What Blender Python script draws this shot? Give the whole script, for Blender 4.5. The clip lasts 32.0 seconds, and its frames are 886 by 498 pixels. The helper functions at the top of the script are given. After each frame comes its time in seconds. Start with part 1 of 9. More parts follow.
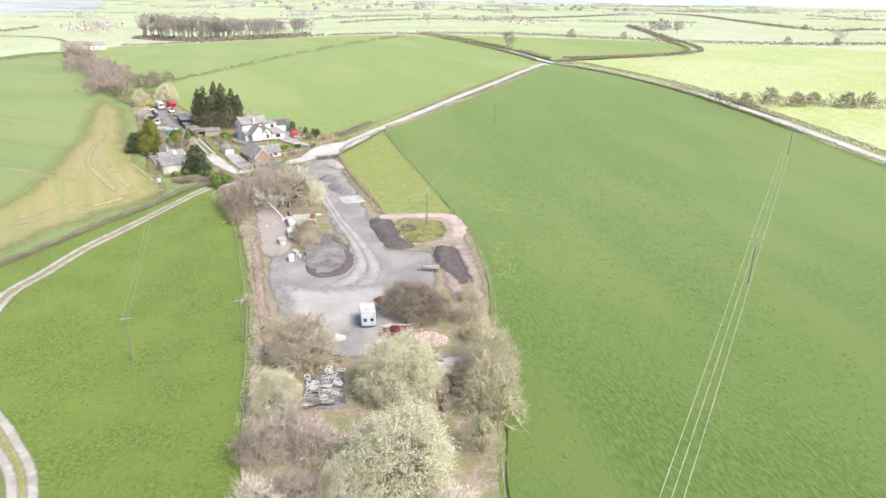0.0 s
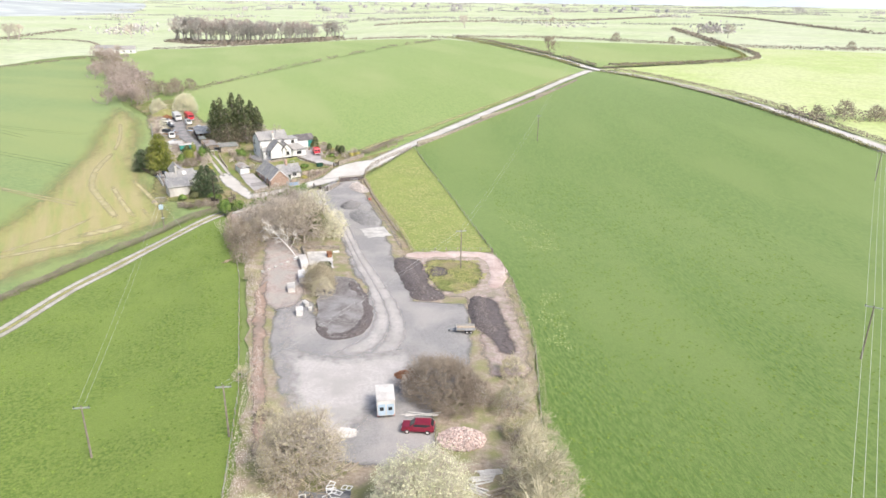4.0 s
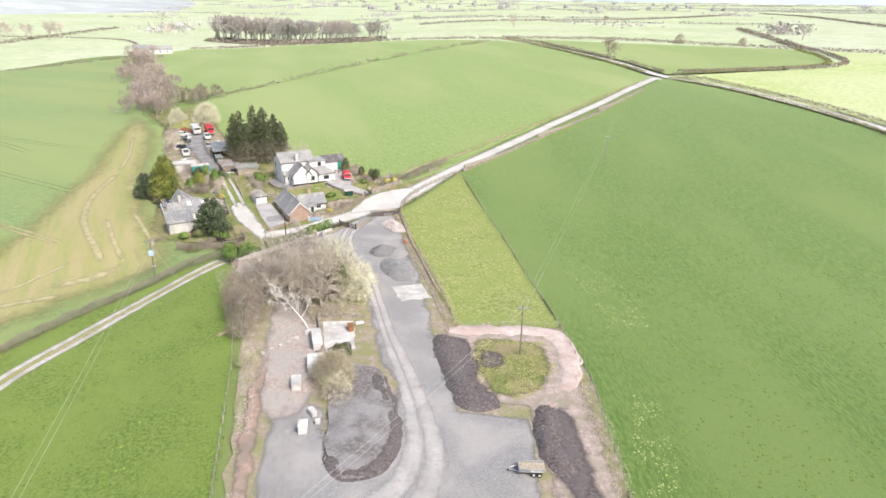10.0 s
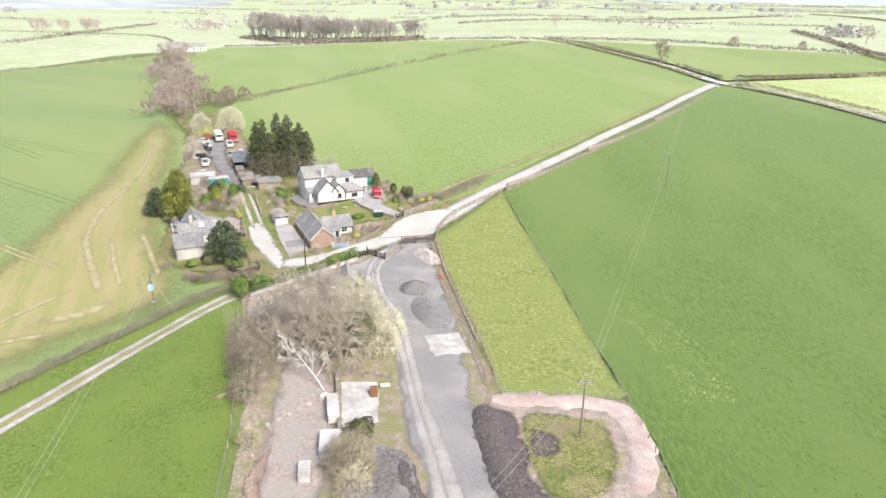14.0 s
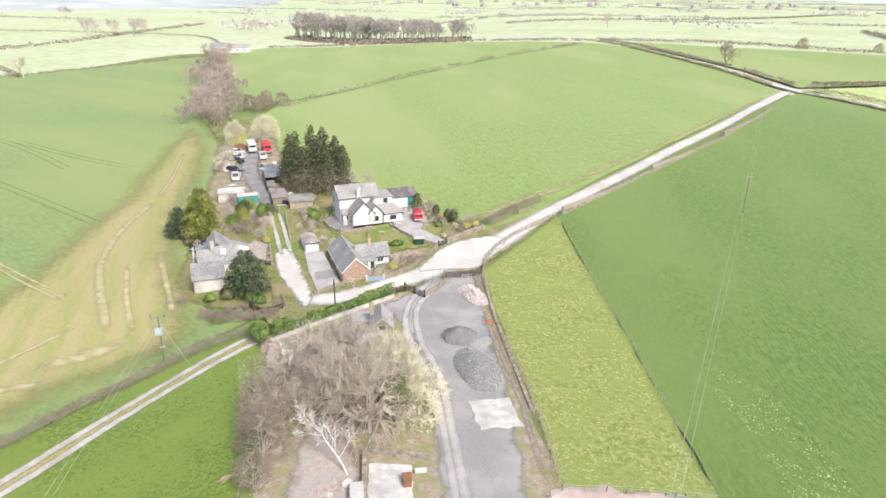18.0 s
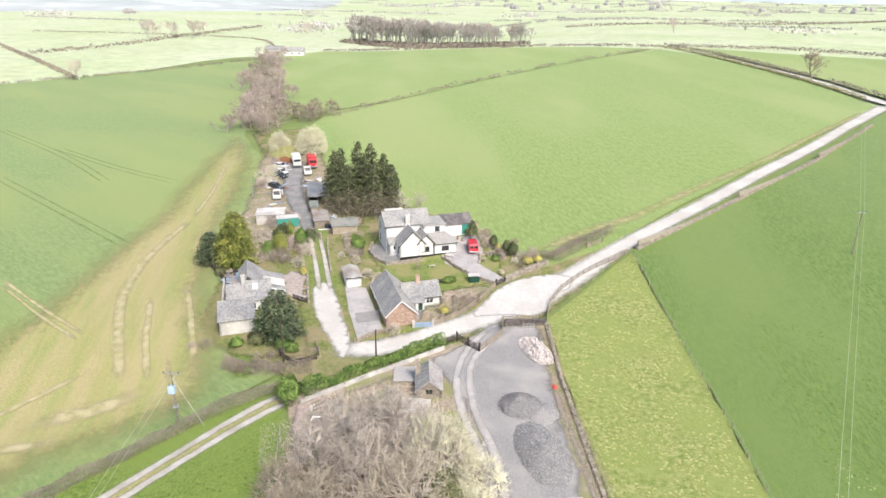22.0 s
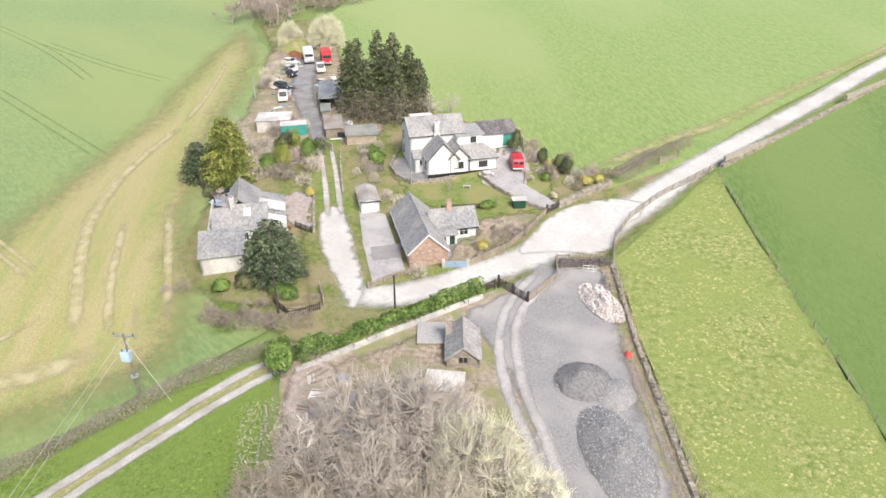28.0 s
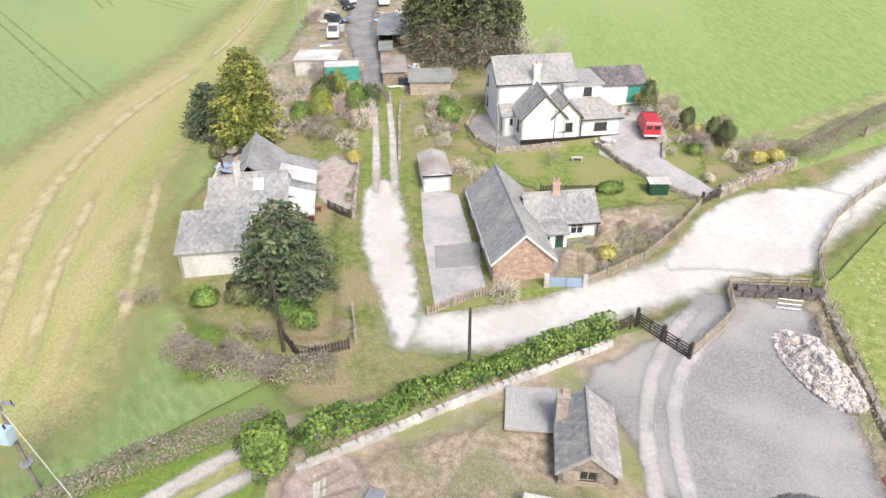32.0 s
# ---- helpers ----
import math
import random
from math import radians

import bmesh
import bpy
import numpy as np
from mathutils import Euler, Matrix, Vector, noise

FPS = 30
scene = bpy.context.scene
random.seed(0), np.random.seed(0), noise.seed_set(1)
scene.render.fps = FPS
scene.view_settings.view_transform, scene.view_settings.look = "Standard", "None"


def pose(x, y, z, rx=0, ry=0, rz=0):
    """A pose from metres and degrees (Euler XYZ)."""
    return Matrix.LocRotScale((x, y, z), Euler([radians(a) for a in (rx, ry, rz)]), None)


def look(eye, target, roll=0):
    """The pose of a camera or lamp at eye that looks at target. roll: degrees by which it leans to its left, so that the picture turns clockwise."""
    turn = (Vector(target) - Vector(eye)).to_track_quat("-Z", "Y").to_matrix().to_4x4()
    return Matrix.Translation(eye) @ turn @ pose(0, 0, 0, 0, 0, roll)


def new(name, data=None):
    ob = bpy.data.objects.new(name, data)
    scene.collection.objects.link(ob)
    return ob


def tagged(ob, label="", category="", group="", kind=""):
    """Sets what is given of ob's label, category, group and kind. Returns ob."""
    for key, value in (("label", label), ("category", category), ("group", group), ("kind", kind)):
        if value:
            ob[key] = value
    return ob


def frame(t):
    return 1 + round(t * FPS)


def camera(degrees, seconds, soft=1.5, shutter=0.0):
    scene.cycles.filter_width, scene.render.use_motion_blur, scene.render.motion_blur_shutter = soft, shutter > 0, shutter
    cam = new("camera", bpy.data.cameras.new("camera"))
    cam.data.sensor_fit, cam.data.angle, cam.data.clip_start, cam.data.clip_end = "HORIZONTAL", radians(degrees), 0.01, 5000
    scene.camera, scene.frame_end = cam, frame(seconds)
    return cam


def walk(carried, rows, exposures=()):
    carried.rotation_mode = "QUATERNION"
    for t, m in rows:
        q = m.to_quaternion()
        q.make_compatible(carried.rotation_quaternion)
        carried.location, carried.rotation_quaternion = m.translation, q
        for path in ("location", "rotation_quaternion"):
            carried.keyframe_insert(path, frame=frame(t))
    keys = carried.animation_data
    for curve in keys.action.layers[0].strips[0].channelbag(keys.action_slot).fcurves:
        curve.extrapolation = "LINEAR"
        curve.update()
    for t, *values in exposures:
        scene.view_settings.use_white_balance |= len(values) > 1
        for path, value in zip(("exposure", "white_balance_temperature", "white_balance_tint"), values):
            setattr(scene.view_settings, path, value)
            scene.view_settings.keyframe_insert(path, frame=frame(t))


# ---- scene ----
cam = camera(66.1, 32.0)
ROWS = (
    (0.0, -1.38, -5.12, 51.36, 69.17, -0.70, -0.73),
    (1.0, -1.43, 1.05, 51.39, 69.24, -0.62, 0.06),
    (2.0, -1.49, 7.18, 51.49, 69.26, -0.64, 0.86),
    (3.0, -1.55, 13.27, 51.68, 69.26, -0.66, 1.59),
    (3.5, -1.67, 16.26, 51.76, 69.25, -0.63, 1.90),
    (5.5, -2.61, 28.00, 51.76, 69.24, -0.38, 2.89),
    (6.0, -2.83, 30.91, 51.77, 69.23, -0.33, 3.16),
    (7.0, -3.38, 36.71, 51.83, 69.20, -0.37, 3.81),
    (8.0, -4.00, 42.50, 51.87, 69.14, -0.45, 4.46),
    (9.0, -4.69, 48.04, 51.85, 69.09, -0.51, 5.14),
    (10.0, -5.53, 53.45, 51.81, 69.03, -0.56, 5.83),
    (11.0, -6.25, 58.58, 51.71, 68.98, -0.63, 6.62),
    (12.0, -7.03, 63.50, 51.70, 68.90, -0.66, 7.41),
    (13.0, -8.15, 68.32, 51.83, 68.83, -0.73, 8.11),
    (14.0, -9.26, 73.02, 51.84, 68.83, -0.86, 8.84),
    (14.5, -9.67, 75.25, 51.84, 68.82, -0.83, 9.26),
    (16.5, -11.45, 83.81, 52.04, 68.70, -0.68, 10.99),
    (17.0, -11.94, 85.97, 52.08, 68.68, -0.67, 11.47),
    (18.0, -13.21, 90.31, 52.19, 68.69, -0.67, 12.52),
    (19.0, -14.52, 94.65, 52.27, 68.72, -0.63, 13.64),
    (20.0, -15.84, 98.92, 52.29, 68.79, -0.64, 14.76),
    (21.0, -17.18, 103.05, 52.30, 68.85, -0.68, 15.93),
    (22.0, -18.63, 106.99, 52.36, 68.82, -0.71, 17.01),
    (23.0, -19.97, 110.54, 52.39, 68.61, -0.67, 18.14),
    (24.0, -21.51, 113.05, 52.04, 67.70, -0.81, 18.81),
    (25.0, -22.65, 114.54, 51.57, 66.20, -0.93, 19.15),
    (26.0, -23.45, 115.32, 51.03, 64.34, -0.85, 18.93),
    (26.5, -23.65, 115.73, 50.83, 63.29, -0.58, 18.42),
    (28.5, -28.08, 134.31, 42.89, 60.08, -0.01, 20.10),
    (29.0, -30.30, 139.07, 40.62, 59.36, 0.06, 20.59),
    (29.5, -32.24, 143.02, 38.68, 58.76, 0.03, 21.24),
    (30.0, -34.01, 146.43, 36.99, 58.38, 0.04, 22.23),
    (30.5, -35.77, 149.81, 35.40, 58.14, 0.08, 23.52),
    (31.0, -37.19, 152.42, 34.18, 57.98, 0.17, 24.66),
    (31.5, -38.27, 154.01, 33.40, 57.92, 0.12, 25.52),
    (32.0, -38.81, 154.44, 33.19, 57.83, 0.14, 25.72),
)
walk(cam, [(t, pose(x, y, z, a, b, c)) for t, x, y, z, a, b, c in ROWS], [(0.0, 0.36), (32.0, 0.36)])

# ---------- light ----------
world = bpy.data.worlds.new("overcast_sky")
scene.world = world
world.use_nodes = True
wn = world.node_tree
sky = wn.nodes.new("ShaderNodeTexSky")
sky.sky_type = "NISHITA"
sky.sun_disc = False
sky.sun_elevation, sky.sun_rotation = radians(48), radians(134)
sky.air_density, sky.dust_density = 1.0, 4.0
wn.nodes["Background"].inputs["Strength"].default_value = 0.15
wn.links.new(sky.outputs[0], wn.nodes["Background"].inputs["Color"])
sun = new("sun", bpy.data.lights.new("sun", "SUN"))
sun.data.energy, sun.data.angle, sun.data.color = 2.35, radians(20), (1.0, 0.97, 0.92)
sun.matrix_world = look((80, -78, 125), (0, 0, 0))


# ---------- materials ----------
def mat(name, c1, c2, scale=1.0, rough=0.85, bump=0.3, metal=0.0, c3=None, island=0.0, obj=0.0, detail=6.0, big=0.12, spec=0.3, streak=None, sheen=0.0, grit=0.2):
    """A two-scale noise material: c1 and c2 mix at the fine scale, c3 shows in large patches; island or obj varies the value piece by piece."""
    m = bpy.data.materials.new(name)
    m.use_nodes = True
    n, l = m.node_tree.nodes, m.node_tree.links
    b = n["Principled BSDF"]
    b.inputs["Roughness"].default_value, b.inputs["Metallic"].default_value = rough, metal
    b.inputs["Specular IOR Level"].default_value = spec
    b.inputs["Sheen Weight"].default_value, b.inputs["Sheen Roughness"].default_value = sheen, 0.45
    b.inputs["Sheen Tint"].default_value = (0.88, 1.0, 0.52, 1)
    geo = n.new("ShaderNodeNewGeometry")
    mp = n.new("ShaderNodeMapping")
    l.new(geo.outputs["Position"], mp.inputs[0])
    if streak:
        mp.vector_type = "TEXTURE"
        mp.inputs["Rotation"].default_value = (0, 0, radians(streak[0]))
        mp.inputs["Scale"].default_value = (1, 1 / streak[1], 1)
    f = n.new("ShaderNodeTexNoise")
    f.inputs["Scale"].default_value, f.inputs["Detail"].default_value = scale, detail
    l.new(mp.outputs[0], f.inputs["Vector"])
    r = n.new("ShaderNodeValToRGB")
    r.color_ramp.elements[0].position, r.color_ramp.elements[1].position = 0.35, 0.65
    r.color_ramp.elements[0].color, r.color_ramp.elements[1].color = (*c1, 1), (*c2, 1)
    l.new(f.outputs["Fac"], r.inputs[0])
    col = r.outputs[0]
    if c3:
        g = n.new("ShaderNodeTexNoise")
        g.inputs["Scale"].default_value, g.inputs["Detail"].default_value = scale * big, 5
        l.new(mp.outputs[0], g.inputs["Vector"])
        k = n.new("ShaderNodeValToRGB")
        k.color_ramp.elements[0].position, k.color_ramp.elements[1].position = 0.42, 0.62
        l.new(g.outputs["Fac"], k.inputs[0])
        x = n.new("ShaderNodeMix")
        x.data_type = "RGBA"
        l.new(k.outputs[0], x.inputs[0])
        l.new(col, x.inputs[6])
        x.inputs[7].default_value = (*c3, 1)
        col = x.outputs[2]
    if island or obj:
        info = n.new("ShaderNodeObjectInfo") if obj else geo
        mr = n.new("ShaderNodeMapRange")
        mr.inputs[3].default_value, mr.inputs[4].default_value = 1 - (island or obj), 1 + (island or obj)
        l.new(info.outputs["Random" if obj else "Random Per Island"], mr.inputs[0])
        hs = n.new("ShaderNodeHueSaturation")
        l.new(mr.outputs[0], hs.inputs["Value"])
        l.new(col, hs.inputs["Color"])
        col = hs.outputs[0]
    if grit and bump:
        sp = n.new("ShaderNodeTexNoise")
        sp.inputs["Scale"].default_value, sp.inputs["Detail"].default_value = min(14.0, scale * 5), 4
        sp.inputs["Roughness"].default_value = 0.75
        l.new(geo.outputs["Position"], sp.inputs["Vector"])
        gr = n.new("ShaderNodeMapRange")
        gr.inputs[1].default_value, gr.inputs[2].default_value = 0.3, 0.7
        gr.inputs[3].default_value, gr.inputs[4].default_value = 1 - grit, 1 + grit
        l.new(sp.outputs["Fac"], gr.inputs[0])
        gh = n.new("ShaderNodeHueSaturation")
        l.new(gr.outputs[0], gh.inputs["Value"])
        l.new(col, gh.inputs["Color"])
        col = gh.outputs[0]
    l.new(col, b.inputs["Base Color"])
    if bump:
        bp = n.new("ShaderNodeBump")
        bp.inputs["Strength"].default_value, bp.inputs["Distance"].default_value = bump, 0.6 / max(scale, 0.2)
        l.new(f.outputs["Fac"], bp.inputs["Height"])
        l.new(bp.outputs[0], b.inputs["Normal"])
    return m


def faded(m):
    """The same surface, thinning out in uneven scatter towards the border of its patch."""
    name = m.name + "_scattered"
    if name in bpy.data.materials:
        return bpy.data.materials[name]
    c = m.copy()
    c.name = name
    n, l = c.node_tree.nodes, c.node_tree.links
    at = n.new("ShaderNodeAttribute")
    at.attribute_name = "edge"
    geo = n.new("ShaderNodeNewGeometry")
    nz = n.new("ShaderNodeTexNoise")
    nz.inputs["Scale"].default_value, nz.inputs["Detail"].default_value = 0.7, 9
    nz.inputs["Roughness"].default_value = 0.7
    l.new(geo.outputs["Position"], nz.inputs["Vector"])
    lo = n.new("ShaderNodeMath")
    lo.operation = "MULTIPLY_ADD"
    lo.inputs[1].default_value, lo.inputs[2].default_value = 0.8, -0.3
    lo.use_clamp = True
    l.new(nz.outputs["Fac"], lo.inputs[0])
    hi = n.new("ShaderNodeMath")
    hi.inputs[1].default_value = 0.8
    l.new(lo.outputs[0], hi.inputs[0])
    mr = n.new("ShaderNodeMapRange")
    mr.interpolation_type = "SMOOTHSTEP"
    l.new(at.outputs["Fac"], mr.inputs[0])
    l.new(lo.outputs[0], mr.inputs[1])
    l.new(hi.outputs[0], mr.inputs[2])
    tr, mx = n.new("ShaderNodeBsdfTransparent"), n.new("ShaderNodeMixShader")
    l.new(mr.outputs[0], mx.inputs[0])
    l.new(tr.outputs[0], mx.inputs[1])
    l.new(n["Principled BSDF"].outputs[0], mx.inputs[2])
    l.new(mx.outputs[0], n["Material Output"].inputs["Surface"])
    return c


GRASS = mat("meadow_grass", (0.17, 0.22, 0.07), (0.23, 0.28, 0.1), 2.0, 0.95, 0.3, c3=(0.2, 0.27, 0.085), big=0.05, sheen=0.08)
PASTURE = mat("pasture_grass", (0.1, 0.168, 0.026), (0.205, 0.268, 0.062), 2.2, 0.95, 0.25, c3=(0.18, 0.25, 0.052), big=0.04, detail=10, sheen=0.2, grit=0.5)
EASTF = mat("sown_grass", (0.074, 0.145, 0.024), (0.15, 0.222, 0.054), 2.2, 0.95, 0.2, c3=(0.148, 0.217, 0.056), big=0.02, streak=(9, 0.3), detail=10, sheen=0.5, grit=0.5)
NORTHF = mat("young_grass", (0.18, 0.268, 0.072), (0.27, 0.345, 0.115), 1.6, 0.95, 0.2, c3=(0.29, 0.35, 0.13), big=0.02, streak=(25, 0.3), detail=9, sheen=0.4, grit=0.35)
ARABLE = mat("sprouting_crop", (0.16, 0.24, 0.085), (0.245, 0.315, 0.125), 2.0, 0.95, 0.15, c3=(0.26, 0.315, 0.115), big=0.02, streak=(62, 0.25), detail=9, sheen=0.35, grit=0.35)
WORN = mat("worn_crop_soil", (0.375, 0.335, 0.145), (0.3, 0.325, 0.12), 1.1, 0.95, 0.12, c3=(0.41, 0.355, 0.18), big=0.3, streak=(27, 0.08), sheen=0.15, grit=0.35)
PADDOCK = mat("tussocky_grass", (0.175, 0.235, 0.05), (0.335, 0.35, 0.135), 1.5, 0.95, 0.3, c3=(0.25, 0.3, 0.085), big=0.08, detail=10, sheen=0.15, grit=0.45)
# far grass: distance haze is painted in as a paler base colour
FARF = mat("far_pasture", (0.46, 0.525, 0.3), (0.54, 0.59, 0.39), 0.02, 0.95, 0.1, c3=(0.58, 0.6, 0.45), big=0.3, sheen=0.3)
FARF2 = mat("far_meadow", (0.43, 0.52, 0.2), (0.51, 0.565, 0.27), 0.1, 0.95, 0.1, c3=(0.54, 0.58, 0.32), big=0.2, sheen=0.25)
# twigs and wood for far trees, greyed and lightened to stand for haze
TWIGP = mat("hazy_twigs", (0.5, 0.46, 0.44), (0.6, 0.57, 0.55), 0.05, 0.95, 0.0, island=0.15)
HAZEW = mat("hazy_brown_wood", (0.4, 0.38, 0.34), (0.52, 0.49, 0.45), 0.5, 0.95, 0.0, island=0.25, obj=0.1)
# hills: the pale blue-grey of the air between is put into their colour
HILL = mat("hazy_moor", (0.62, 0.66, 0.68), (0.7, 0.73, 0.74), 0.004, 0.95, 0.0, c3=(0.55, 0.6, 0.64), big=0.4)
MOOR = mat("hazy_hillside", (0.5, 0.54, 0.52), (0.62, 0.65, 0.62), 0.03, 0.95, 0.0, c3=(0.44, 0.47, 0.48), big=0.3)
LAWN = mat("garden_lawn", (0.13, 0.19, 0.042), (0.235, 0.275, 0.085), 2.0, 0.95, 0.3, c3=(0.28, 0.27, 0.11), big=0.12, grit=0.35)
DEADG = mat("dead_brown_grass", (0.27, 0.205, 0.15), (0.47, 0.39, 0.3), 1.8, 0.95, 0.5, c3=(0.26, 0.25, 0.14), big=0.2, grit=0.4)
TANG = mat("dry_tan_verge", (0.42, 0.385, 0.19), (0.52, 0.46, 0.27), 1.8, 0.95, 0.2, c3=(0.38, 0.4, 0.16), big=0.1, sheen=0.1, grit=0.3)
ROUGHG = mat("rough_verge", (0.29, 0.265, 0.11), (0.44, 0.39, 0.21), 2.4, 0.95, 0.5, c3=(0.28, 0.3, 0.1), big=0.3, grit=0.35)
LANE = mat("pale_limestone_lane", (0.57, 0.545, 0.505), (0.66, 0.635, 0.6), 1.6, 0.95, 0.06, c3=(0.53, 0.5, 0.46), big=0.08, grit=0.12)
RUT = mat("packed_stone_rut", (0.46, 0.435, 0.395), (0.58, 0.55, 0.505), 1.2, 0.95, 0.1, c3=(0.4, 0.37, 0.31), big=0.3)
GRAVEL = mat("grey_crushed_stone", (0.25, 0.243, 0.24), (0.35, 0.34, 0.333), 5.0, 0.95, 0.3, c3=(0.4, 0.375, 0.36), big=0.03, detail=9, grit=0.3)
GRAVELP = mat("pale_worn_gravel", (0.47, 0.44, 0.42), (0.57, 0.54, 0.52), 3.0, 0.95, 0.2, c3=(0.43, 0.405, 0.385), big=0.08, detail=9, grit=0.2)
DUST = mat("pink_earth", (0.38, 0.295, 0.26), (0.52, 0.43, 0.39), 2.2, 0.95, 0.3, c3=(0.32, 0.285, 0.22), big=0.2, grit=0.4)
EARTH = mat("dark_spoil", (0.085, 0.072, 0.07), (0.2, 0.17, 0.162), 2.4, 0.95, 0.6, c3=(0.15, 0.13, 0.13), big=0.2, grit=0.45)
REDEARTH = mat("red_soil", (0.36, 0.25, 0.2), (0.46, 0.34, 0.27), 1.2, 0.95, 0.5, c3=(0.3, 0.24, 0.2), big=0.3)
PINKE = mat("smooth_pink_earth", (0.56, 0.45, 0.41), (0.66, 0.56, 0.52), 1.2, 0.95, 0.25, c3=(0.5, 0.38, 0.34), big=0.2, grit=0.2)
CLOD = mat("pale_clods", (0.36, 0.41, 0.16), (0.5, 0.52, 0.27), 1.0, 0.95, 0.0, island=0.3)
DIRT = mat("trodden_brown_dirt", (0.36, 0.29, 0.255), (0.5, 0.43, 0.39), 1.8, 0.95, 0.4, c3=(0.42, 0.385, 0.35), big=0.2, grit=0.3)
DULLG = mat("rough_garden_grass", (0.13, 0.165, 0.045), (0.24, 0.25, 0.09), 1.6, 0.95, 0.3, c3=(0.3, 0.255, 0.145), big=0.16, detail=9, grit=0.4)
SOIL = mat("dry_pale_soil", (0.53, 0.46, 0.27), (0.61, 0.54, 0.35), 1.2, 0.95, 0.05, c3=(0.44, 0.4, 0.2), big=0.5, sheen=0.1)
SCRUB = mat("scrub_floor", (0.3, 0.24, 0.18), (0.44, 0.37, 0.29), 1.8, 0.95, 0.5, c3=(0.27, 0.27, 0.13), big=0.2)
CONC = mat("weathered_concrete", (0.55, 0.53, 0.5), (0.68, 0.66, 0.62), 1.5, 0.9, 0.3, c3=(0.45, 0.43, 0.41), big=0.3)
TARMAC = mat("patched_tarmac", (0.2, 0.2, 0.2), (0.28, 0.27, 0.27), 3, 0.9, 0.3, c3=(0.33, 0.31, 0.3), big=0.15)
DRIVE = mat("stone_chip_drive", (0.36, 0.34, 0.33), (0.45, 0.43, 0.42), 2, 0.95, 0.4, c3=(0.5, 0.47, 0.46), big=0.2)
STONE = mat("rubble_stone", (0.26, 0.22, 0.18), (0.42, 0.37, 0.31), 3.0, 0.9, 0.6, c3=(0.34, 0.3, 0.25), big=0.3, island=0.25)
BRICK = mat("weathered_brick", (0.4, 0.27, 0.21), (0.5, 0.37, 0.3), 4.0, 0.9, 0.3, island=0.2)
RENDERW = mat("white_render", (0.82, 0.82, 0.81), (0.87, 0.87, 0.86), 1.5, 0.85, 0.08, c3=(0.77, 0.76, 0.74), big=0.3)
RENDERG = mat("grey_white_render", (0.6, 0.58, 0.55), (0.7, 0.68, 0.65), 1.2, 0.9, 0.1, c3=(0.52, 0.5, 0.47), big=0.4)
SLATE = mat("grey_slate", (0.26, 0.26, 0.265), (0.34, 0.335, 0.335), 2.5, 0.65, 0.1, c3=(0.38, 0.37, 0.35), big=0.15, island=0.22, grit=0.3)
SLATEP = mat("pale_lichen_slate", (0.3, 0.295, 0.29), (0.38, 0.37, 0.36), 2.0, 0.7, 0.1, c3=(0.42, 0.4, 0.38), big=0.15, island=0.2, grit=0.3)
TILE = mat("dark_roof_tile", (0.13, 0.125, 0.13), (0.2, 0.18, 0.18), 2.5, 0.8, 0.2, c3=(0.25, 0.23, 0.22), big=0.25, island=0.25)
WOOD = mat("weathered_timber", (0.29, 0.24, 0.185), (0.42, 0.36, 0.29), 4, 0.85, 0.3, obj=0.25)
DARKWOOD = mat("dark_creosoted_timber", (0.05, 0.04, 0.035), (0.1, 0.08, 0.07), 4, 0.85, 0.3, obj=0.2)
POLEWOOD = mat("utility_pole_wood", (0.2, 0.17, 0.14), (0.3, 0.26, 0.22), 3, 0.85, 0.2)
BARK = mat("bare_bark", (0.42, 0.365, 0.31), (0.54, 0.48, 0.42), 2, 0.9, 0.3, obj=0.15)
TWIG = mat("bare_twigs", (0.54, 0.475, 0.41), (0.67, 0.6, 0.525), 0.5, 0.9, 0.0, island=0.2, obj=0.12)
TWIGD = mat("dark_bare_twigs", (0.29, 0.24, 0.19), (0.4, 0.34, 0.27), 0.5, 0.9, 0.0, island=0.2, obj=0.12)
TWIGA = mat("tan_ash_twigs", (0.42, 0.365, 0.285), (0.56, 0.5, 0.4), 0.5, 0.9, 0.0, island=0.25, obj=0.1)
TWIGB = mat("rosy_brown_twigs", (0.4, 0.325, 0.295), (0.52, 0.44, 0.4), 0.5, 0.9, 0.0, island=0.25, obj=0.12)
CREAMG = mat("cream_green_buds", (0.6, 0.58, 0.42), (0.72, 0.69, 0.53), 0.5, 0.9, 0.0, island=0.2, obj=0.1)
TWIGO = mat("olive_grey_twigs", (0.46, 0.42, 0.29), (0.58, 0.53, 0.39), 0.5, 0.9, 0.0, island=0.2, obj=0.12)
BIRCH = mat("pale_birch_bark", (0.68, 0.65, 0.61), (0.8, 0.78, 0.75), 2, 0.8, 0.1)
CATKIN = mat("cream_catkins", (0.58, 0.58, 0.38), (0.74, 0.73, 0.53), 0.6, 0.9, 0.0, island=0.2)
BUD = mat("olive_buds", (0.5, 0.45, 0.3), (0.6, 0.54, 0.38), 0.6, 0.9, 0.0, island=0.25)
NEEDLE = mat("dark_conifer_needles", (0.07, 0.095, 0.042), (0.17, 0.19, 0.085), 0.8, 0.85, 0.0, island=0.45)
HOLLY = mat("olive_evergreen_leaves", (0.1, 0.115, 0.05), (0.2, 0.205, 0.1), 0.8, 0.8, 0.0, island=0.4)
NEEDLEB = mat("blue_green_needles", (0.055, 0.09, 0.048), (0.15, 0.19, 0.095), 0.8, 0.8, 0.0, island=0.45)
NEEDLEY = mat("golden_cypress_foliage", (0.13, 0.17, 0.035), (0.4, 0.41, 0.1), 0.5, 0.8, 0.0, island=0.5)
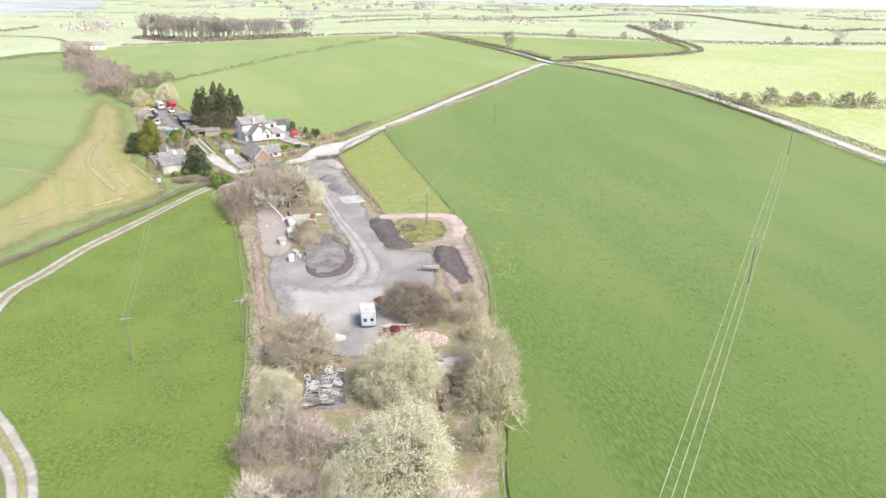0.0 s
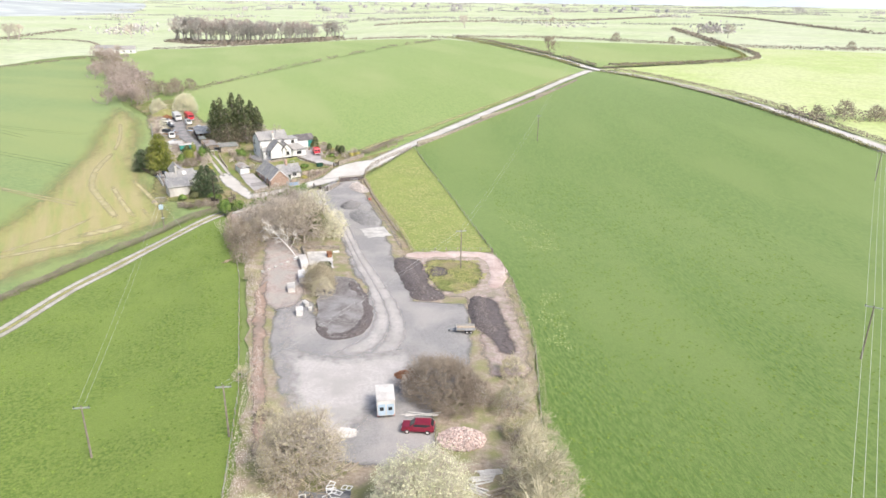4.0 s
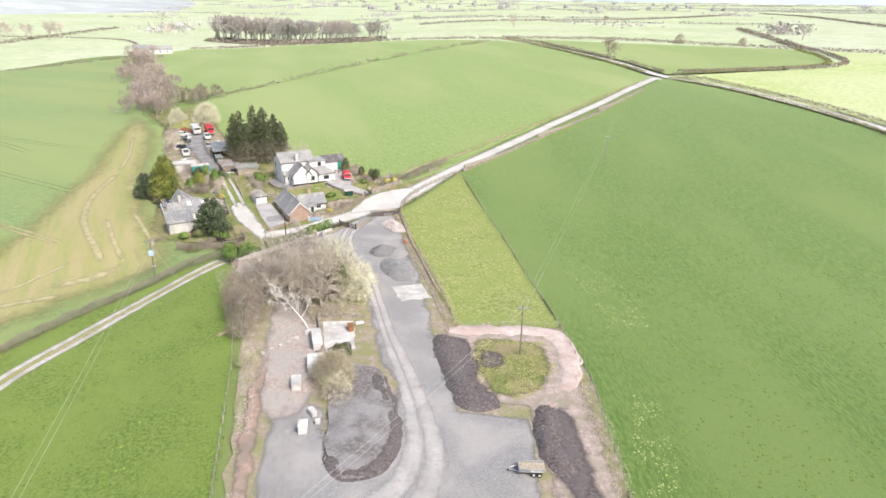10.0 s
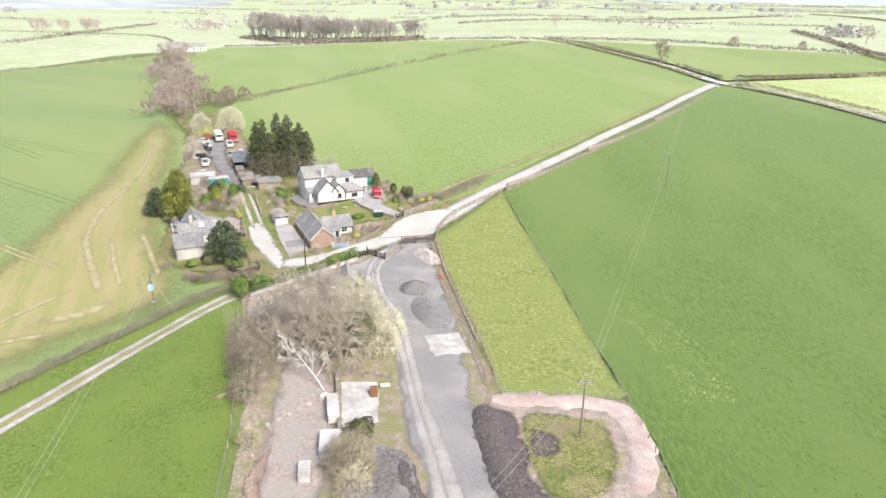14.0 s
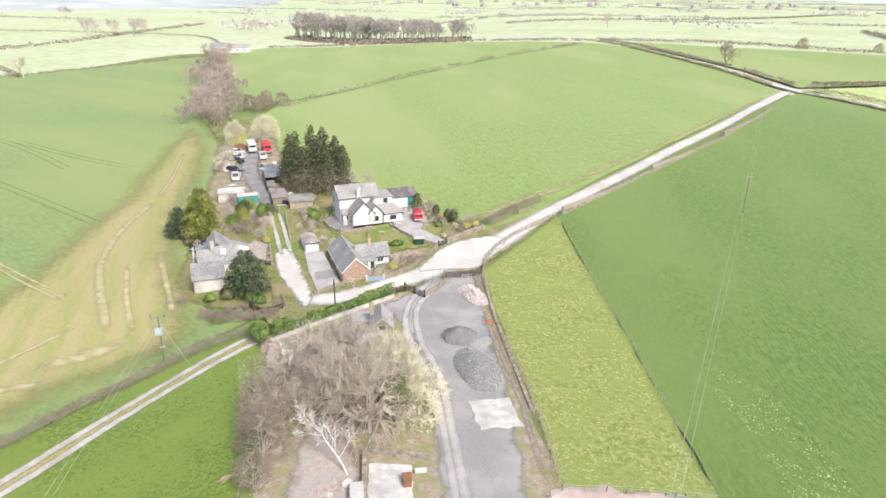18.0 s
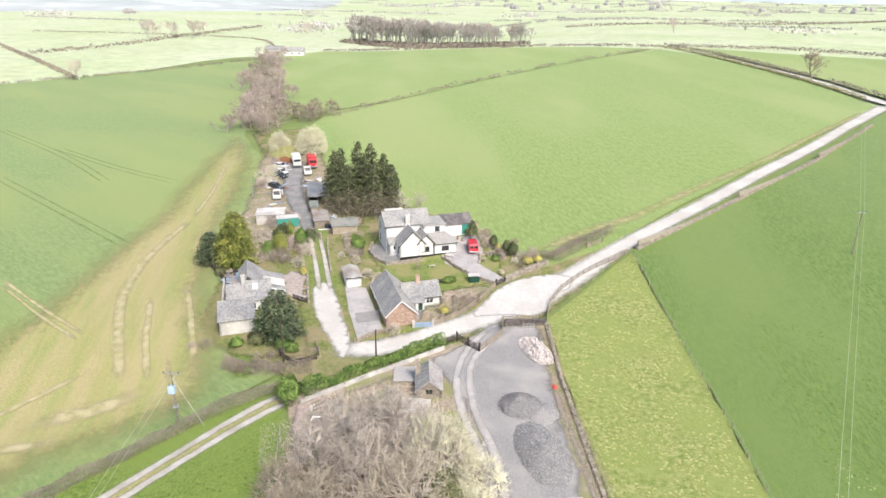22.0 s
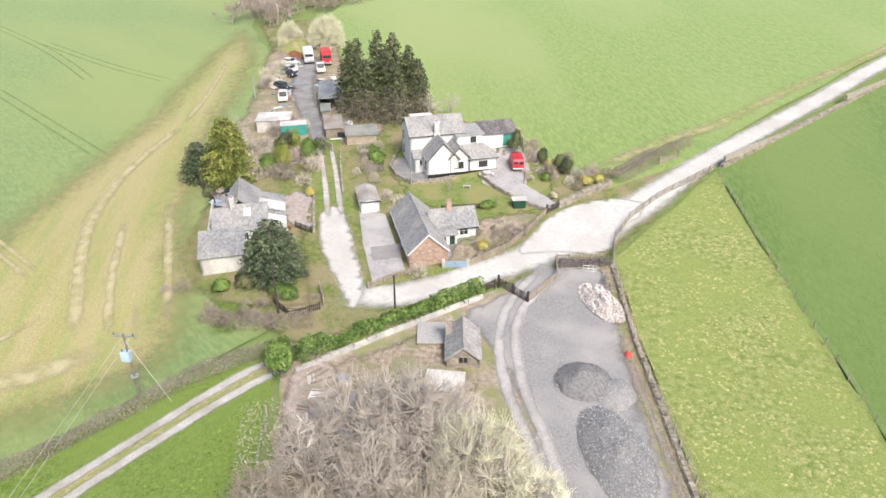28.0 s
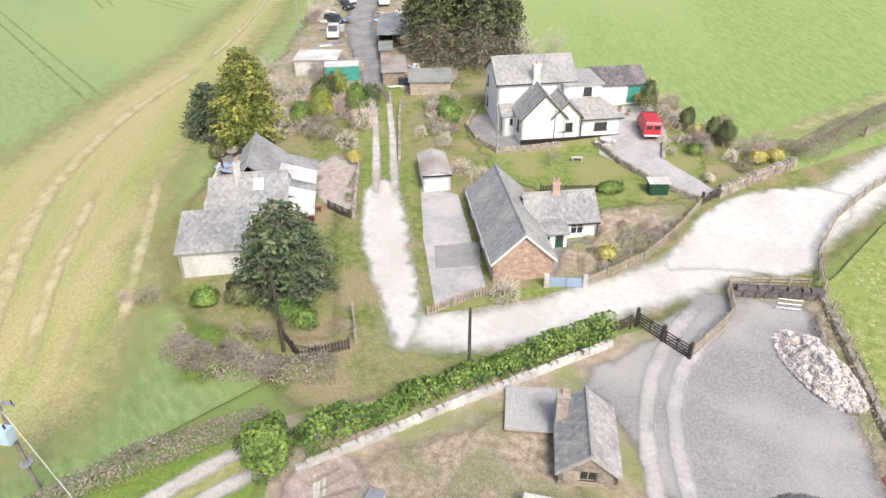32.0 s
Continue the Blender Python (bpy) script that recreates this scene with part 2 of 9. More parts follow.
LAUREL = mat("evergreen_hedge_leaves", (0.075, 0.145, 0.03), (0.22, 0.31, 0.08), 0.6, 0.7, 0.0, island=0.5)
FORSY = mat("yellow_blossom", (0.46, 0.41, 0.12), (0.6, 0.54, 0.18), 0.8, 0.8, 0.0, island=0.3)
DRYG = mat("dead_tan_grass", (0.42, 0.36, 0.22), (0.58, 0.51, 0.35), 0.6, 0.95, 0.0, island=0.25)
HEDGET = mat("bare_hedge_twigs", (0.25, 0.21, 0.17), (0.36, 0.31, 0.25), 0.5, 0.9, 0.0, island=0.25)
STRAW = mat("dead_brown_needles", (0.24, 0.18, 0.125), (0.4, 0.32, 0.24), 0.8, 0.9, 0.0, island=0.4)
GLASS = mat("dark_window_glass", (0.03, 0.035, 0.04), (0.05, 0.055, 0.06), 0.5, 0.08, 0.0, spec=0.6)
PVC = mat("white_paint", (0.78, 0.78, 0.77), (0.83, 0.83, 0.82), 3, 0.5, 0.0)
BLACKP = mat("black_paint", (0.02, 0.02, 0.02), (0.035, 0.035, 0.035), 3, 0.5, 0.0)
GREENP = mat("dark_green_paint", (0.02, 0.07, 0.05), (0.03, 0.09, 0.06), 3, 0.45, 0.0)
TEAL = mat("teal_painted_steel", (0.06, 0.3, 0.25), (0.08, 0.36, 0.3), 2, 0.5, 0.05)
BLUEP = mat("faded_blue_paint", (0.28, 0.37, 0.5), (0.34, 0.43, 0.55), 3, 0.6, 0.05)
MAROON = mat("maroon_paint", (0.26, 0.05, 0.05), (0.33, 0.08, 0.07), 3, 0.5, 0.05)
REDP = mat("red_vehicle_paint", (0.55, 0.03, 0.05), (0.62, 0.05, 0.07), 1.5, 0.35, 0.0, spec=0.5)
WINE = mat("dark_red_car_paint", (0.2, 0.015, 0.035), (0.26, 0.025, 0.05), 1.5, 0.3, 0.0, spec=0.5)
WHITEV = mat("white_vehicle_paint", (0.72, 0.72, 0.71), (0.8, 0.8, 0.79), 1.0, 0.4, 0.0, c3=(0.62, 0.61, 0.58), big=0.5)
DARKV = mat("dark_vehicle_paint", (0.03, 0.035, 0.045), (0.06, 0.065, 0.075), 1.0, 0.35, 0.0)
PALEB = mat("pale_blue_panel", (0.42, 0.55, 0.66), (0.52, 0.64, 0.74), 1.5, 0.5, 0.0)
RUBBER = mat("tyre_rubber", (0.02, 0.02, 0.02), (0.04, 0.04, 0.04), 3, 0.8, 0.1)
STEEL = mat("galvanised_steel", (0.42, 0.43, 0.44), (0.55, 0.56, 0.57), 2, 0.5, 0.05, metal=0.6)
RUST = mat("rusty_iron", (0.24, 0.1, 0.05), (0.35, 0.18, 0.1), 3, 0.85, 0.2)
CORR = mat("weathered_corrugated_sheet", (0.38, 0.36, 0.34), (0.5, 0.48, 0.45), 0.8, 0.7, 0.1, c3=(0.33, 0.26, 0.22), big=0.5)
FIBRE = mat("white_fibre_cement", (0.66, 0.64, 0.61), (0.78, 0.76, 0.73), 0.9, 0.8, 0.1, c3=(0.55, 0.52, 0.49), big=0.4)
FELT = mat("green_grey_roof_felt", (0.24, 0.28, 0.25), (0.32, 0.35, 0.32), 1.2, 0.9, 0.1, c3=(0.38, 0.36, 0.33), big=0.3)
RUBBLE = mat("pale_brick_rubble", (0.5, 0.44, 0.41), (0.7, 0.645, 0.615), 3, 0.95, 0.4, island=0.35)
CABLE = mat("pale_cable", (0.55, 0.55, 0.53), (0.65, 0.65, 0.63), 1, 0.5, 0.0)
ORANGE = mat("red_plastic_sheet", (0.6, 0.06, 0.05), (0.7, 0.1, 0.09), 2, 0.6, 0.1)


# ---------- ground shape ----------
def ease(a):
    a = min(1.0, max(0.0, a))
    return a * a * (3 - 2 * a)


FENCE_LINE = [(-15, 0), (-22.7, 57.8), (-32.2, 98.0), (-39.2, 120), (-44.7, 137.3), (-52, 156), (-58, 169.5), (-62.5, 178), (-75, 200)]


def fall(x, y):
    """The old railway yard stands on a low embankment: the pasture and the crop field to its west lie lower."""
    if y > 205 or x > -15:
        return 0.0
    for (x0, y0), (x1, y1) in zip(FENCE_LINE, FENCE_LINE[1:]):
        if y <= y1:
            break
    edge = x0 + (x1 - x0) * (max(y, 0) - y0) / (y1 - y0)
    return -2.2 * ease((edge - x) / 24) * ease((190 - y) / (26 + 0.4 * max(0.0, -82 - x)))


def rise(x, y):
    """Height of the land: level by the yard, climbing gently beyond the houses."""
    low = fall(x, y)
    x, y = x / 1.1, y / 1.1
    s = min(1.0, max(0.0, (x + 260) / 240))
    s = 0.15 + 0.85 * s * s * (3 - 2 * s)
    u = (y - 178) / 14.0
    r = 0.09 * (14 * math.log1p(math.exp(u)) if u < 30 else y - 178)
    far = min(1.0, max(0.0, (y - 500) / 1500))
    return 1.1 * s * 15.75 * math.tanh(r / 15) * (1 - far) + low


def obj(name, me, parent=None, material=None, label="", kind=""):
    if material and not me.materials:
        me.materials.append(material)
    ob = new(name, me)
    if parent:
        ob.parent = parent
    if label or kind:
        tagged(ob, label=label, kind=kind)
    return ob


def mesh(name, verts, faces, smooth=False):
    me = bpy.data.meshes.new(name)
    me.from_pydata([tuple(v) for v in verts], [], [tuple(f) for f in faces])
    if smooth:
        me.polygons.foreach_set("use_smooth", [True] * len(me.polygons))
    me.update()
    return me


def from_bm(name, bm, smooth=False):
    me = bpy.data.meshes.new(name)
    bm.to_mesh(me)
    bm.free()
    if smooth:
        me.polygons.foreach_set("use_smooth", [True] * len(me.polygons))
    return me


def part(name, bm, material, parent, label=""):
    """Links a bmesh or a mesh as one object under a thing or a part."""
    me = bm if isinstance(bm, bpy.types.Mesh) else from_bm(name, bm)
    return obj(name, me, parent, material, label)


def base(name, x, y, turn=0.0, z=None, label="", category="", group="", kind=""):
    """An empty at a thing's base, on the ground."""
    e = new(name)
    e.empty_display_size = 0.3
    e.matrix_basis = pose(x, y, rise(x, y) if z is None else z, 0, 0, turn)
    return tagged(e, label, category, group, kind)


def box(x0, x1, y0, y1, z0, z1, bm=None, bevel=0.0):
    bm = bm or bmesh.new()
    m = Matrix.LocRotScale(((x0 + x1) / 2, (y0 + y1) / 2, (z0 + z1) / 2), None, (x1 - x0, y1 - y0, z1 - z0))
    g = bmesh.ops.create_cube(bm, size=1.0, matrix=m)
    if bevel:
        bmesh.ops.bevel(bm, geom=list({e for v in g["verts"] for e in v.link_edges}), offset=bevel, segments=2, affect="EDGES")
    return bm


def rod(a, b, r0, r1=None, n=6, bm=None):
    """A tapered round bar from a to b."""
    bm = bm or bmesh.new()
    a, b = Vector(a), Vector(b)
    d = b - a
    m = Matrix.Translation((a + b) / 2) @ d.to_track_quat("Z", "Y").to_matrix().to_4x4()
    bmesh.ops.create_cone(bm, cap_ends=True, segments=n, radius1=r0, radius2=r0 if r1 is None else r1, depth=d.length, matrix=m)
    return bm


def wobble(poly, step, amount, seed):
    """A closed outline cut into short steps with a little unevenness."""
    rng, out = random.Random(seed), []
    for i, (x0, y0) in enumerate(poly):
        x1, y1 = poly[(i + 1) % len(poly)]
        n = max(1, int(math.hypot(x1 - x0, y1 - y0) / step))
        for k in range(n):
            a = amount if k else amount * 0.5
            out.append((x0 + (x1 - x0) * k / n + rng.uniform(-a, a), y0 + (y1 - y0) * k / n + rng.uniform(-a, a)))
    return out


def smooth_outline(poly, rounds=2):
    for _ in range(rounds):
        poly = [q for i, (x, y) in enumerate(poly) for X, Y in [poly[(i + 1) % len(poly)]]
                for q in ((0.75 * x + 0.25 * X, 0.75 * y + 0.25 * Y), (0.25 * x + 0.75 * X, 0.25 * y + 0.75 * Y))]
    return poly


def patch(name, poly, material, lift, label="", category="", step=3.0, amount=0.3, cell=8.0, seed=1, rounds=0, hump=None, soft=0.0):
    """A patch of ground draped over the land, with an uneven edge."""
    poly = wobble(smooth_outline(poly, rounds) if rounds else poly, step, amount, seed)
    bm = bmesh.new()
    es = [bm.verts.new((x, y, 0)) for x, y in poly]
    edges = [bm.edges.new((es[i], es[(i + 1) % len(es)])) for i in range(len(es))]
    bmesh.ops.triangle_fill(bm, use_beauty=True, use_dissolve=False, edges=edges)
    xs, ys = [p[0] for p in poly], [p[1] for p in poly]
    for axis, lo, hi in ((0, min(xs), max(xs)), (1, min(ys), max(ys))):
        n = int((hi - lo) / cell)
        for k in range(1, min(n, 60)):
            co, no = [0, 0, 0], [0, 0, 0]
            co[axis], no[axis] = lo + (hi - lo) * k / min(n, 60), 1
            bmesh.ops.bisect_plane(bm, geom=bm.verts[:] + bm.edges[:] + bm.faces[:], plane_co=co, plane_no=no)
    for axis, lo, hi, a, b in ((0, min(xs), max(xs), -112, -16), (1, min(ys), max(ys), 0, 196)):
        if cell > 2.5 and min(xs) < -24 and min(ys) < 190:
            for c in range(a, b, 4):
                if lo < c < hi:
                    co, no = [0, 0, 0], [0, 0, 0]
                    co[axis], no[axis] = c, 1
                    bmesh.ops.bisect_plane(bm, geom=bm.verts[:] + bm.edges[:] + bm.faces[:], plane_co=co, plane_no=no)
    bmesh.ops.triangulate(bm, faces=bm.faces[:])
    for v in bm.verts:
        v.co.z = rise(v.co.x, v.co.y) + lift + (hump(v.co.x, v.co.y) if hump else 0)
    for f in bm.faces:
        if f.normal.z < 0:
            f.normal_flip()
    bmesh.ops.recalc_face_normals(bm, faces=bm.faces[:])
    me = from_bm(name, bm)
    if me.polygons and sum(p.normal.z for p in me.polygons) < 0:
        me.flip_normals()
    if soft:
        co = np.array([v.co[:2] for v in me.vertices])
        a = np.array(poly)
        d = np.roll(a, -1, 0) - a
        w = co[:, None] - a[None]
        t = np.clip((w * d).sum(2) / ((d * d).sum(1) + 1e-9), 0, 1)
        gap = np.linalg.norm(w - t[:, :, None] * d, axis=2).min(1)
        me.attributes.new("edge", "FLOAT", "POINT").data.foreach_set("value", np.minimum(1.0, gap / soft).astype(np.float32))
        material = faded(material)
    return tagged(obj(name, me, None, material), label, category, kind="structure")


def curve_line(pts, step=2.0, where=None):
    """Points along a soft line through pts, step apart; where collects how far along pts each one lies."""
    out, n = [], len(pts)
    for i in range(n - 1):
        p0, p1, p2, p3 = (Vector((*pts[max(0, min(n - 1, k))], 0)) for k in (i - 1, i, i + 1, i + 2))
        m = max(2, int((p2 - p1).length / step))
        for k in range(m):
            t = k / m
            if where is not None:
                where.append(i + t)
            out.append(0.5 * (2 * p1 + (p2 - p0) * t + (2 * p0 - 5 * p1 + 4 * p2 - p3) * t * t + (3 * p1 - p0 - 3 * p2 + p3) * t ** 3))
    out.append(Vector((*pts[-1], 0)))
    if where is not None:
        where.append(n - 1.0)
    return out


def ribbon(name, pts, width, material, lift, label="", category="", offset=0.0, amount=0.12, seed=3, step=2.0, kind="structure", camber=0.0, soft=False):
    """A strip of road or track along a line; width may be a number or one number for each point of the line."""
    at, rng = [], random.Random(seed)
    line = curve_line(pts, step, at)
    ws = width if isinstance(width, (list, tuple)) else [width] * len(pts)
    verts, faces = [], []
    for i, p in enumerate(line):
        d = (line[min(i + 1, len(line) - 1)] - line[max(i - 1, 0)]).normalized()
        s = Vector((-d.y, d.x, 0))
        f = at[i]
        k = min(int(f), len(ws) - 2)
        w = ws[k] + (ws[k + 1] - ws[k]) * (f - k)
        for j, o in enumerate((-0.5, -0.36, -0.2, 0, 0.2, 0.36, 0.5)):
            q = p + s * (offset + o * w + (rng.uniform(-amount, amount) if j in (0, 6) else 0))
            verts.append((q.x, q.y, rise(q.x, q.y) + lift + camber * (1 - 4 * o * o)))
        if i:
            a = 7 * i
            faces += [(a - 7 + j, a - 6 + j, a + 1 + j, a + j) for j in range(6)]
    me = mesh(name, verts, faces)
    if sum(p.normal.z for p in me.polygons) < 0:
        me.flip_normals()
    if soft:
        n = len(line)
        edge = [(0.0, 0.42, 0.85, 1.0, 0.85, 0.42, 0.0)[j] * min(1.0, i / 3, (n - 1 - i) / 3) * soft for i in range(n) for j in range(7)]
        me.attributes.new("edge", "FLOAT", "POINT").data.foreach_set("value", edge)
        material = faded(material)
    return tagged(obj(name, me, None, material), label, category, kind=kind)


# ---------- the land ----------
def land():
    xs = sorted({*range(-160, 161, 4), *range(-420, -160, 20), *range(180, 421, 20), *range(-4400, -420, 240), *range(440, 4600, 240)})
    ys = sorted({*range(-60, 420, 4), *range(420, 900, 20), *range(900, 4900, 200), -200, -500, -1200})
    verts = [(x, y, rise(x, y) - (0.8 if -310 < x < 135 and -50 < y < 560 else 0.0)) for y in ys for x in xs]
    w = len(xs)
    faces = [(j * w + i, j * w + i + 1, (j + 1) * w + i + 1, (j + 1) * w + i) for j in range(len(ys) - 1) for i in range(w - 1)]
    return tagged(obj("ground", mesh("ground", verts, faces, True), None, FARF), "gently rolling green farmland reaching the horizon, haze in its colour", "ground", kind="structure")


land()
patch("near_ground", [(-330, -60), (150, -60), (150, 190), (60, 385), (-20, 590), (-290, 640), (-340, 380)], GRASS, -0.25, "rough grass between the fields", "ground", 12, 0.5, 12)
patch("field_east", [(-19, 237), (-4.2, 186.5), (4.2, 154.4), (8, 137), (9.5, 112), (8.6, 90), (7.4, 57), (5, -40), (230, -40), (170, 120), (141, 202), (129, 252), (117, 290), (107, 316), (90, 353), (65, 387), (59, 378), (37, 335), (3, 273)], EASTF, 0.05, "large green sown field with faint drill lines", "field", 8, 0.5, 10)
patch("field_north", [(-34, 226), (-24, 238), (-9, 266), (10, 299), (30, 335), (59, 389), (43, 446), (8, 534), (-18, 570), (-60, 486), (-101.5, 396), (-117, 360), (-134, 339), (-128, 312), (-108, 272), (-85, 252), (-60, 244)], NORTHF, 0.05, "smooth bright green field behind the white farmhouse", "field", 8, 0.4, 10)
patch("field_northwest", [(-136, 341), (-117, 362), (-101.5, 398), (-60, 488), (-20, 570), (-113, 590), (-187, 612), (-272, 612), (-280, 556), (-198, 400), (-148, 320)], NORTHF, 0.05, "green field beyond a sparse hedge line", "field", 9, 0.4, 14)
patch("field_west", [(-65, 180), (-76, 160.5), (-84, 140), (-102, 98), (-132, 40), (-200, -40), (-520, 0), (-420, 300), (-338, 385), (-308, 470), (-284, 552), (-200, 396), (-145, 300), (-118, 268), (-104, 238), (-94, 214), (-84, 194)], ARABLE, 0.05, "pale green crop field with tramlines", "field", 8, 0.5, 12)
patch("worn_headland", [(-83.5, 151), (-92, 122), (-104, 94), (-134, 88), (-122, 128), (-117, 160), (-115, 178), (-122, 202), (-126, 224), (-142, 268), (-154, 305), (-139, 299), (-117, 268), (-105, 236), (-92, 210), (-77, 188), (-68, 176.6), (-70.6, 168)], WORN, 0.09, "thin trampled crop along the field edge", "field", 4, 1.0, 3.5, rounds=1, soft=11.0)
patch("grass_margin", [(-66, 180), (-71, 176.6), (-76, 183.5), (-82, 191.6), (-89, 201.5), (-84.5, 197), (-78, 188), (-70, 184)], PASTURE, 0.11, "green grass strip between crop and cottage", "field", 3, 0.5, 2.0, soft=2.5)
for k, pts in enumerate((((-242, 294), (-189, 268), (-153, 247)), ((-187, 244), (-154, 229), (-117, 212.5)), ((-196, 274), (-160, 259), (-134, 251)))):
    for o in (-1.0, 1.0):
        ribbon("tramline", pts, 0.8, PASTURE, 0.18, "darker wheel line through the crop", "track", soft=0.4, seed=k, offset=o)
for k, (width, pts) in enumerate((
        (3.6, ((-92.8, 159.5), (-90, 163.8), (-85.6, 167.9), (-80.9, 174.7))),
        (2.2, ((-85.7, 172.6), (-99, 188.4), (-105, 197.3), (-110.8, 211.5), (-114.4, 229.3))),
        (1.5, ((-81.9, 173.8), (-90, 183.7), (-99.2, 196.8))),
        (1.5, ((-77.3, 178.3), (-87.7, 191.8), (-96.2, 202.4))),
        (1.3, ((-77.9, 173.3), (-84.9, 182.3))),
        (0.9, ((-130.7, 194), (-114.3, 187), (-98.9, 181.4))),
        (0.9, ((-128.3, 191.9), (-111.7, 184.5), (-98.5, 179.8))),
        (2.4, ((-110, 141), (-100, 150), (-92.8, 156), (-84, 162))),
        (1.4, ((-114.4, 229.3), (-121, 247), (-131, 268))),
        (1.3, ((-103, 150), (-97, 163), (-92, 176))))):
    ribbon("soil_streak", pts, width * 1.3, SOIL, 0.17, "bare soil streak in the crop", "track", soft=0.7, seed=k + 20, amount=0.4)
patch("pasture_west", [(-60.4, 174), (-66, 164), (-70.4, 154), (-73.4, 143), (-75.6, 134), (-77, 121), (-78, 108), (-70, 85), (-55, 69), (-46.5, 57), (-39, 30), (-30, -20), (-14, -20), (-20, 40), (-22.7, 57.8), (-32, 98), (-39, 120), (-44.5, 137), (-52, 156), (-57.6, 168)], PASTURE, 0.05, "short bright green pasture with a few tussocks", "field", 5, 0.3, 8)
patch("verge_track", [(-62.4, 177.4), (-68, 171), (-75.6, 159.8), (-79, 152), (-83, 140), (-88.6, 123.6), (-100, 96), (-86, 94), (-80.2, 108), (-79, 121), (-77.6, 134.4), (-75.4, 143.2), (-72.4, 154.4), (-68, 164.2), (-62.6, 174.6)], PASTURE, 0.06, "grass strip between the farm track and the hedge", "verge", 4, 0.3, 8)
patch("paddock", [(-31, 207), (-19, 236.8), (-4.2, 186.5), (4, 154.2), (-12.6, 152.2), (-18.6, 171)], PADDOCK, 0.06, "narrow yellow-green tussocky paddock", "field", 3, 0.2, 5)
patch("hamlet_ground", [(-66, 180), (-60, 178), (-45, 194.5), (-31, 207), (-19, 237), (-24, 240), (-40, 236), (-60, 246), (-85, 255), (-108, 274), (-128, 314), (-146, 304), (-118, 268), (-104, 238), (-94, 214), (-84, 192)], DULLG, 0.045, "rough grass round the hamlet", "ground", 3, 0.3, 3, soft=2.0)
patch("site_floor", [(-62, 178), (-50, 156), (-43, 137), (-38, 120), (-31, 98), (-22.7, 58), (-18, 20), (5, 20), (6.5, 57), (8, 90), (9.3, 112), (7.7, 138), (4, 154.4), (-13, 152.4), (-19, 171), (-31, 207), (-38, 205), (-45, 194)], SCRUB, 0.04, "scrubby brown floor of the old yard", "ground", 3, 0.5, 6)


def tufts(name, poly, count, size, tall, material, label, seed=1):
    """Small clumps of grass standing over a stretch of ground."""
    rng = np.random.default_rng(seed)
    a = np.array(poly)
    lo, hi = a.min(0), a.max(0)
    v, f = [], []
    while len(f) < count * 4:
        x, y = rng.uniform(lo, hi)
        inside = False
        for (x0, y0), (x1, y1) in zip(poly, poly[1:] + poly[:1]):
            if (y0 > y) != (y1 > y) and x < (x1 - x0) * (y - y0) / (y1 - y0) + x0:
                inside = not inside
        if not inside or noise.noise(Vector((x * 0.25, y * 0.25, seed))) < -0.15:
            continue
        r, t, z, i = size * rng.uniform(0.5, 1.4), rng.uniform(0, 6), rise(x, y) + 0.05, len(v)
        v += [(x + r * math.cos(t + k * 1.57), y + r * math.sin(t + k * 1.57), z) for k in range(4)] + [(x + rng.normal() * r * 0.3, y + rng.normal() * r * 0.3, z + tall * rng.uniform(0.5, 1.3))]
        f += [(i + k, i + (k + 1) % 4, i + 4) for k in range(4)]
    return tagged(obj(name, mesh(name, v, f), None, material), label, "grass", kind="stuff")


TUFT = mat("dry_grass_clump", (0.34, 0.34, 0.13), (0.42, 0.41, 0.18), 1.2, 0.95, 0.0, island=0.12)
TUFTG = mat("green_grass_clump", (0.12, 0.19, 0.035), (0.2, 0.27, 0.06), 1.2, 0.95, 0.0, island=0.2)
tufts("grass_clumps", [(-10.5, 148.5), (-8.6, 137), (-5, 132.6), (-2.4, 132.6), (1.8, 137), (2.6, 142), (1.0, 149)], 1500, 0.17, 0.24, TUFT, "dry tufts on the rough plot", 3)
tufts("pale_clods", [(10.5, 155), (18.5, 156), (19, 166), (13, 179), (6.5, 184), (5.6, 178), (10.5, 166)], 520, 0.1, 0.1, CLOD, "pale scattered clods on the green field", 4)
tufts("pale_clods", [(9.8, 116), (15.2, 112), (16, 134), (12.6, 136)], 260, 0.1, 0.1, CLOD, "pale scattered clods on the green field", 7)
tufts("paddock_clumps", [(-12, 154), (3, 155), (-5, 186), (-19.4, 233), (-29, 208), (-19, 174)], 2200, 0.2, 0.1, TUFT, "dry yellow tussocks in the paddock", 8)
tufts("field_clumps", [(10, 60), (60, 60), (70, 190), (0, 220), (12, 140)], 5200, 0.2, 0.12, TUFTG, "darker clumps in the green field", 5)
tufts("pasture_clumps", [(-24, 60), (-32, 98), (-44, 137), (-60, 172), (-68, 146), (-76, 112), (-56, 76), (-44, 58)], 2600, 0.2, 0.14, TUFTG, "darker clumps in the pasture", 6)
# ---------- roads and yard surfaces ----------
ribbon("lane_east", [(-62, 188.5), (-54, 191.5), (-47, 198), (-40.5, 205.5), (-34.5, 214), (-29, 223), (-20.6, 240), (-3.5, 269), (10, 293), (27, 322.5), (42, 352), (62.5, 391)], [7, 6.4, 6.6, 7.6, 10, 7.8, 5.6, 5.4, 5.4, 5.4, 5.4, 7], LANE, 0.1, "dusty white limestone lane", "lane", amount=0.15, soft=True)
ribbon("lane_verge", [(-38, 231), (-32.7, 238.6), (-26.3, 247.4), (-19.9, 254.6), (-6, 277), (12.7, 306), (30, 337), (52, 376)], [3, 4.4, 4.8, 4.6, 4.2, 4, 4, 4], TANG, 0.085, "tan dry grass along the lane", "verge", amount=0.4, soft=0.6)
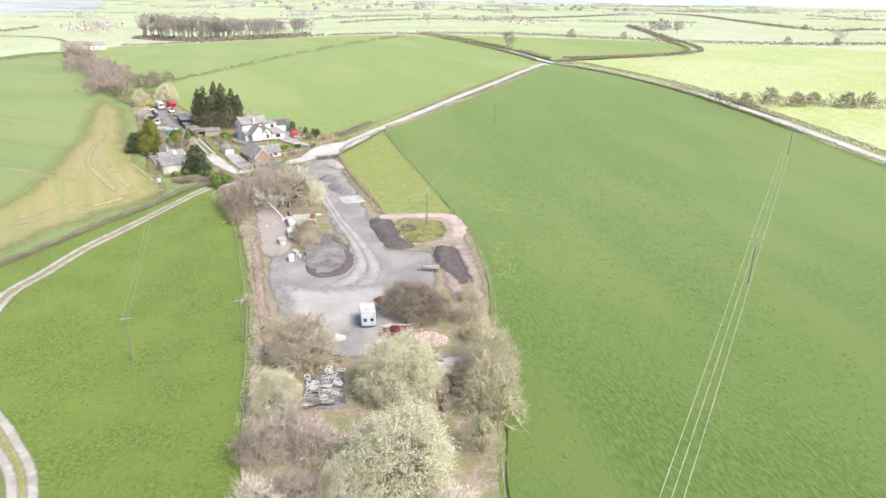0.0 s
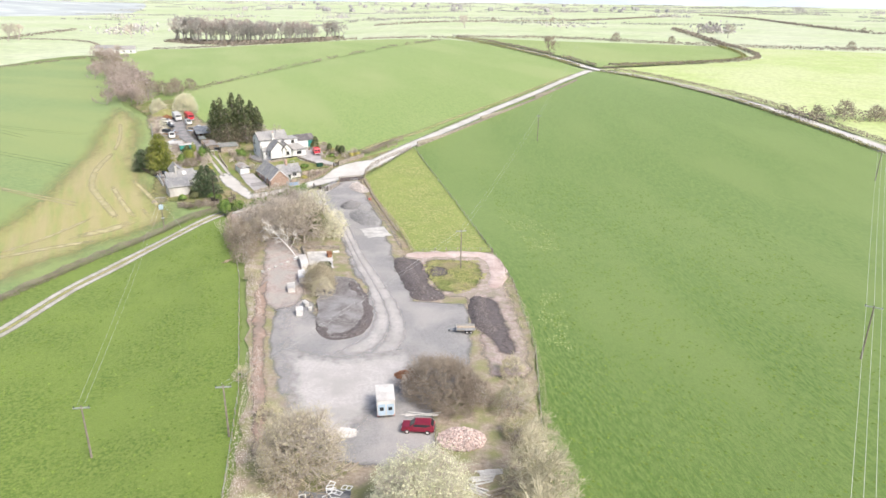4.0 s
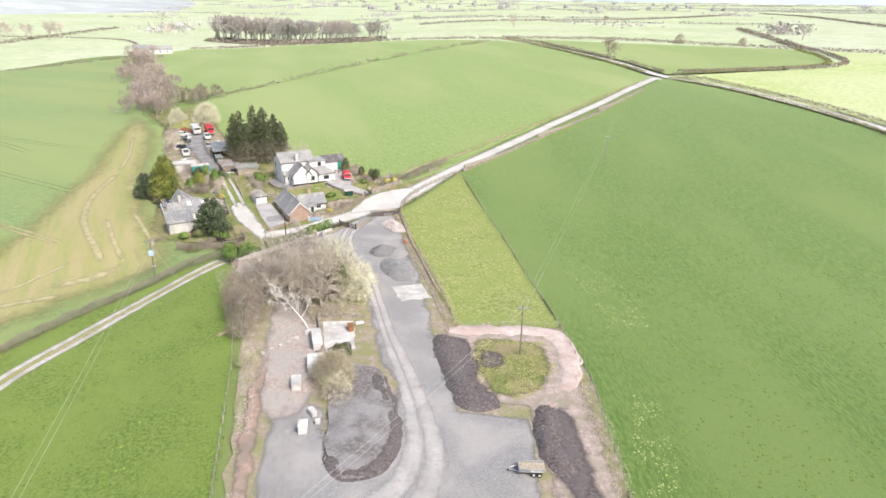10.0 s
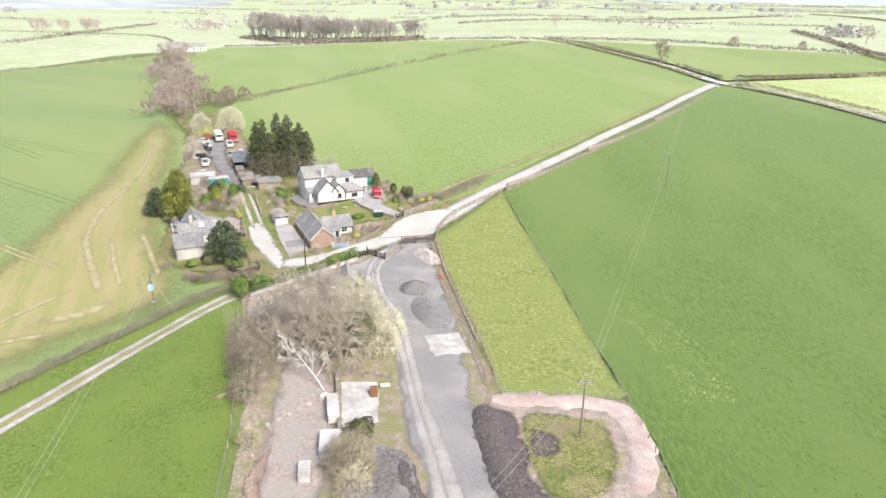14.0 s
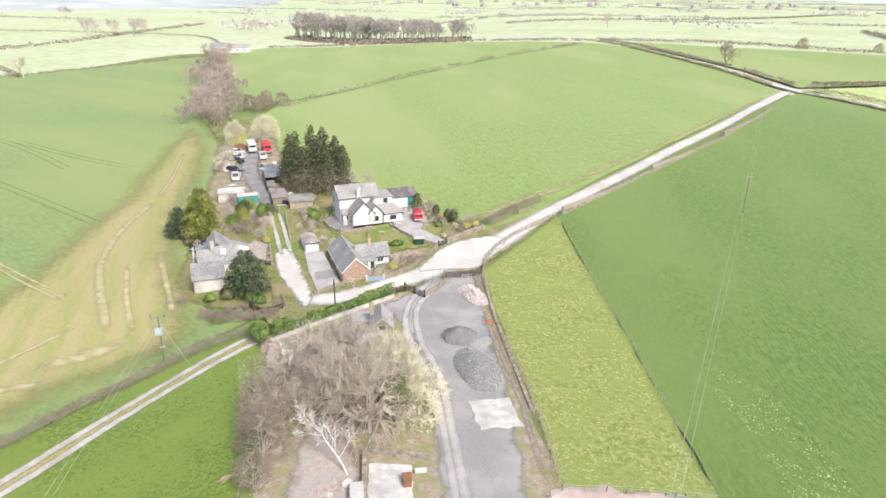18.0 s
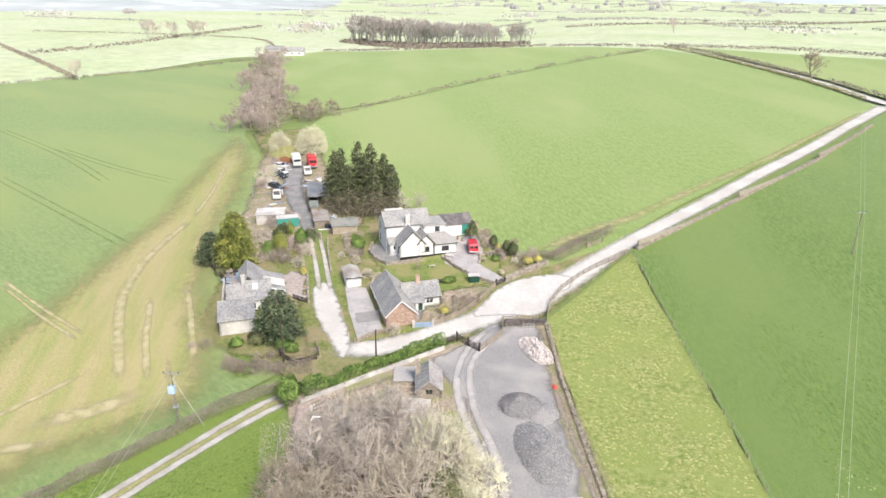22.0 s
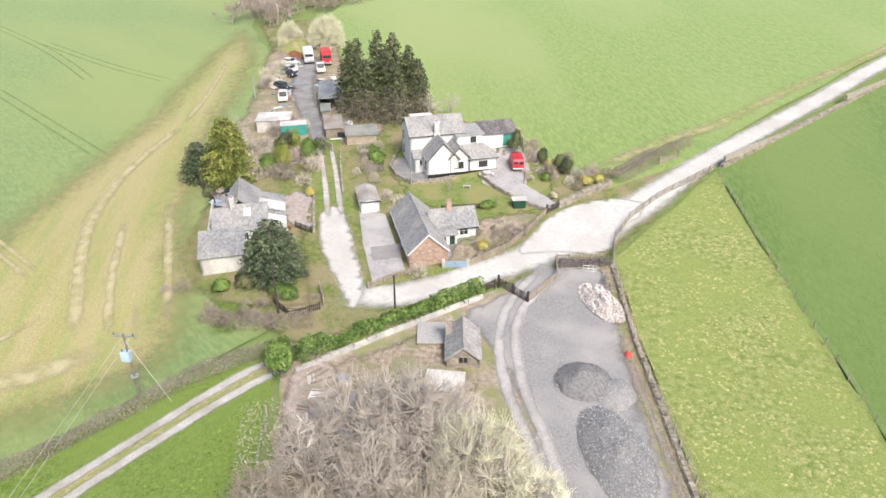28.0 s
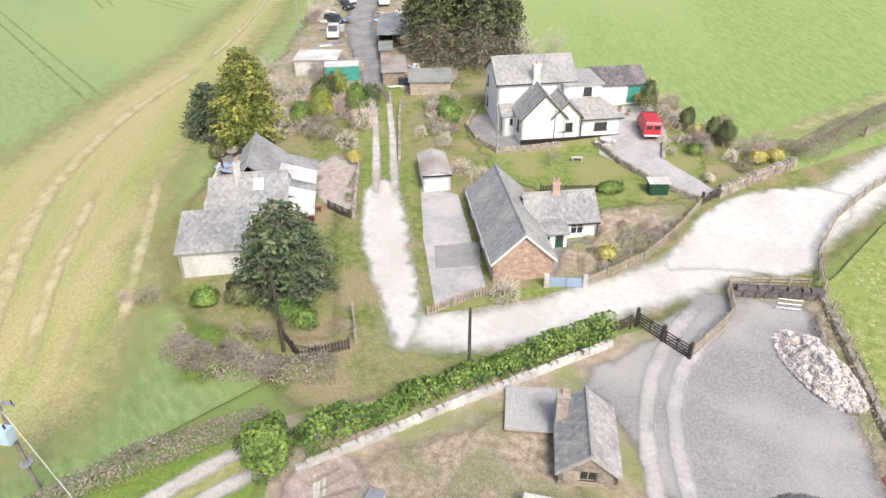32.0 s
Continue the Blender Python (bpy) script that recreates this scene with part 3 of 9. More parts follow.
patch("lane_apron", [(-44, 203), (-39.5, 206), (-31.5, 207.5), (-30.5, 214), (-27, 224), (-34, 224), (-41.5, 217)], LANE, 0.112, "wide white gravel turning place at the gate", "lane", 2, 0.3, 1.2, rounds=1, soft=1.0)
patch("lane_forecourt", [(-57, 185), (-63, 191.5), (-69.5, 199), (-74, 208), (-71, 210.5), (-66, 204), (-62, 197.5), (-58, 191.5)], LANE, 0.108, "white gravel forecourt between the cottages", "lane", 2, 0.35, 1.2, rounds=1, soft=1.0)
ribbon("verge_lane_north", [(-70, 206), (-77, 217), (-85, 231)], [6.5, 6.5, 5.5], LAWN, 0.09, "grass strip between the wheel tracks", "verge")
for k, o in enumerate((-0.95, 0.95)):
    ribbon("wheel_track", [(-69.5, 205), (-76.5, 217), (-84.5, 230)], [1.6, 1.2, 1.1], RUT, 0.115, "pale worn wheel track through grass", "track", offset=o, amount=0.1, seed=k, soft=True)
    ribbon("wheel_track", [(-59.6, 178), (-61.9, 174.2), (-67.2, 164.2), (-71.6, 154.4), (-74.6, 143.2), (-76.8, 134.4), (-78.2, 121), (-79.2, 107.4), (-71, 84), (-55.6, 67.6), (-47, 56.8), (-39, 36)], 1.7, RUT, 0.1, "pale stone wheel track of the farm track", "track", offset=o * 1.08, amount=0.12, seed=k + 5, soft=True)
ribbon("track_middle", [(-59.6, 178), (-61.9, 174.2), (-67.2, 164.2), (-71.6, 154.4), (-74.6, 143.2), (-76.8, 134.4), (-78.2, 121), (-79.2, 107.4), (-71, 84), (-55.6, 67.6), (-47, 56.8), (-39, 36)], 1.3, ROUGHG, 0.09, "grassy middle of the farm track", "track")
ribbon("yard_lane", [(-82.5, 224.5), (-84.5, 228), (-88.5, 234.6), (-93, 240.5), (-99.8, 249.6), (-105, 259), (-109.6, 267.7), (-114, 277)], [3, 3.6, 4.6, 5.6, 6.5, 7, 9, 6], TARMAC, 0.115, "dark cindery drive through the scrap yard", "lane", amount=0.4, soft=True)
ribbon("road_hill", [(180, 110), (146, 203), (134, 251), (122, 290), (112.5, 316), (95, 353), (80, 376.5), (63.5, 397), (47.5, 447), (13, 536), (-16, 595)], 5.0, LANE, 0.1, "pale country road between hedges", "road", amount=0.15, step=5)
patch("gravel_yard", [(-44, 193), (-40, 203.5), (-37, 204), (-31.3, 205.5), (-27, 191), (-20.5, 170), (-16, 151), (-15.4, 147), (-12.6, 138.6), (-10, 129.6), (-5, 128.8), (-1.4, 129.2), (-0.6, 125.4), (0.2, 113), (-0.5, 104), (-5, 97), (-4, 86), (-9, 83), (-17, 84), (-19, 97), (-27, 98), (-32.5, 112), (-35, 126), (-32.5, 129.5), (-28, 128), (-26, 122), (-20, 124), (-20, 134), (-24.5, 142), (-27.5, 152), (-31, 165), (-36, 178), (-42, 186), (-47, 190)], GRAVEL, 0.09, "grey crushed-stone yard", "yard", 2.5, 0.3, 2.0, soft=1.2)
for k, pts in enumerate((((-36.6, 205.5), (-39.6, 200.5), (-41, 194.5), (-41, 190.2), (-39.8, 184.8), (-36.9, 178.4), (-33.8, 173.4), (-30.2, 166), (-26.8, 157), (-22.6, 145), (-18.4, 134), (-15.4, 122), (-16.6, 113), (-23, 107)), ((-35.2, 204), (-38, 198.5), (-39.4, 192.2), (-38.4, 186.4), (-35.5, 179.4), (-32.4, 174.2), (-29.6, 168), (-26.4, 158.6), (-22.8, 148.4), (-18.6, 138), (-14.6, 127), (-12.6, 118), (-14, 110), (-20, 104)))):
    ribbon("wheel_track", pts, [2.4, 2.0, 1.7, 1.7, 1.7, 1.8, 1.9, 2.0, 2.2, 2.8, 3.4, 4.2, 5.0, 5.6], GRAVELP, 0.135 + 0.004 * k, "pale driven wheel track across the yard", "track", amount=0.2, seed=k + 40, soft=0.8)
patch("pale_yard_corner", [(-36, 130), (-33, 112), (-28, 99), (-25, 86), (-17, 84), (-10, 94), (-6, 106), (-8, 116), (-14, 113), (-20, 111), (-26, 112), (-28, 118), (-29, 128)], GRAVELP, 0.14, "pale dusty gravel in the corner of the yard", "yard", 2, 0.6, 2.0, rounds=1, soft=6.0)
patch("red_soil_strip", [(-39.5, 139), (-36, 126), (-31.2, 109), (-26.6, 92), (-24, 84), (-26.4, 84), (-30.8, 98), (-35.4, 113), (-40.2, 130)], REDEARTH, 0.15, "strip of bare reddish soil along the pasture fence", "ground", 2, 0.35, 1.2, soft=0.9)
patch("old_platform_track", [(-47, 160), (-42, 140), (-38.5, 128), (-34, 122), (-30, 126), (-31, 138), (-34.5, 150), (-40, 160)], DIRT, 0.12, "trodden dirt strip beside the old platform", "ground", 2, 0.5, 2.0, soft=2.0)
patch("bund_floor", [(-15.4, 151), (-12.5, 140), (-9.6, 131), (-1.8, 130.8), (-0.6, 126), (0.4, 113), (1.5, 104), (8.5, 103), (9, 113), (8, 124), (6.2, 139), (4.2, 154.2), (-4, 153.6)], DUST, 0.11, "pinkish bare earth round a rough grass plot", "ground", 2, 0.5, 2.0, soft=1.2)
patch("rough_plot", [(-11, 149), (-9.6, 140), (-7.0, 132.4), (-2.4, 132.6), (1.8, 136), (3.0, 142), (1.4, 149), (-6, 150)], DULLG, 0.15, "tufted grass plot round the pole", "ground", 1.5, 0.5, 1.2, rounds=1, soft=1.8)
patch("drive_house", [(-53, 222.5), (-44.5, 218.2), (-41, 217.5), (-40.4, 219.2), (-46.5, 224), (-47, 229), (-50.5, 237), (-56, 234), (-54.5, 228.5)], DRIVE, 0.12, "stone-chip drive of the white farmhouse", "drive", 1.5, 0.15, 3)
patch("garden_house", [(-71, 233), (-69, 222), (-62, 214), (-50.5, 211), (-43, 216.5), (-40.5, 219), (-44, 230), (-50, 240), (-62, 243)], LAWN, 0.08, "mown lawn round the white farmhouse", "lawn", 2, 0.2, 2, soft=0.8)
patch("terrace_house", [(-70, 226), (-67.6, 221.3), (-63.4, 219), (-60.5, 221.5), (-64.5, 224.5), (-67.2, 228.8)], TARMAC, 0.12, "dark slate terrace along the farmhouse", "terrace", 1.5, 0.1, 3, rounds=1)
patch("garden_lodge", [(-50.3, 212), (-43.3, 216.5), (-41.6, 214.8), (-45.2, 205.4), (-48.5, 200.2), (-51.3, 199), (-52, 205), (-50, 207)], DEADG, 0.13, "neglected brown garden behind a picket fence", "garden", 1.5, 0.2, 1.5, soft=0.8)
patch("lodge_path", [(-52.5, 204.8), (-51, 199), (-48.2, 200.4), (-47.6, 206), (-50, 206.6)], TARMAC, 0.125, "flagged path in front of the brick lodge", "path", 1, 0.08, 3)
patch("drive_lodge", [(-67.8, 209.2), (-63.3, 201), (-58, 192.6), (-55.3, 196.6), (-63.6, 209.2)], DRIVE, 0.12, "concrete drive in front of the garage", "drive", 2, 0.05, 3)
patch("drive_patch", [(-61.8, 200.2), (-60.2, 197.2), (-56.9, 199.2), (-58.4, 202.4)], TARMAC, 0.14, "darker tarmac patch in the drive", "drive", 2, 0.05, 3)
patch("verge_lodge", [(-58.3, 191.5), (-51, 197.2), (-46, 202.8), (-43, 209.5), (-42, 214.6), (-44.8, 206), (-48, 200), (-51, 198.8), (-55.6, 195.3), (-57.6, 192.8)], LAWN, 0.115, "grass verge outside the lodge fence", "verge", 1.5, 0.15, 4)
patch("cottage_garden", [(-86, 190), (-79, 184), (-73, 182), (-66, 184), (-61.5, 186), (-66, 193), (-70.5, 199), (-74.5, 207), (-84, 224), (-95, 213)], DULLG, 0.08, "rough garden round the slate-roofed cottage", "garden", 2, 0.3, 2, soft=2.0)
patch("cottage_terrace", [(-76.5, 203), (-73.5, 201.8), (-70.8, 201.1), (-73.2, 206), (-76.3, 211.2), (-79.8, 212.3), (-81, 209)], DIRT, 0.12, "worn paved terrace beside the red porch", "terrace", 1.5, 0.1, 1.5, soft=0.4)
patch("cottage_yard", [(-83.5, 196), (-85.4, 197.6), (-89.3, 203.6), (-96.5, 210), (-90, 211.2), (-85, 206), (-80.5, 200)], DIRT, 0.12, "cluttered dirt yard behind the cottage", "yard", 1.5, 0.1, 1.5, soft=0.4)
patch("sheds_floor", [(-98, 219), (-86, 229), (-80, 228), (-74, 236), (-80, 250), (-92, 262), (-102, 274), (-114, 294), (-130, 292), (-124, 272), (-114, 254), (-108, 240), (-104, 230)], DEADG, 0.07, "straw-coloured rough floor of the scrap yard", "ground", 2.5, 0.6, 2.5, soft=2.5)
patch("concrete_slab", [(-26, 166.5), (-23.4, 160.8), (-18.2, 162.8), (-20.8, 168.8)], CONC, 0.15, "broken white concrete slab in the yard", "slab", 1, 0.25, 3)
patch("old_floor_slab", [(-35, 151.5), (-32, 141.5), (-27.6, 143.5), (-30.2, 152.5)], CONC, 0.13, "cracked concrete floor of a vanished building", "slab", 1, 0.25, 3)
patch("plot_earth", [(-59.5, 175), (-57, 168), (-52, 167), (-49, 171), (-54, 177), (-57, 178.5)], DUST, 0.16, "bare tan earth with boards", "ground", 1.5, 0.3, 1.2, soft=1.0)
patch("allotment", [(-60, 174), (-50, 156.5), (-40, 157), (-36, 170), (-40, 180), (-48, 187.5), (-56, 178)], DEADG, 0.08, "overgrown plot of dead grass and boards", "garden", 2, 0.4, 2, soft=2.0)
# ---------- plants ----------
def tubes(name, segs, sides=3):
    """Tapered bars, joined: segs is an array of rows x0 y0 z0 x1 y1 z1 r0 r1."""
    s = np.asarray(segs, float)
    a, b, r0, r1 = s[:, :3], s[:, 3:6], s[:, 6:7], s[:, 7:8]
    d = b - a
    d /= np.linalg.norm(d, axis=1, keepdims=True) + 1e-9
    up = np.where(np.abs(d[:, 2:3]) > 0.9, [[1.0, 0, 0]], [[0, 0, 1.0]])
    u = np.cross(d, up)
    u /= np.linalg.norm(u, axis=1, keepdims=True) + 1e-9
    v = np.cross(d, u)
    rings = []
    for p, r in ((a, r0), (b, r1)):
        for k in range(sides):
            t = 2 * math.pi * k / sides
            rings.append(p + r * (math.cos(t) * u + math.sin(t) * v))
    verts = np.stack(rings, 1).reshape(-1, 3)
    n, w = len(s), 2 * sides
    faces = [(i * w + k, i * w + (k + 1) % sides, i * w + sides + (k + 1) % sides, i * w + sides + k) for i in range(n) for k in range(sides)]
    return mesh(name, verts.tolist(), faces)


def leaves(name, pts, size, seed=0, flat=0.0, aspect=1.0, out=None):
    """Small four-cornered leaves or sprays at pts, each turned its own way."""
    rng = np.random.default_rng(seed)
    p = np.asarray(pts, float)
    n = len(p)
    nrm = rng.normal(size=(n, 3))
    if out is not None:
        nrm = nrm * 0.8 + out
    nrm[:, 2] += flat
    nrm /= np.linalg.norm(nrm, axis=1, keepdims=True)
    u = np.cross(nrm, rng.normal(size=(n, 3)))
    u /= np.linalg.norm(u, axis=1, keepdims=True) + 1e-9
    v = np.cross(nrm, u)
    s = size * rng.uniform(0.6, 1.3, (n, 1))
    q = np.stack([p - s * u, p - s * aspect * v * 0.8, p + s * u, p + s * aspect * v * 0.8], 1).reshape(-1, 3)
    return mesh(name, q.tolist(), [(4 * i, 4 * i + 1, 4 * i + 2, 4 * i + 3) for i in range(n)])


def limbs(seed, height, spread, trunk=0.3, n=(9, 7, 6, 4), r=0.2, lift=0.5, stems=1):
    """The bars of a bare tree: trunk and limbs, and its fine twigs, and the twig ends."""
    rng = np.random.default_rng(seed)
    wood, twigs, tips = [], [], []

    def grow(p, d, length, rad, steps, into, up):
        pts = [p]
        for k in range(steps):
            d = d + rng.normal(size=3) * 0.16 + np.array([0, 0, up])
            d /= np.linalg.norm(d)
            q = p + d * length / steps
            f0, f1 = 1 - 0.75 * k / steps, 1 - 0.75 * (k + 1) / steps
            into.append((*p, *q, rad * f0, rad * f1))
            p = q
            pts.append(p)
        return pts

    def along(pts, t):
        f = t * (len(pts) - 1)
        k = min(int(f), len(pts) - 2)
        return pts[k] + (pts[k + 1] - pts[k]) * (f - k), pts[k + 1] - pts[k]

    def spray(dirn, lo, hi):
        s = rng.normal(size=3)
        d = dirn / np.linalg.norm(dirn)
        s -= d * (s @ d)
        s /= np.linalg.norm(s)
        a = rng.uniform(lo, hi)
        return d * math.cos(a) + s * math.sin(a)

    for st in range(stems):
        lean = np.array([rng.normal() * (0.1 if stems == 1 else 0.4), rng.normal() * (0.1 if stems == 1 else 0.4), 1.0])
        stem = grow(np.zeros(3), lean, height * (0.75 if stems == 1 else 0.6), r / math.sqrt(stems), 6, wood, 0.05)
        for i in range(max(2, n[0] // stems)):
            t = trunk + (1 - trunk) * (i + rng.uniform()) / max(2, n[0] // stems)
            p, d = along(stem, min(t, 0.98))
            ang = rng.uniform(0, 2 * math.pi)
            e = rng.uniform(0.25, 0.75) + 0.5 * t
            d1 = np.array([math.cos(ang) * math.cos(e), math.sin(ang) * math.cos(e), math.sin(e)])
            l1 = spread * rng.uniform(0.75, 1.1) * (1.15 - 0.55 * t)
            a = grow(p, d1, l1, r * 0.5 * (1.1 - 0.6 * t), 4, wood, 0.06 * lift)
            for j in range(n[1]):
                p2, dd = along(a, rng.uniform(0.25, 1))
                b = grow(p2, spray(dd, 0.4, 1.0), l1 * rng.uniform(0.3, 0.55), r * 0.18, 3, wood, 0.08 * lift)
                for k in range(n[2]):
                    p3, d3 = along(b, rng.uniform(0.2, 1))
                    c = grow(p3, spray(d3, 0.3, 0.9), l1 * rng.uniform(0.16, 0.3), 0.022, 2, twigs, 0.1 * lift)
                    for m in range(n[3]):
                        p4, d4 = along(c, rng.uniform(0.2, 1))
                        q = p4 + spray(d4, 0.3, 0.9) * l1 * rng.uniform(0.08, 0.18)
                        twigs.append((*p4, *q, 0.016, 0.007))
                        tips.append(q)
    return wood, twigs, np.array(tips)


LIB = {}


def bare_kind(key, seed, height, spread, n=(9, 7, 6, 4), r=0.2, trunk=0.3, stems=1, lift=0.5, leaf=0, leaf_size=0.1, thick=1.3):
    wood, twigs, tips = limbs(seed, height, spread, trunk, n, r, lift, stems)
    twigs = np.array(twigs) * [1, 1, 1, 1, 1, 1, thick, thick]
    LIB[key] = [tubes(key + "_wood", wood, 4), tubes(key + "_twigs", twigs, 3), None]
    if leaf:
        rng = np.random.default_rng(seed + 7)
        pick = tips[rng.integers(0, len(tips), leaf)] + rng.normal(size=(leaf, 3)) * 0.22
        LIB[key][2] = leaves(key + "_catkins", pick, leaf_size, seed)


def dome_kind(key, seed, height, spread, counts=(22, 160, 900, 2300), r=0.12, trunk=0.0, leaf=0, leaf_size=0.06, thick=1.0, low=-0.15, lumps=16):
    """A rounded crown: limbs, boughs, twigs and spurs, each growing from the nearest older one outwards to an uneven dome."""
    rng = np.random.default_rng(seed)
    k = rng.normal(size=(lumps, 3))
    k /= np.linalg.norm(k, axis=1, keepdims=True)

    def shell(n, lo, hi):
        d = rng.normal(size=(n, 3))
        d /= np.linalg.norm(d, axis=1, keepdims=True)
        d[:, 2] = np.where(d[:, 2] < low, -d[:, 2], d[:, 2])
        f = 0.74 + 0.32 * np.max(np.exp(-9 * (1 - d @ k.T)), 1)
        p = d * (f * rng.uniform(lo, hi, n))[:, None] * [spread, spread, height * (1 - trunk)]
        return p + [0, 0, height * trunk + 0.12 * height * (trunk == 0)], d

    def link(child, parent):
        return parent[np.argmin(((child[:, None] - parent[None]) ** 2).sum(2), 1)]

    p0 = np.array([[0, 0, height * trunk * f] for f in (0.6, 0.85, 1.0)]) if trunk else rng.normal(size=(8, 3)) * [0.5, 0.5, 0] * (spread / 4)
    p1, _ = shell(counts[0], 0.3, 0.55)
    p2, _ = shell(counts[1], 0.5, 0.85)
    p3, _ = shell(counts[2], 0.72, 1.0)
    d3 = p3 - [0, 0, height * trunk * 0.7]
    d3 /= np.linalg.norm(d3, axis=1, keepdims=True)
    pick = rng.integers(0, len(p3), counts[3])
    a4 = p3[pick] - d3[pick] * rng.uniform(0, 0.5, (counts[3], 1)) * spread * 0.15
    p4 = a4 + (d3[pick] + rng.normal(size=(counts[3], 3)) * 0.55) * spread * rng.uniform(0.06, 0.16, (counts[3], 1))

    def rows(a, b, r0, r1, bend):
        m = (a + b) / 2 + rng.normal(size=a.shape) * bend
        n = len(a)
        c = lambda v: np.full((n, 1), v)
        return np.vstack([np.hstack([a, m, c(r0), c((r0 + r1) / 2)]), np.hstack([m, b, c((r0 + r1) / 2), c(r1)])])

    wood = [rows(link(p1, p0), p1, r * 0.6, r * 0.32, 0.15), rows(link(p2, p1), p2, r * 0.28, 0.025, 0.12)]
    if trunk:
        wood.append(np.array([(0, 0, -0.2, 0, 0, height * trunk, r, r * 0.8)]))
    n3, n4 = len(p3), len(p4)
    q3 = link(p3, p2)
    tw = np.vstack([np.hstack([q3, p3, np.full((n3, 1), 0.03), np.full((n3, 1), 0.018)]), np.hstack([a4, p4, np.full((n4, 1), 0.014), np.full((n4, 1), 0.007)])])
    tw[:, 6:] *= thick
    LIB[key] = [tubes(key + "_wood", np.vstack(wood), 3), tubes(key + "_twigs", tw, 3), None]
    if leaf:
        q = p4[rng.integers(0, n4, leaf)] + rng.normal(size=(leaf, 3)) * 0.16
        LIB[key][2] = leaves(key + "_catkins", q, leaf_size, seed)


dome_kind("tall", 1, 11, 5.2, (30, 200, 1000, 2400), 0.3, 0.16)
dome_kind("tall_b", 2, 10, 4.6, (26, 170, 850, 2000), 0.24, 0.15)
dome_kind("bushy", 3, 5.6, 4.0, (22, 130, 650, 1500), 0.13)
dome_kind("bushy_b", 4, 5.0, 3.7, (20, 120, 600, 1400), 0.12)
dome_kind("shrubby", 14, 4.8, 3.6, (12, 50, 260, 800), 0.1, thick=1.9)
dome_kind("willow", 5, 6.4, 4.2, (24, 180, 1200, 4200), 0.16, 0.0, 44000, 0.05, lumps=26)
dome_kind("willow_b", 6, 6.0, 4.0, (22, 170, 1100, 4000), 0.15, 0.0, 40000, 0.05, lumps=26)
dome_kind("budding", 7, 6.2, 4.0, (22, 170, 1200, 4600), 0.15, 0.0, 16000, 0.05)
dome_kind("mid", 12, 9, 4.2, (14, 60, 350, 1100), 0.18, 0.15, thick=2.2)
bare_kind("sparse", 8, 9, 4.0, (10, 6, 4, 3), 0.2, 0.2)
dome_kind("fan", 18, 7.8, 3.4, (24, 130, 600, 1700), 0.11, 0.0, low=0.3, lumps=22, thick=0.9)
bare_kind("mid_c", 17, 6, 4.6, (12, 4, 3, 3), 0.16, 0.1, 3, 0.5, thick=3.4)
bare_kind("far", 15, 9, 4.4, (9, 4, 3, 2), 0.25, 0.35, thick=4)
bare_kind("far_b", 16, 9.5, 4.0, (9, 4, 3, 2), 0.25, 0.4, thick=4)
bare_kind("oak", 9, 12, 7, (12, 6, 5, 3), 0.4, 0.3, thick=2.5)


def tree(key, x, y, size=1.0, turn=0.0, label="bare leafless tree on rough ground", category="tree", bark=None, twig=None, leaf=None, group="", wide=1.0, name="bare_tree", sink=0.0):
    e = base(name, x, y, turn, rise(x, y) - sink, label, category, group)
    e.scale = (size * wide, size * wide, size)
    w, t, l = LIB[key]
    for nm, me, m in (("trunk", w, bark or BARK), ("crown", t, twig or TWIG), ("catkin_cover", l, leaf or CATKIN)):
        if me:
            o = obj(nm, me, e)
            if not me.materials:
                me.materials.append(m)
            o.material_slots[0].link = "OBJECT"
            o.material_slots[0].material = m
    return e


def lumpy(n, rx, ry, rz, seed, lumps=22, depth=0.35, base_z=0.0):
    """Points near the surface of an uneven rounded mass, and their outward ways."""
    rng = np.random.default_rng(seed)
    d = rng.normal(size=(n, 3))
    d[:, 2] = np.where(d[:, 2] < -0.35, -d[:, 2], d[:, 2])
    d /= np.linalg.norm(d, axis=1, keepdims=True)
    k = rng.normal(size=(lumps, 3))
    k /= np.linalg.norm(k, axis=1, keepdims=True)
    f = 0.7 + 0.36 * np.max(np.exp(-11 * (1 - d @ k.T)), 1) - depth * rng.uniform(0, 1, n) ** 2
    return d * f[:, None] * [rx, ry, rz] + [0, 0, rz * 0.75 + base_z], d


def bush(x, y, r, height, material, label, category="shrub", n=4200, leaf=0.085, seed=0, name="shrub", group="", aspect=1.0, turn=0.0):
    """A dense evergreen or flowering bush: short stems and a crown of small leaves."""
    e = base(name, x, y, turn, None, label, category, group)
    rz = height / 1.7
    p, d = lumpy(n, r, r * aspect, rz, seed)
    rng = random.Random(seed)
    stems = [(0, 0, -0.05, rng.uniform(-r, r) * 0.6, rng.uniform(-r, r) * 0.6, height * 0.6, 0.05, 0.02) for _ in range(7)]
    obj("stems", tubes("stems", stems, 4), e, BARK)
    obj("crown", leaves("leaves", p, leaf, seed, 0.2, 1.0, d), e, material)
    return e


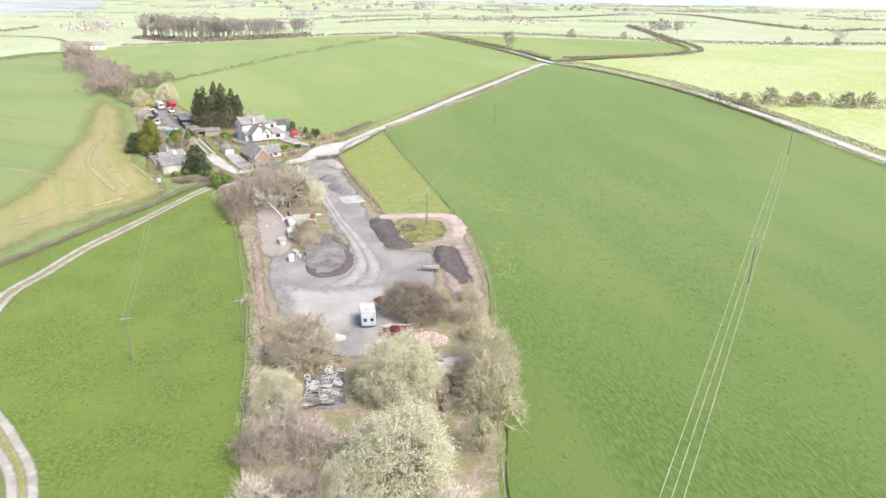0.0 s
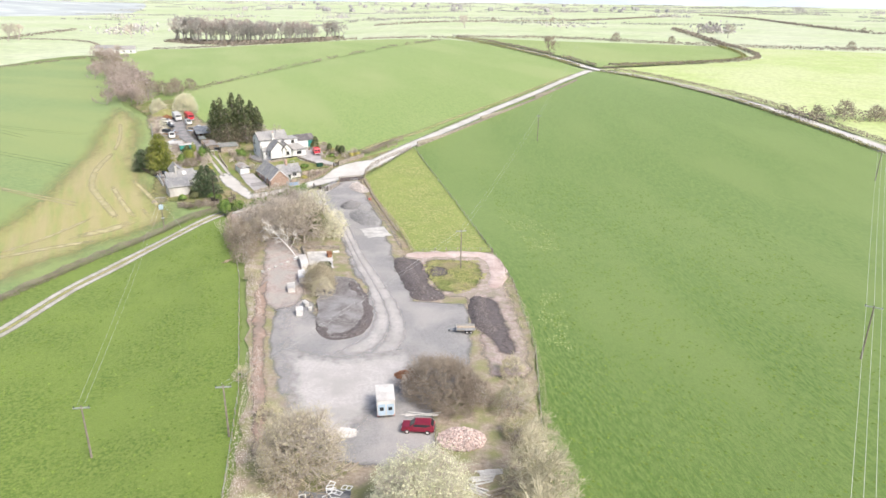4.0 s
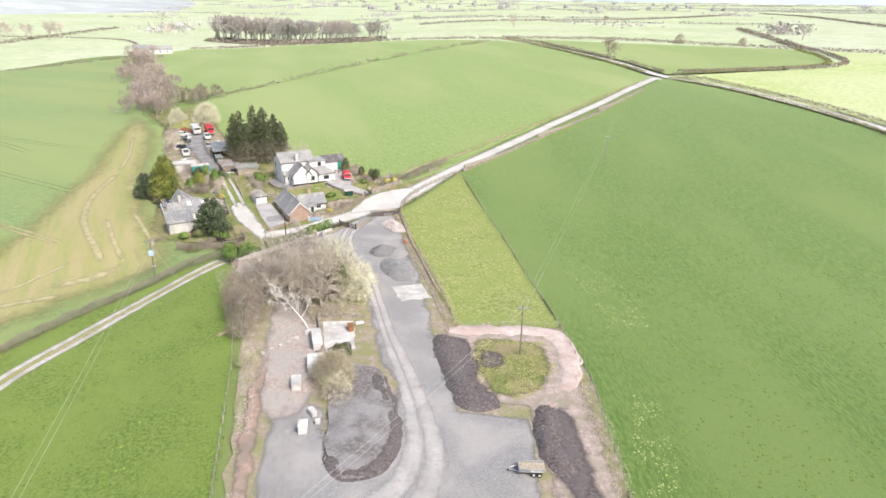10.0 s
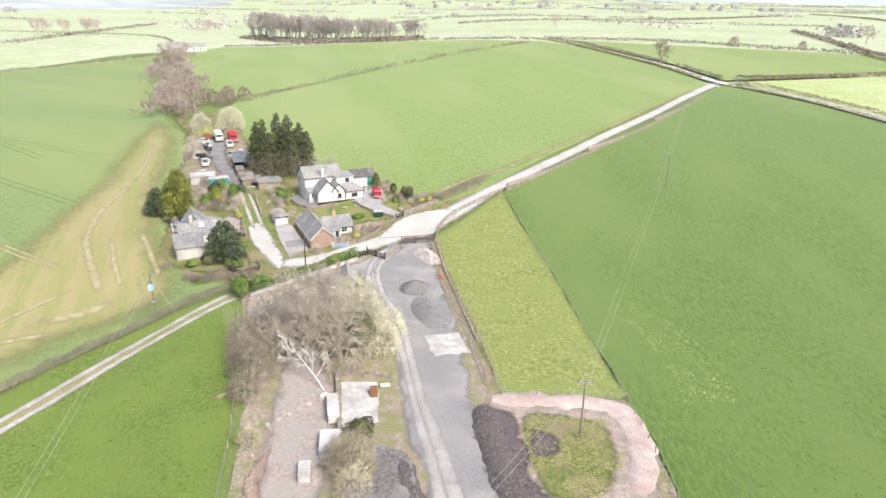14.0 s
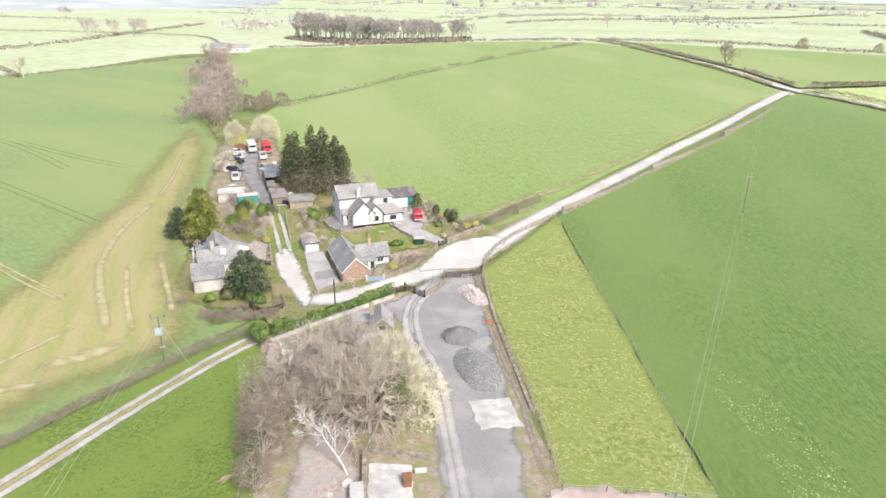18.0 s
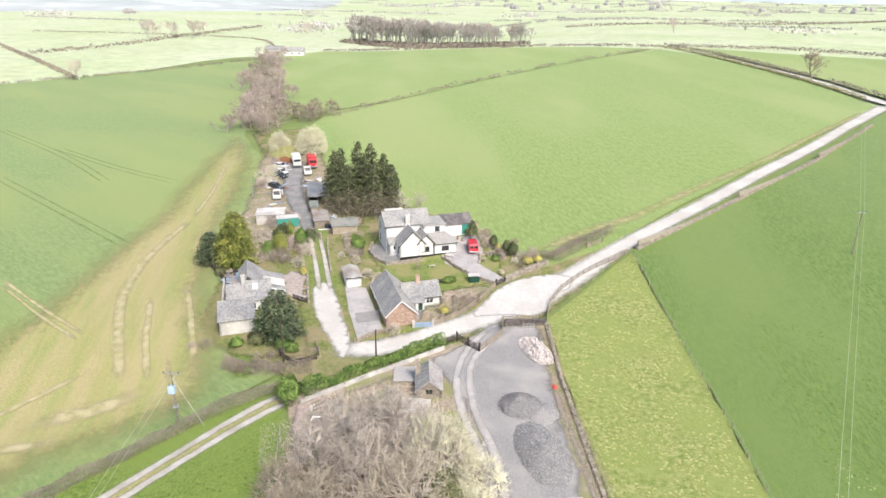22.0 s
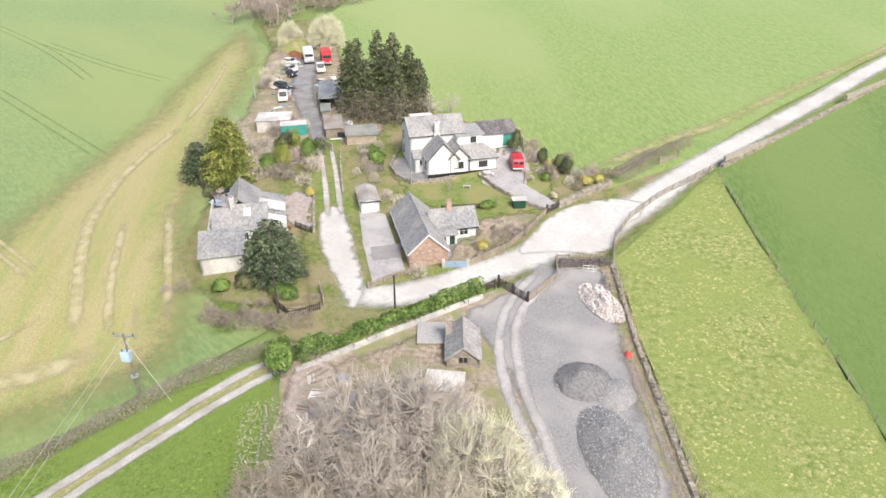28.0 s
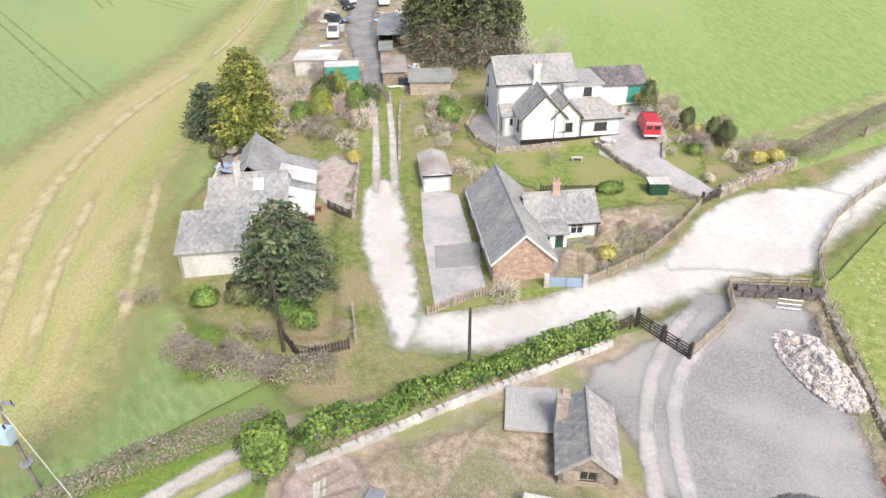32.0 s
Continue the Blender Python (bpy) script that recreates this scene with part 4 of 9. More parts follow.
def spruce(x, y, height, r, material, label, seed=0, start=0.12, leaf=0.3, category="tree", group="", name="conifer", power=0.85, dead=None, levels=34, around=11):
    """A conifer: straight trunk and tiers of drooping sprays."""
    rng = np.random.default_rng(seed)
    e = base(name, x, y, 0, None, label, category, group)
    obj("trunk", tubes("trunk", [(0, 0, -0.1, 0.05, 0, height * 0.5, height * 0.022, height * 0.014), (0.05, 0, height * 0.5, 0, 0, height, height * 0.014, 0.01)], 6), e, BARK)
    green, brown, arms = [], [], []
    for k in range(levels):
        t = start + (1 - start) * k / levels
        z, rad = height * t, r * (1 - t) ** power * rng.uniform(0.8, 1.1) + 0.12
        for j in range(max(4, int(around * (1 - 0.5 * t)))):
            a = rng.uniform(0, 2 * math.pi)
            rr = rad * rng.uniform(0.7, 1.12)
            arms.append((0, 0, z, rr * math.cos(a), rr * math.sin(a), z - 0.12 * rr, 0.025, 0.008))
            m = max(2, int(rr / (leaf * 0.8)))
            for i in range(m):
                f = (i + rng.uniform(0.3, 1.0)) / m
                f = 0.25 + 0.75 * f
                q = (rr * f * math.cos(a) + rng.normal() * leaf * 0.5, rr * f * math.sin(a) + rng.normal() * leaf * 0.5, z - 0.14 * rr * f * f + rng.normal() * 0.1)
                if dead and t < dead and rng.uniform() < 0.95 - 0.35 * t / dead:
                    if rng.uniform() < 0.6:
                        brown.append(q)
                else:
                    green.append(q)
    tagged(obj("branchwork", tubes("branchwork", arms, 3), e, BARK), kind="stuff")
    obj("needles", leaves("needles", green, leaf, seed, 0.9, 0.7), e, material)
    if brown:
        obj("dead_needles", leaves("dead_needles", brown, leaf * 0.55, seed, 0.5, 0.5), e, STRAW)
    return e


def hedge(name, pts, height, width, material, label, per=60, leaf=0.14, seed=0, gap=0.0, category="hedge", lump=0.35, aspect=1.0, lean=0.0, twig=None):
    """A hedge along a line: a long uneven mass of small leaves or twigs."""
    rng = np.random.default_rng(seed)
    line = curve_line(pts, 1.0)
    n = len(line)
    keep = [noise.noise(Vector((i * 0.23, seed * 3.1, 0))) > gap - 0.55 for i in range(n)]
    hs = [height * (1 + lump * noise.noise(Vector((i * 0.35, seed * 1.7, 5)))) for i in range(n)]
    P, O = [], []
    for i in range(n - 1):
        if not keep[i]:
            continue
        a, b = line[i], line[i + 1]
        d = (b - a)
        if d.length < 1e-6:
            continue
        s = Vector((-d.y, d.x, 0)).normalized()
        m = max(1, int(per * d.length))
        t, ang = rng.uniform(0, 1, m), rng.uniform(0, math.pi, m)
        rr = 1 - 0.5 * rng.uniform(0, 1, m) ** 2
        w, hh = width * 0.5, hs[i]
        ox, oz = np.cos(ang) * rr * w * (1 + 0.25 * lump), np.sin(ang) ** 0.6 * rr * hh
        x, y = a.x + d.x * t + s.x * ox, a.y + d.y * t + s.y * ox
        for k in range(m):
            P.append((x[k], y[k], rise(x[k], y[k]) + oz[k]))
            O.append((s.x * math.cos(ang[k]), s.y * math.cos(ang[k]), math.sin(ang[k])))
    me = leaves(name, P, leaf, seed, 0.0, aspect, np.array(O))
    e = obj(name, me, None, material)
    return tagged(e, label, category, kind="stuff")


# yard trees, the catkin willows first
tree("willow", -4.2, 57.0, 1.3, 20, "broad willow covered in cream catkins", wide=1.22, name="willow_tree")
tree("willow_b", -9.9, 53.5, 0.85, 70, "willow in cream catkin at the yard's end", name="willow_tree")
tree("willow_b", -5.6, 74.6, 1.3, 140, "rounded willow covered in cream catkins", wide=1.1, name="willow_tree")
tree("budding", -20.6, 82.6, 1.3, 200, "pale budding willow beside the pasture fence", leaf=BUD, wide=1.1, name="willow_tree")
tree("willow_b", -21.5, 71.0, 0.82, 250, "smaller willow in cream catkin", name="willow_tree")
tree("bushy", -21.0, 60.5, 0.95, 30, "bare reddish-brown thicket tree", twig=TWIGB)
tree("bushy_b", -14.6, 61.0, 1.0, 80, "bare reddish-brown thicket tree", twig=TWIGB)
tree("fan", -18.0, 65.5, 0.62, 80, "bare reddish-brown thicket tree", twig=TWIGB)
bush(5.4, 66.2, 1.6, 1.6, LAUREL, "low green bramble patch at the field edge", n=2600, leaf=0.08, seed=81, name="bramble", aspect=1.5)
tree("bushy_b", -15.5, 52.0, 1.0, 180, "bare reddish-brown thicket tree", twig=TWIGB)
tree("bushy", -9, 47.0, 1.1, 120, "bare brown thicket tree")
tree("bushy_b", -19, 50.0, 1.1, 120, "bare brown thicket tree")
tree("bushy", 1.0, 49.0, 1.0, 10, "bare brown thicket tree")
for k, (x, y, s) in enumerate(((5.8, 71, 1.05), (7.2, 75.5, 1.1), (6.2, 81, 1.0), (4.6, 62, 0.7), (7.6, 87, 0.75), (8.2, 79, 0.85), (7.8, 68.5, 0.9))):
    tree("fan", x, y, s, 55 * k, "slender bare tree on the field edge", twig=TWIGO, bark=TWIGO, wide=1.15)
tree("budding", -3.9, 99.0, 1.0, 15, "spreading bare brown thorn tree by the car", twig=TWIGD, leaf=TWIGD, wide=1.45)
tree("bushy_b", -8.2, 99.5, 0.72, 100, "bare brown thorn bush", twig=TWIG)
tree("bushy_b", 0.2, 97.6, 0.8, 100, "bare brown thorn bush", twig=TWIGD)
tree("bushy", 5.0, 96.0, 0.8, 220, "olive budding bush on the field edge", twig=TWIGO)
tree("shrubby", 5.4, 104.8, 0.66, 300, "olive budding bush on the field edge", twig=BUD)
tree("shrubby", 5.0, 90.5, 0.6, 300, "olive budding bush on the field edge", twig=BUD)
tree("budding", -28.4, 134.6, 0.82, 40, "olive-brown bare bush on the spoil mound", twig=TWIGO, leaf=TWIGD)
tree("bushy_b", -27.4, 130.2, 0.7, 60, "olive-brown bare bush on the spoil mound", twig=TWIGO)
tree("tall", -36.8, 157.2, 1.1, 60, "large bare ash tree with a wide tan crown", wide=1.05, twig=TWIGA)
tree("tall_b", -42.5, 161.0, 1.0, 130, "bare tree in the thicket")
tree("bushy", -41, 166.0, 1.25, 200, "pale bare thicket tree")
tree("bushy_b", -31.4, 160.8, 1.0, 320, "cream-green budding tree beside the yard", twig=CREAMG, bark=CREAMG)
tree("bushy", -47.8, 150.5, 0.95, 10, "dense dark bare thicket tree", twig=TWIGD)
tree("bushy_b", -50.5, 154.5, 0.9, 100, "dense dark bare thicket tree", twig=TWIGD)
tree("bushy_b", -46.5, 145.5, 0.75, 200, "dense dark bare thicket tree", twig=TWIGD)
tree("shrubby", -42.0, 136.5, 0.5, 100, "small pale bush on the pasture fence", twig=BUD)
tree("shrubby", -33.0, 102, 0.42, 20, "small pale bush on the pasture fence", twig=BUD)
tree("shrubby", -26.5, 92, 0.55, 50, "pale bush on the pasture fence", twig=BUD)
tree("tall", -42.0, 167.5, 1.12, 200, "tall pale bare tree behind the thicket", wide=1.1)
tree("tall_b", -46.8, 166.0, 1.05, 20, "tall pale bare tree behind the thicket", wide=1.1)
tree("bushy", -49.5, 162.6, 1.2, 60, "pale bare thicket tree")
tree("tall_b", -36.0, 164.5, 1.12, 20, "tall pale bare tree beside the yard", twig=CREAMG)
bare_kind("birch", 28, 11, 3.0, (12, 5, 4, 2), 0.12, 0.25, thick=1.0)
for k, (x, y, sz) in enumerate(((-18.9, 64.2, 0.6), (-17.2, 62.6, 0.55), (-20.2, 63.0, 0.5))):
    tree("birch", x, y, sz, 70 * k, "slender pale birch in the brown thicket", bark=BIRCH, twig=TWIGB, name="birch_tree")
birch = tree("birch", -36.7, 149.2, 1.05, 0, "leaning white-barked birch without leaves", bark=BIRCH, twig=BIRCH, name="birch_tree")
birch.rotation_euler = Vector((-8.4, 4.6, 8.6)).to_track_quat("Z", "Y").to_euler()
for k, (x, y, s, m) in enumerate(((-44.5, 163.5, 1.15, TWIGA), (-36.0, 168.5, 0.95, BUD), (-46.8, 157.0, 1.1, TWIGA), (-52.0, 158.5, 0.9, TWIGD), (-31.6, 166.5, 0.9, CREAMG))):
    tree("bushy" if k % 2 else "bushy_b", x, y, s, 47 * k, "pale leafless tree of the dense thicket", twig=m, group="thicket")
for k, (x, y, sz) in enumerate(((-48.5, 171.5, 0.62), (-45.5, 174.5, 0.6), (-43.2, 171.0, 0.66), (-50.5, 168.0, 0.6), (-40.5, 175.0, 0.55), (-46.8, 169.0, 0.6))):
    tree("fan", x, y, sz, 61 * k, "pale leafless sapling in the overgrown plot", twig=TWIG, name="sapling", group="saplings in the plot")
bush(-34.6, 160.5, 2.5, 6.6, HOLLY, "dark olive holly inside the bare thicket", n=3400, leaf=0.12, seed=5)
bush(-29.2, 140.2, 2.2, 2.6, HOLLY, "low dark evergreen bush on the old platform", n=1800, leaf=0.12, seed=6)

# hamlet trees
for k, (x, y, hh, r, dead) in enumerate(((-86.5, 245.5, 13.2, 4.6, 0.3), (-83.6, 243, 14.6, 4.8, 0.34), (-80.2, 244.5, 16.0, 5.2, 0.38), (-81.2, 241, 11.6, 4.4, 0.6), (-77.8, 243.2, 13.6, 4.8, 0.5), (-75.2, 241.4, 10.8, 4.0, 0.66), (-74.4, 245.6, 13.2, 4.4, 0.46), (-71.6, 243.4, 11.6, 3.6, 0.55), (-78.6, 248, 14.6, 4.8, 0.36))):
    spruce(x, y, hh, r, NEEDLE, "tall dark spruce with dead brown lower branches", seed=20 + k, start=0.06, dead=dead, levels=40, around=19, power=0.7, leaf=0.25, group="spruces behind the farmhouse", name="spruce_tree")
tree("sparse", -68.6, 243.5, 0.66, 10, "bare grey tree beside the spruces", twig=TWIG)
tree("sparse", -66.6, 246, 0.6, 100, "bare grey tree beside the spruces", twig=TWIG)
tree("shrubby", -75.5, 244.5, 0.6, 30, "bare brown shrub under the spruces", twig=TWIGD)
spruce(-91.6, 212.0, 10.6, 4.6, NEEDLEY, "broad golden-green cypress, bushy to the ground", 41, 0.02, 0.19, power=0.42, levels=50, around=30, name="cypress_tree")
spruce(-96.6, 211.0, 6.4, 3.6, NEEDLEB, "blue-green conifer shrub beside the cottage", 42, 0.03, 0.18, power=0.4, levels=30, around=22, name="conifer_shrub", category="shrub")
spruce(-97.6, 217.6, 5.2, 2.0, NEEDLE, "small dark conifer behind the cypress", 43, 0.05, 0.18, power=0.45, around=16)
bush(-85.3, 217.6, 1.9, 5.0, NEEDLEY, "clipped golden-green conifer dome", n=5000, leaf=0.075, seed=44)
bush(-83.0, 221.8, 1.7, 4.4, LAUREL, "rounded evergreen beside the drive", n=2200, leaf=0.11, seed=45)
bush(-87.8, 221.5, 1.6, 4.6, NEEDLE, "dark evergreen beside the sheds", n=2000, leaf=0.12, seed=46)
bush(-85.8, 222.8, 1.0, 5.2, NEEDLEY, "yellowish upright garden conifer", n=1200, leaf=0.1, seed=47)
tree("shrubby", -79.7, 214.3, 0.42, 30, "grey-brown rounded leafless shrub", twig=TWIG)
bush(-76.8, 211.0, 0.9, 1.5, FORSY, "bright yellow flowering shrub at the terrace", n=900, leaf=0.08, seed=48)
tree("shrubby", -88.3, 213.8, 0.5, 90, "bare shrub behind the cottage", twig=TWIG)
tree("shrubby", -90.5, 219.5, 0.55, 10, "bare shrub behind the cottage", twig=TWIG)
tree("sparse", -99.0, 226.5, 0.55, 10, "thin bare tree beside the sheds", twig=TWIG)
tree("shrubby", -95.5, 222.5, 0.62, 10, "bare brown shrub beside the sheds", twig=TWIG)
spruce(-70.2, 190.0, 8.0, 4.5, NEEDLEB, "broad rounded dark pine in front of the cottage", 51, 0.0, 0.21, power=0.38, levels=36, around=26, name="pine_tree")
bush(-71.2, 223.2, 1.7, 3.2, LAUREL, "dark green layered shrub on the lawn", n=1800, leaf=0.13, seed=52)
tree("shrubby", -65.2, 213.3, 0.36, 30, "small leafless garden shrub", twig=TWIG)
tree("sparse", -56.9, 218.4, 0.3, 30, "small bare fruit tree on the lawn", twig=TWIGD, name="fruit_tree")
for k, (x, y, r, hh) in enumerate(((-50.6, 234.0, 1.25, 4.4), (-45.7, 231.7, 0.95, 2.8), (-42.6, 229.8, 0.9, 2.8), (-41.2, 229.0, 1.2, 3.0))):
    bush(x, y, r, hh, NEEDLE, "clipped dark yew in the garden border", n=3200, leaf=0.075, seed=60 + k, name="yew_shrub", group="yews in the farmhouse border")
for k, (x, y, s) in enumerate(((-46.0, 225.4, 0.2), (-45.2, 228.2, 0.26), (-42.8, 227.0, 0.28), (-40.2, 226.0, 0.28), (-48.6, 234.5, 0.3), (-47.5, 227.5, 0.2))):
    tree("shrubby", x, y, s, 40 * k, "brown leafless border shrub", "shrub", twig=TWIG, name="border_shrub", group="shrubs in the farmhouse border")
for k, (x, y, r) in enumerate(((-37.6, 226.4, 1.2), (-36.0, 227.6, 1.1), (-44.3, 230.4, 0.6), (-52.0, 236.5, 0.8))):
    bush(x, y, r, 1.6, FORSY, "yellow flowering shrub in the border", n=900, leaf=0.09, seed=70 + k)
bush(-41.5, 221.2, 0.9, 0.9, BUD, "low pale rockery plant", n=700, leaf=0.08, seed=75)
bush(-43.8, 226.2, 1.0, 1.3, LAUREL, "low green border shrub", n=900, leaf=0.09, seed=77)
tree("shrubby", -53.4, 195.9, 0.4, 30, "bare climbing shrub against the lodge gable", "shrub", twig=TWIG)
bush(-47.5, 204.3, 1.0, 1.5, FORSY, "bright yellow shrub in the lodge garden", n=1000, leaf=0.08, seed=76)
bush(-50.0, 215.4, 1.6, 1.3, LAUREL, "clipped green shrub behind the lodge", n=1200, leaf=0.1, seed=78, aspect=0.6, turn=30)
bush(-59.9, 174.6, 1.9, 4.3, LAUREL, "tall laurel at the end of the hedge", n=2600, leaf=0.13, seed=79)
bush(-66.0, 186.6, 1.2, 1.4, LAUREL, "rambling garden shrub by the cottage gate", n=700, leaf=0.1, seed=80)
for k, (x, y, s) in enumerate(((-63.5, 184.2, 0.3), (-68.5, 181.8, 0.35), (-71.5, 180.5, 0.35), (-66.0, 181.5, 0.3), (-63.0, 187.6, 0.2))):
    tree("shrubby", x, y, s * 0.55, 40 * k, "brown bramble tangle along the verge", "shrub", twig=TWIGD, name="bramble", wide=2.4)
hedge("laurel_hedge", [(-59, 176.2), (-57.5, 179.5), (-54.8, 183.6), (-51.9, 187.0), (-48.5, 190.8), (-44.7, 194.9)], 1.9, 1.5, LAUREL, "uneven green laurel hedge beside the lane", 330, 0.12, 11, 0.0, lump=0.95)
# scrub bank north of the scrap yard
for k, (x, y, s, t) in enumerate(((-112, 283.5, 1.15, CATKIN), (-124, 286, 0.8, CATKIN), (-123, 281, 0.55, BUD), (-126, 289, 0.6, BUD), (-118, 290, 0.6, BUD))):
    tree("willow_b" if t == CATKIN else "bushy_b", x, y, s, 66 * k, "pale rounded budding tree beyond the scrap yard" if t == CATKIN else "pale scrub on the bank", twig=CREAMG, leaf=CREAMG)
rngb = random.Random(5)
BELT = ((-143, 303), (-162, 340), (-180, 376), (-214, 420), (-248, 498), (-277, 545))
for k in range(170):
    f = rngb.uniform(0, 1) ** 1.2 * 4.999
    a, b = BELT[int(f)], BELT[int(f) + 1]
    g = f - int(f)
    x, y = a[0] + (b[0] - a[0]) * g + rngb.uniform(-8, 9), a[1] + (b[1] - a[1]) * g + rngb.uniform(-8, 8)
    tree(rngb.choice(("mid_c", "far", "mid_c")), x, y, rngb.uniform(0.7, 1.1), rngb.uniform(0, 360), "leafless rosy-brown tree in the old railway belt", twig=TWIGB if rngb.random() < 0.75 else TWIGD, group="tree belt")
for k, (x, y) in enumerate(((-134, 323), (-140, 328), (-129, 333), (-146, 332), (-133, 328), (-138, 336))):
    tree("mid", x, y, 0.8, 66 * k, "dark bare tree at the end of the belt", twig=TWIGD, group="tree belt")

rngg = random.Random(77)
for k in range(16):
    f, g = rngg.uniform(0, 1), rngg.uniform(-1, 1)
    x, y = -50.2 + 7.0 * f + 1.6 * g, 203.5 + 9.5 * f - 2.0 * g
    tree("shrubby", x, y, rngg.uniform(0.1, 0.24), rngg.uniform(0, 360), "dead brown plant in the neglected garden", "shrub", twig=rngg.choice((TWIG, TWIGD, TWIGO)), name="dead_plant", group="neglected garden")
for k, (x, y, s) in enumerate(((-38.6, 224.6, 0.3), (-39.4, 228.4, 0.34), (-44.0, 229.0, 0.3), (-47.0, 231.6, 0.42), (-48.2, 236.4, 0.4), (-36.8, 228.9, 0.34), (-35.0, 229.8, 0.36), (-46.4, 233.4, 0.34))):
    tree("shrubby", x, y, s, 31 * k, "brown leafless border shrub", "shrub", twig=TWIG if k % 2 else TWIGD, name="border_shrub", group="shrubs in the farmhouse border")
for k, (x, y, s) in enumerate(((-69.6, 218.4, 0.3), (-71.0, 220.6, 0.34), (-72.6, 222.6, 0.4), (-74.2, 225.2, 0.4), (-76.0, 228.0, 0.36), (-73.2, 219.8, 0.26), (-62.4, 209.6, 0.3), (-60.8, 211.0, 0.34), (-62.8, 212.4, 0.36))):
    tree("shrubby", x, y, s, 53 * k, "leafless shrub along the drive", "shrub", twig=TWIG if k % 3 else TWIGO, name="garden_shrub", group="shrubs along the drive")
for k, (x, y, s) in enumerate(((-91.0, 216.0, 0.62), (-88.0, 218.5, 0.6), (-80.6, 219.2, 0.5), (-98, 224, 0.5), (-93, 224.5, 0.5))):
    tree("shrubby", x, y, s, 53 * k, "tall bare shrub behind the cottage", "shrub", twig=TWIG, name="garden_shrub", group="shrubs behind the cottage")
# tangle of shrubs filling the gardens
rngs = random.Random(131)
for zone, count, low, high, tones, what in (
        (((-90.5, 214.5), (-84, 212.5), (-80.5, 220), (-88, 229)), 16, 0.28, 0.62, (TWIG, TWIGD, TWIGB), "bare tangled shrub behind the cottage"),
        (((-78.5, 231), (-70.2, 217.6), (-68.2, 219), (-74.6, 232)), 12, 0.22, 0.42, (TWIGD, TWIGB, TWIGO), "bare brown shrub along the drive"),
        (((-84, 183.5), (-72, 178.5), (-63, 182), (-66.5, 186.5)), 15, 0.16, 0.34, (TWIGD, TWIGO, TWIGB), "brown bramble on the cottage bank"),
        (((-50, 203), (-46.4, 202.4), (-42.8, 212), (-46, 212)), 14, 0.14, 0.26, (TWIGD, TWIGB, TWIG), "dead brown plant in the neglected garden"),
        (((-49, 237), (-47, 228), (-35.5, 226.5), (-37.5, 232.5)), 14, 0.2, 0.42, (TWIGD, TWIGB, TWIGO), "brown leafless border shrub"),
        (((-96, 226), (-88, 231), (-92, 238), (-101, 233)), 9, 0.3, 0.55, (TWIG, TWIGB), "pale bare shrub beside the sheds"),
        (((-122, 270), (-112, 252), (-108, 254), (-117, 276)), 14, 0.3, 0.6, (CREAMG, TWIG, TWIGB), "pale scrub along the scrap yard")):
    for _ in range(count):
        u, v = rngs.random(), rngs.random()
        x, y = ((1 - v) * ((1 - u) * zone[0][k] + u * zone[1][k]) + v * ((1 - u) * zone[3][k] + u * zone[2][k]) for k in (0, 1))
        tree("shrubby", x, y, rngs.uniform(low, high), rngs.uniform(0, 360), what, "shrub", twig=rngs.choice(tones), name="garden_shrub", group=what + "s", wide=rngs.uniform(0.8, 1.3))
for k, (x, y, r, h, m) in enumerate(((-87.2, 216.0, 1.6, 3.6, LAUREL), (-82.2, 224.0, 1.5, 3.4, NEEDLE), (-88.6, 224.6, 1.4, 3.8, HOLLY), (-72.4, 187.2, 1.6, 2.0, HOLLY), (-67.6, 187.0, 1.5, 1.6, LAUREL), (-75.0, 185.6, 1.3, 1.4, LAUREL), (-73.6, 226.6, 1.3, 2.0, LAUREL), (-92.0, 206.6, 1.2, 1.6, HOLLY), (-69.6, 214.8, 0.8, 1.2, LAUREL))):
    bush(x, y, r, h, m, "rounded evergreen shrub in the gardens", n=2200, leaf=0.09, seed=300 + k)
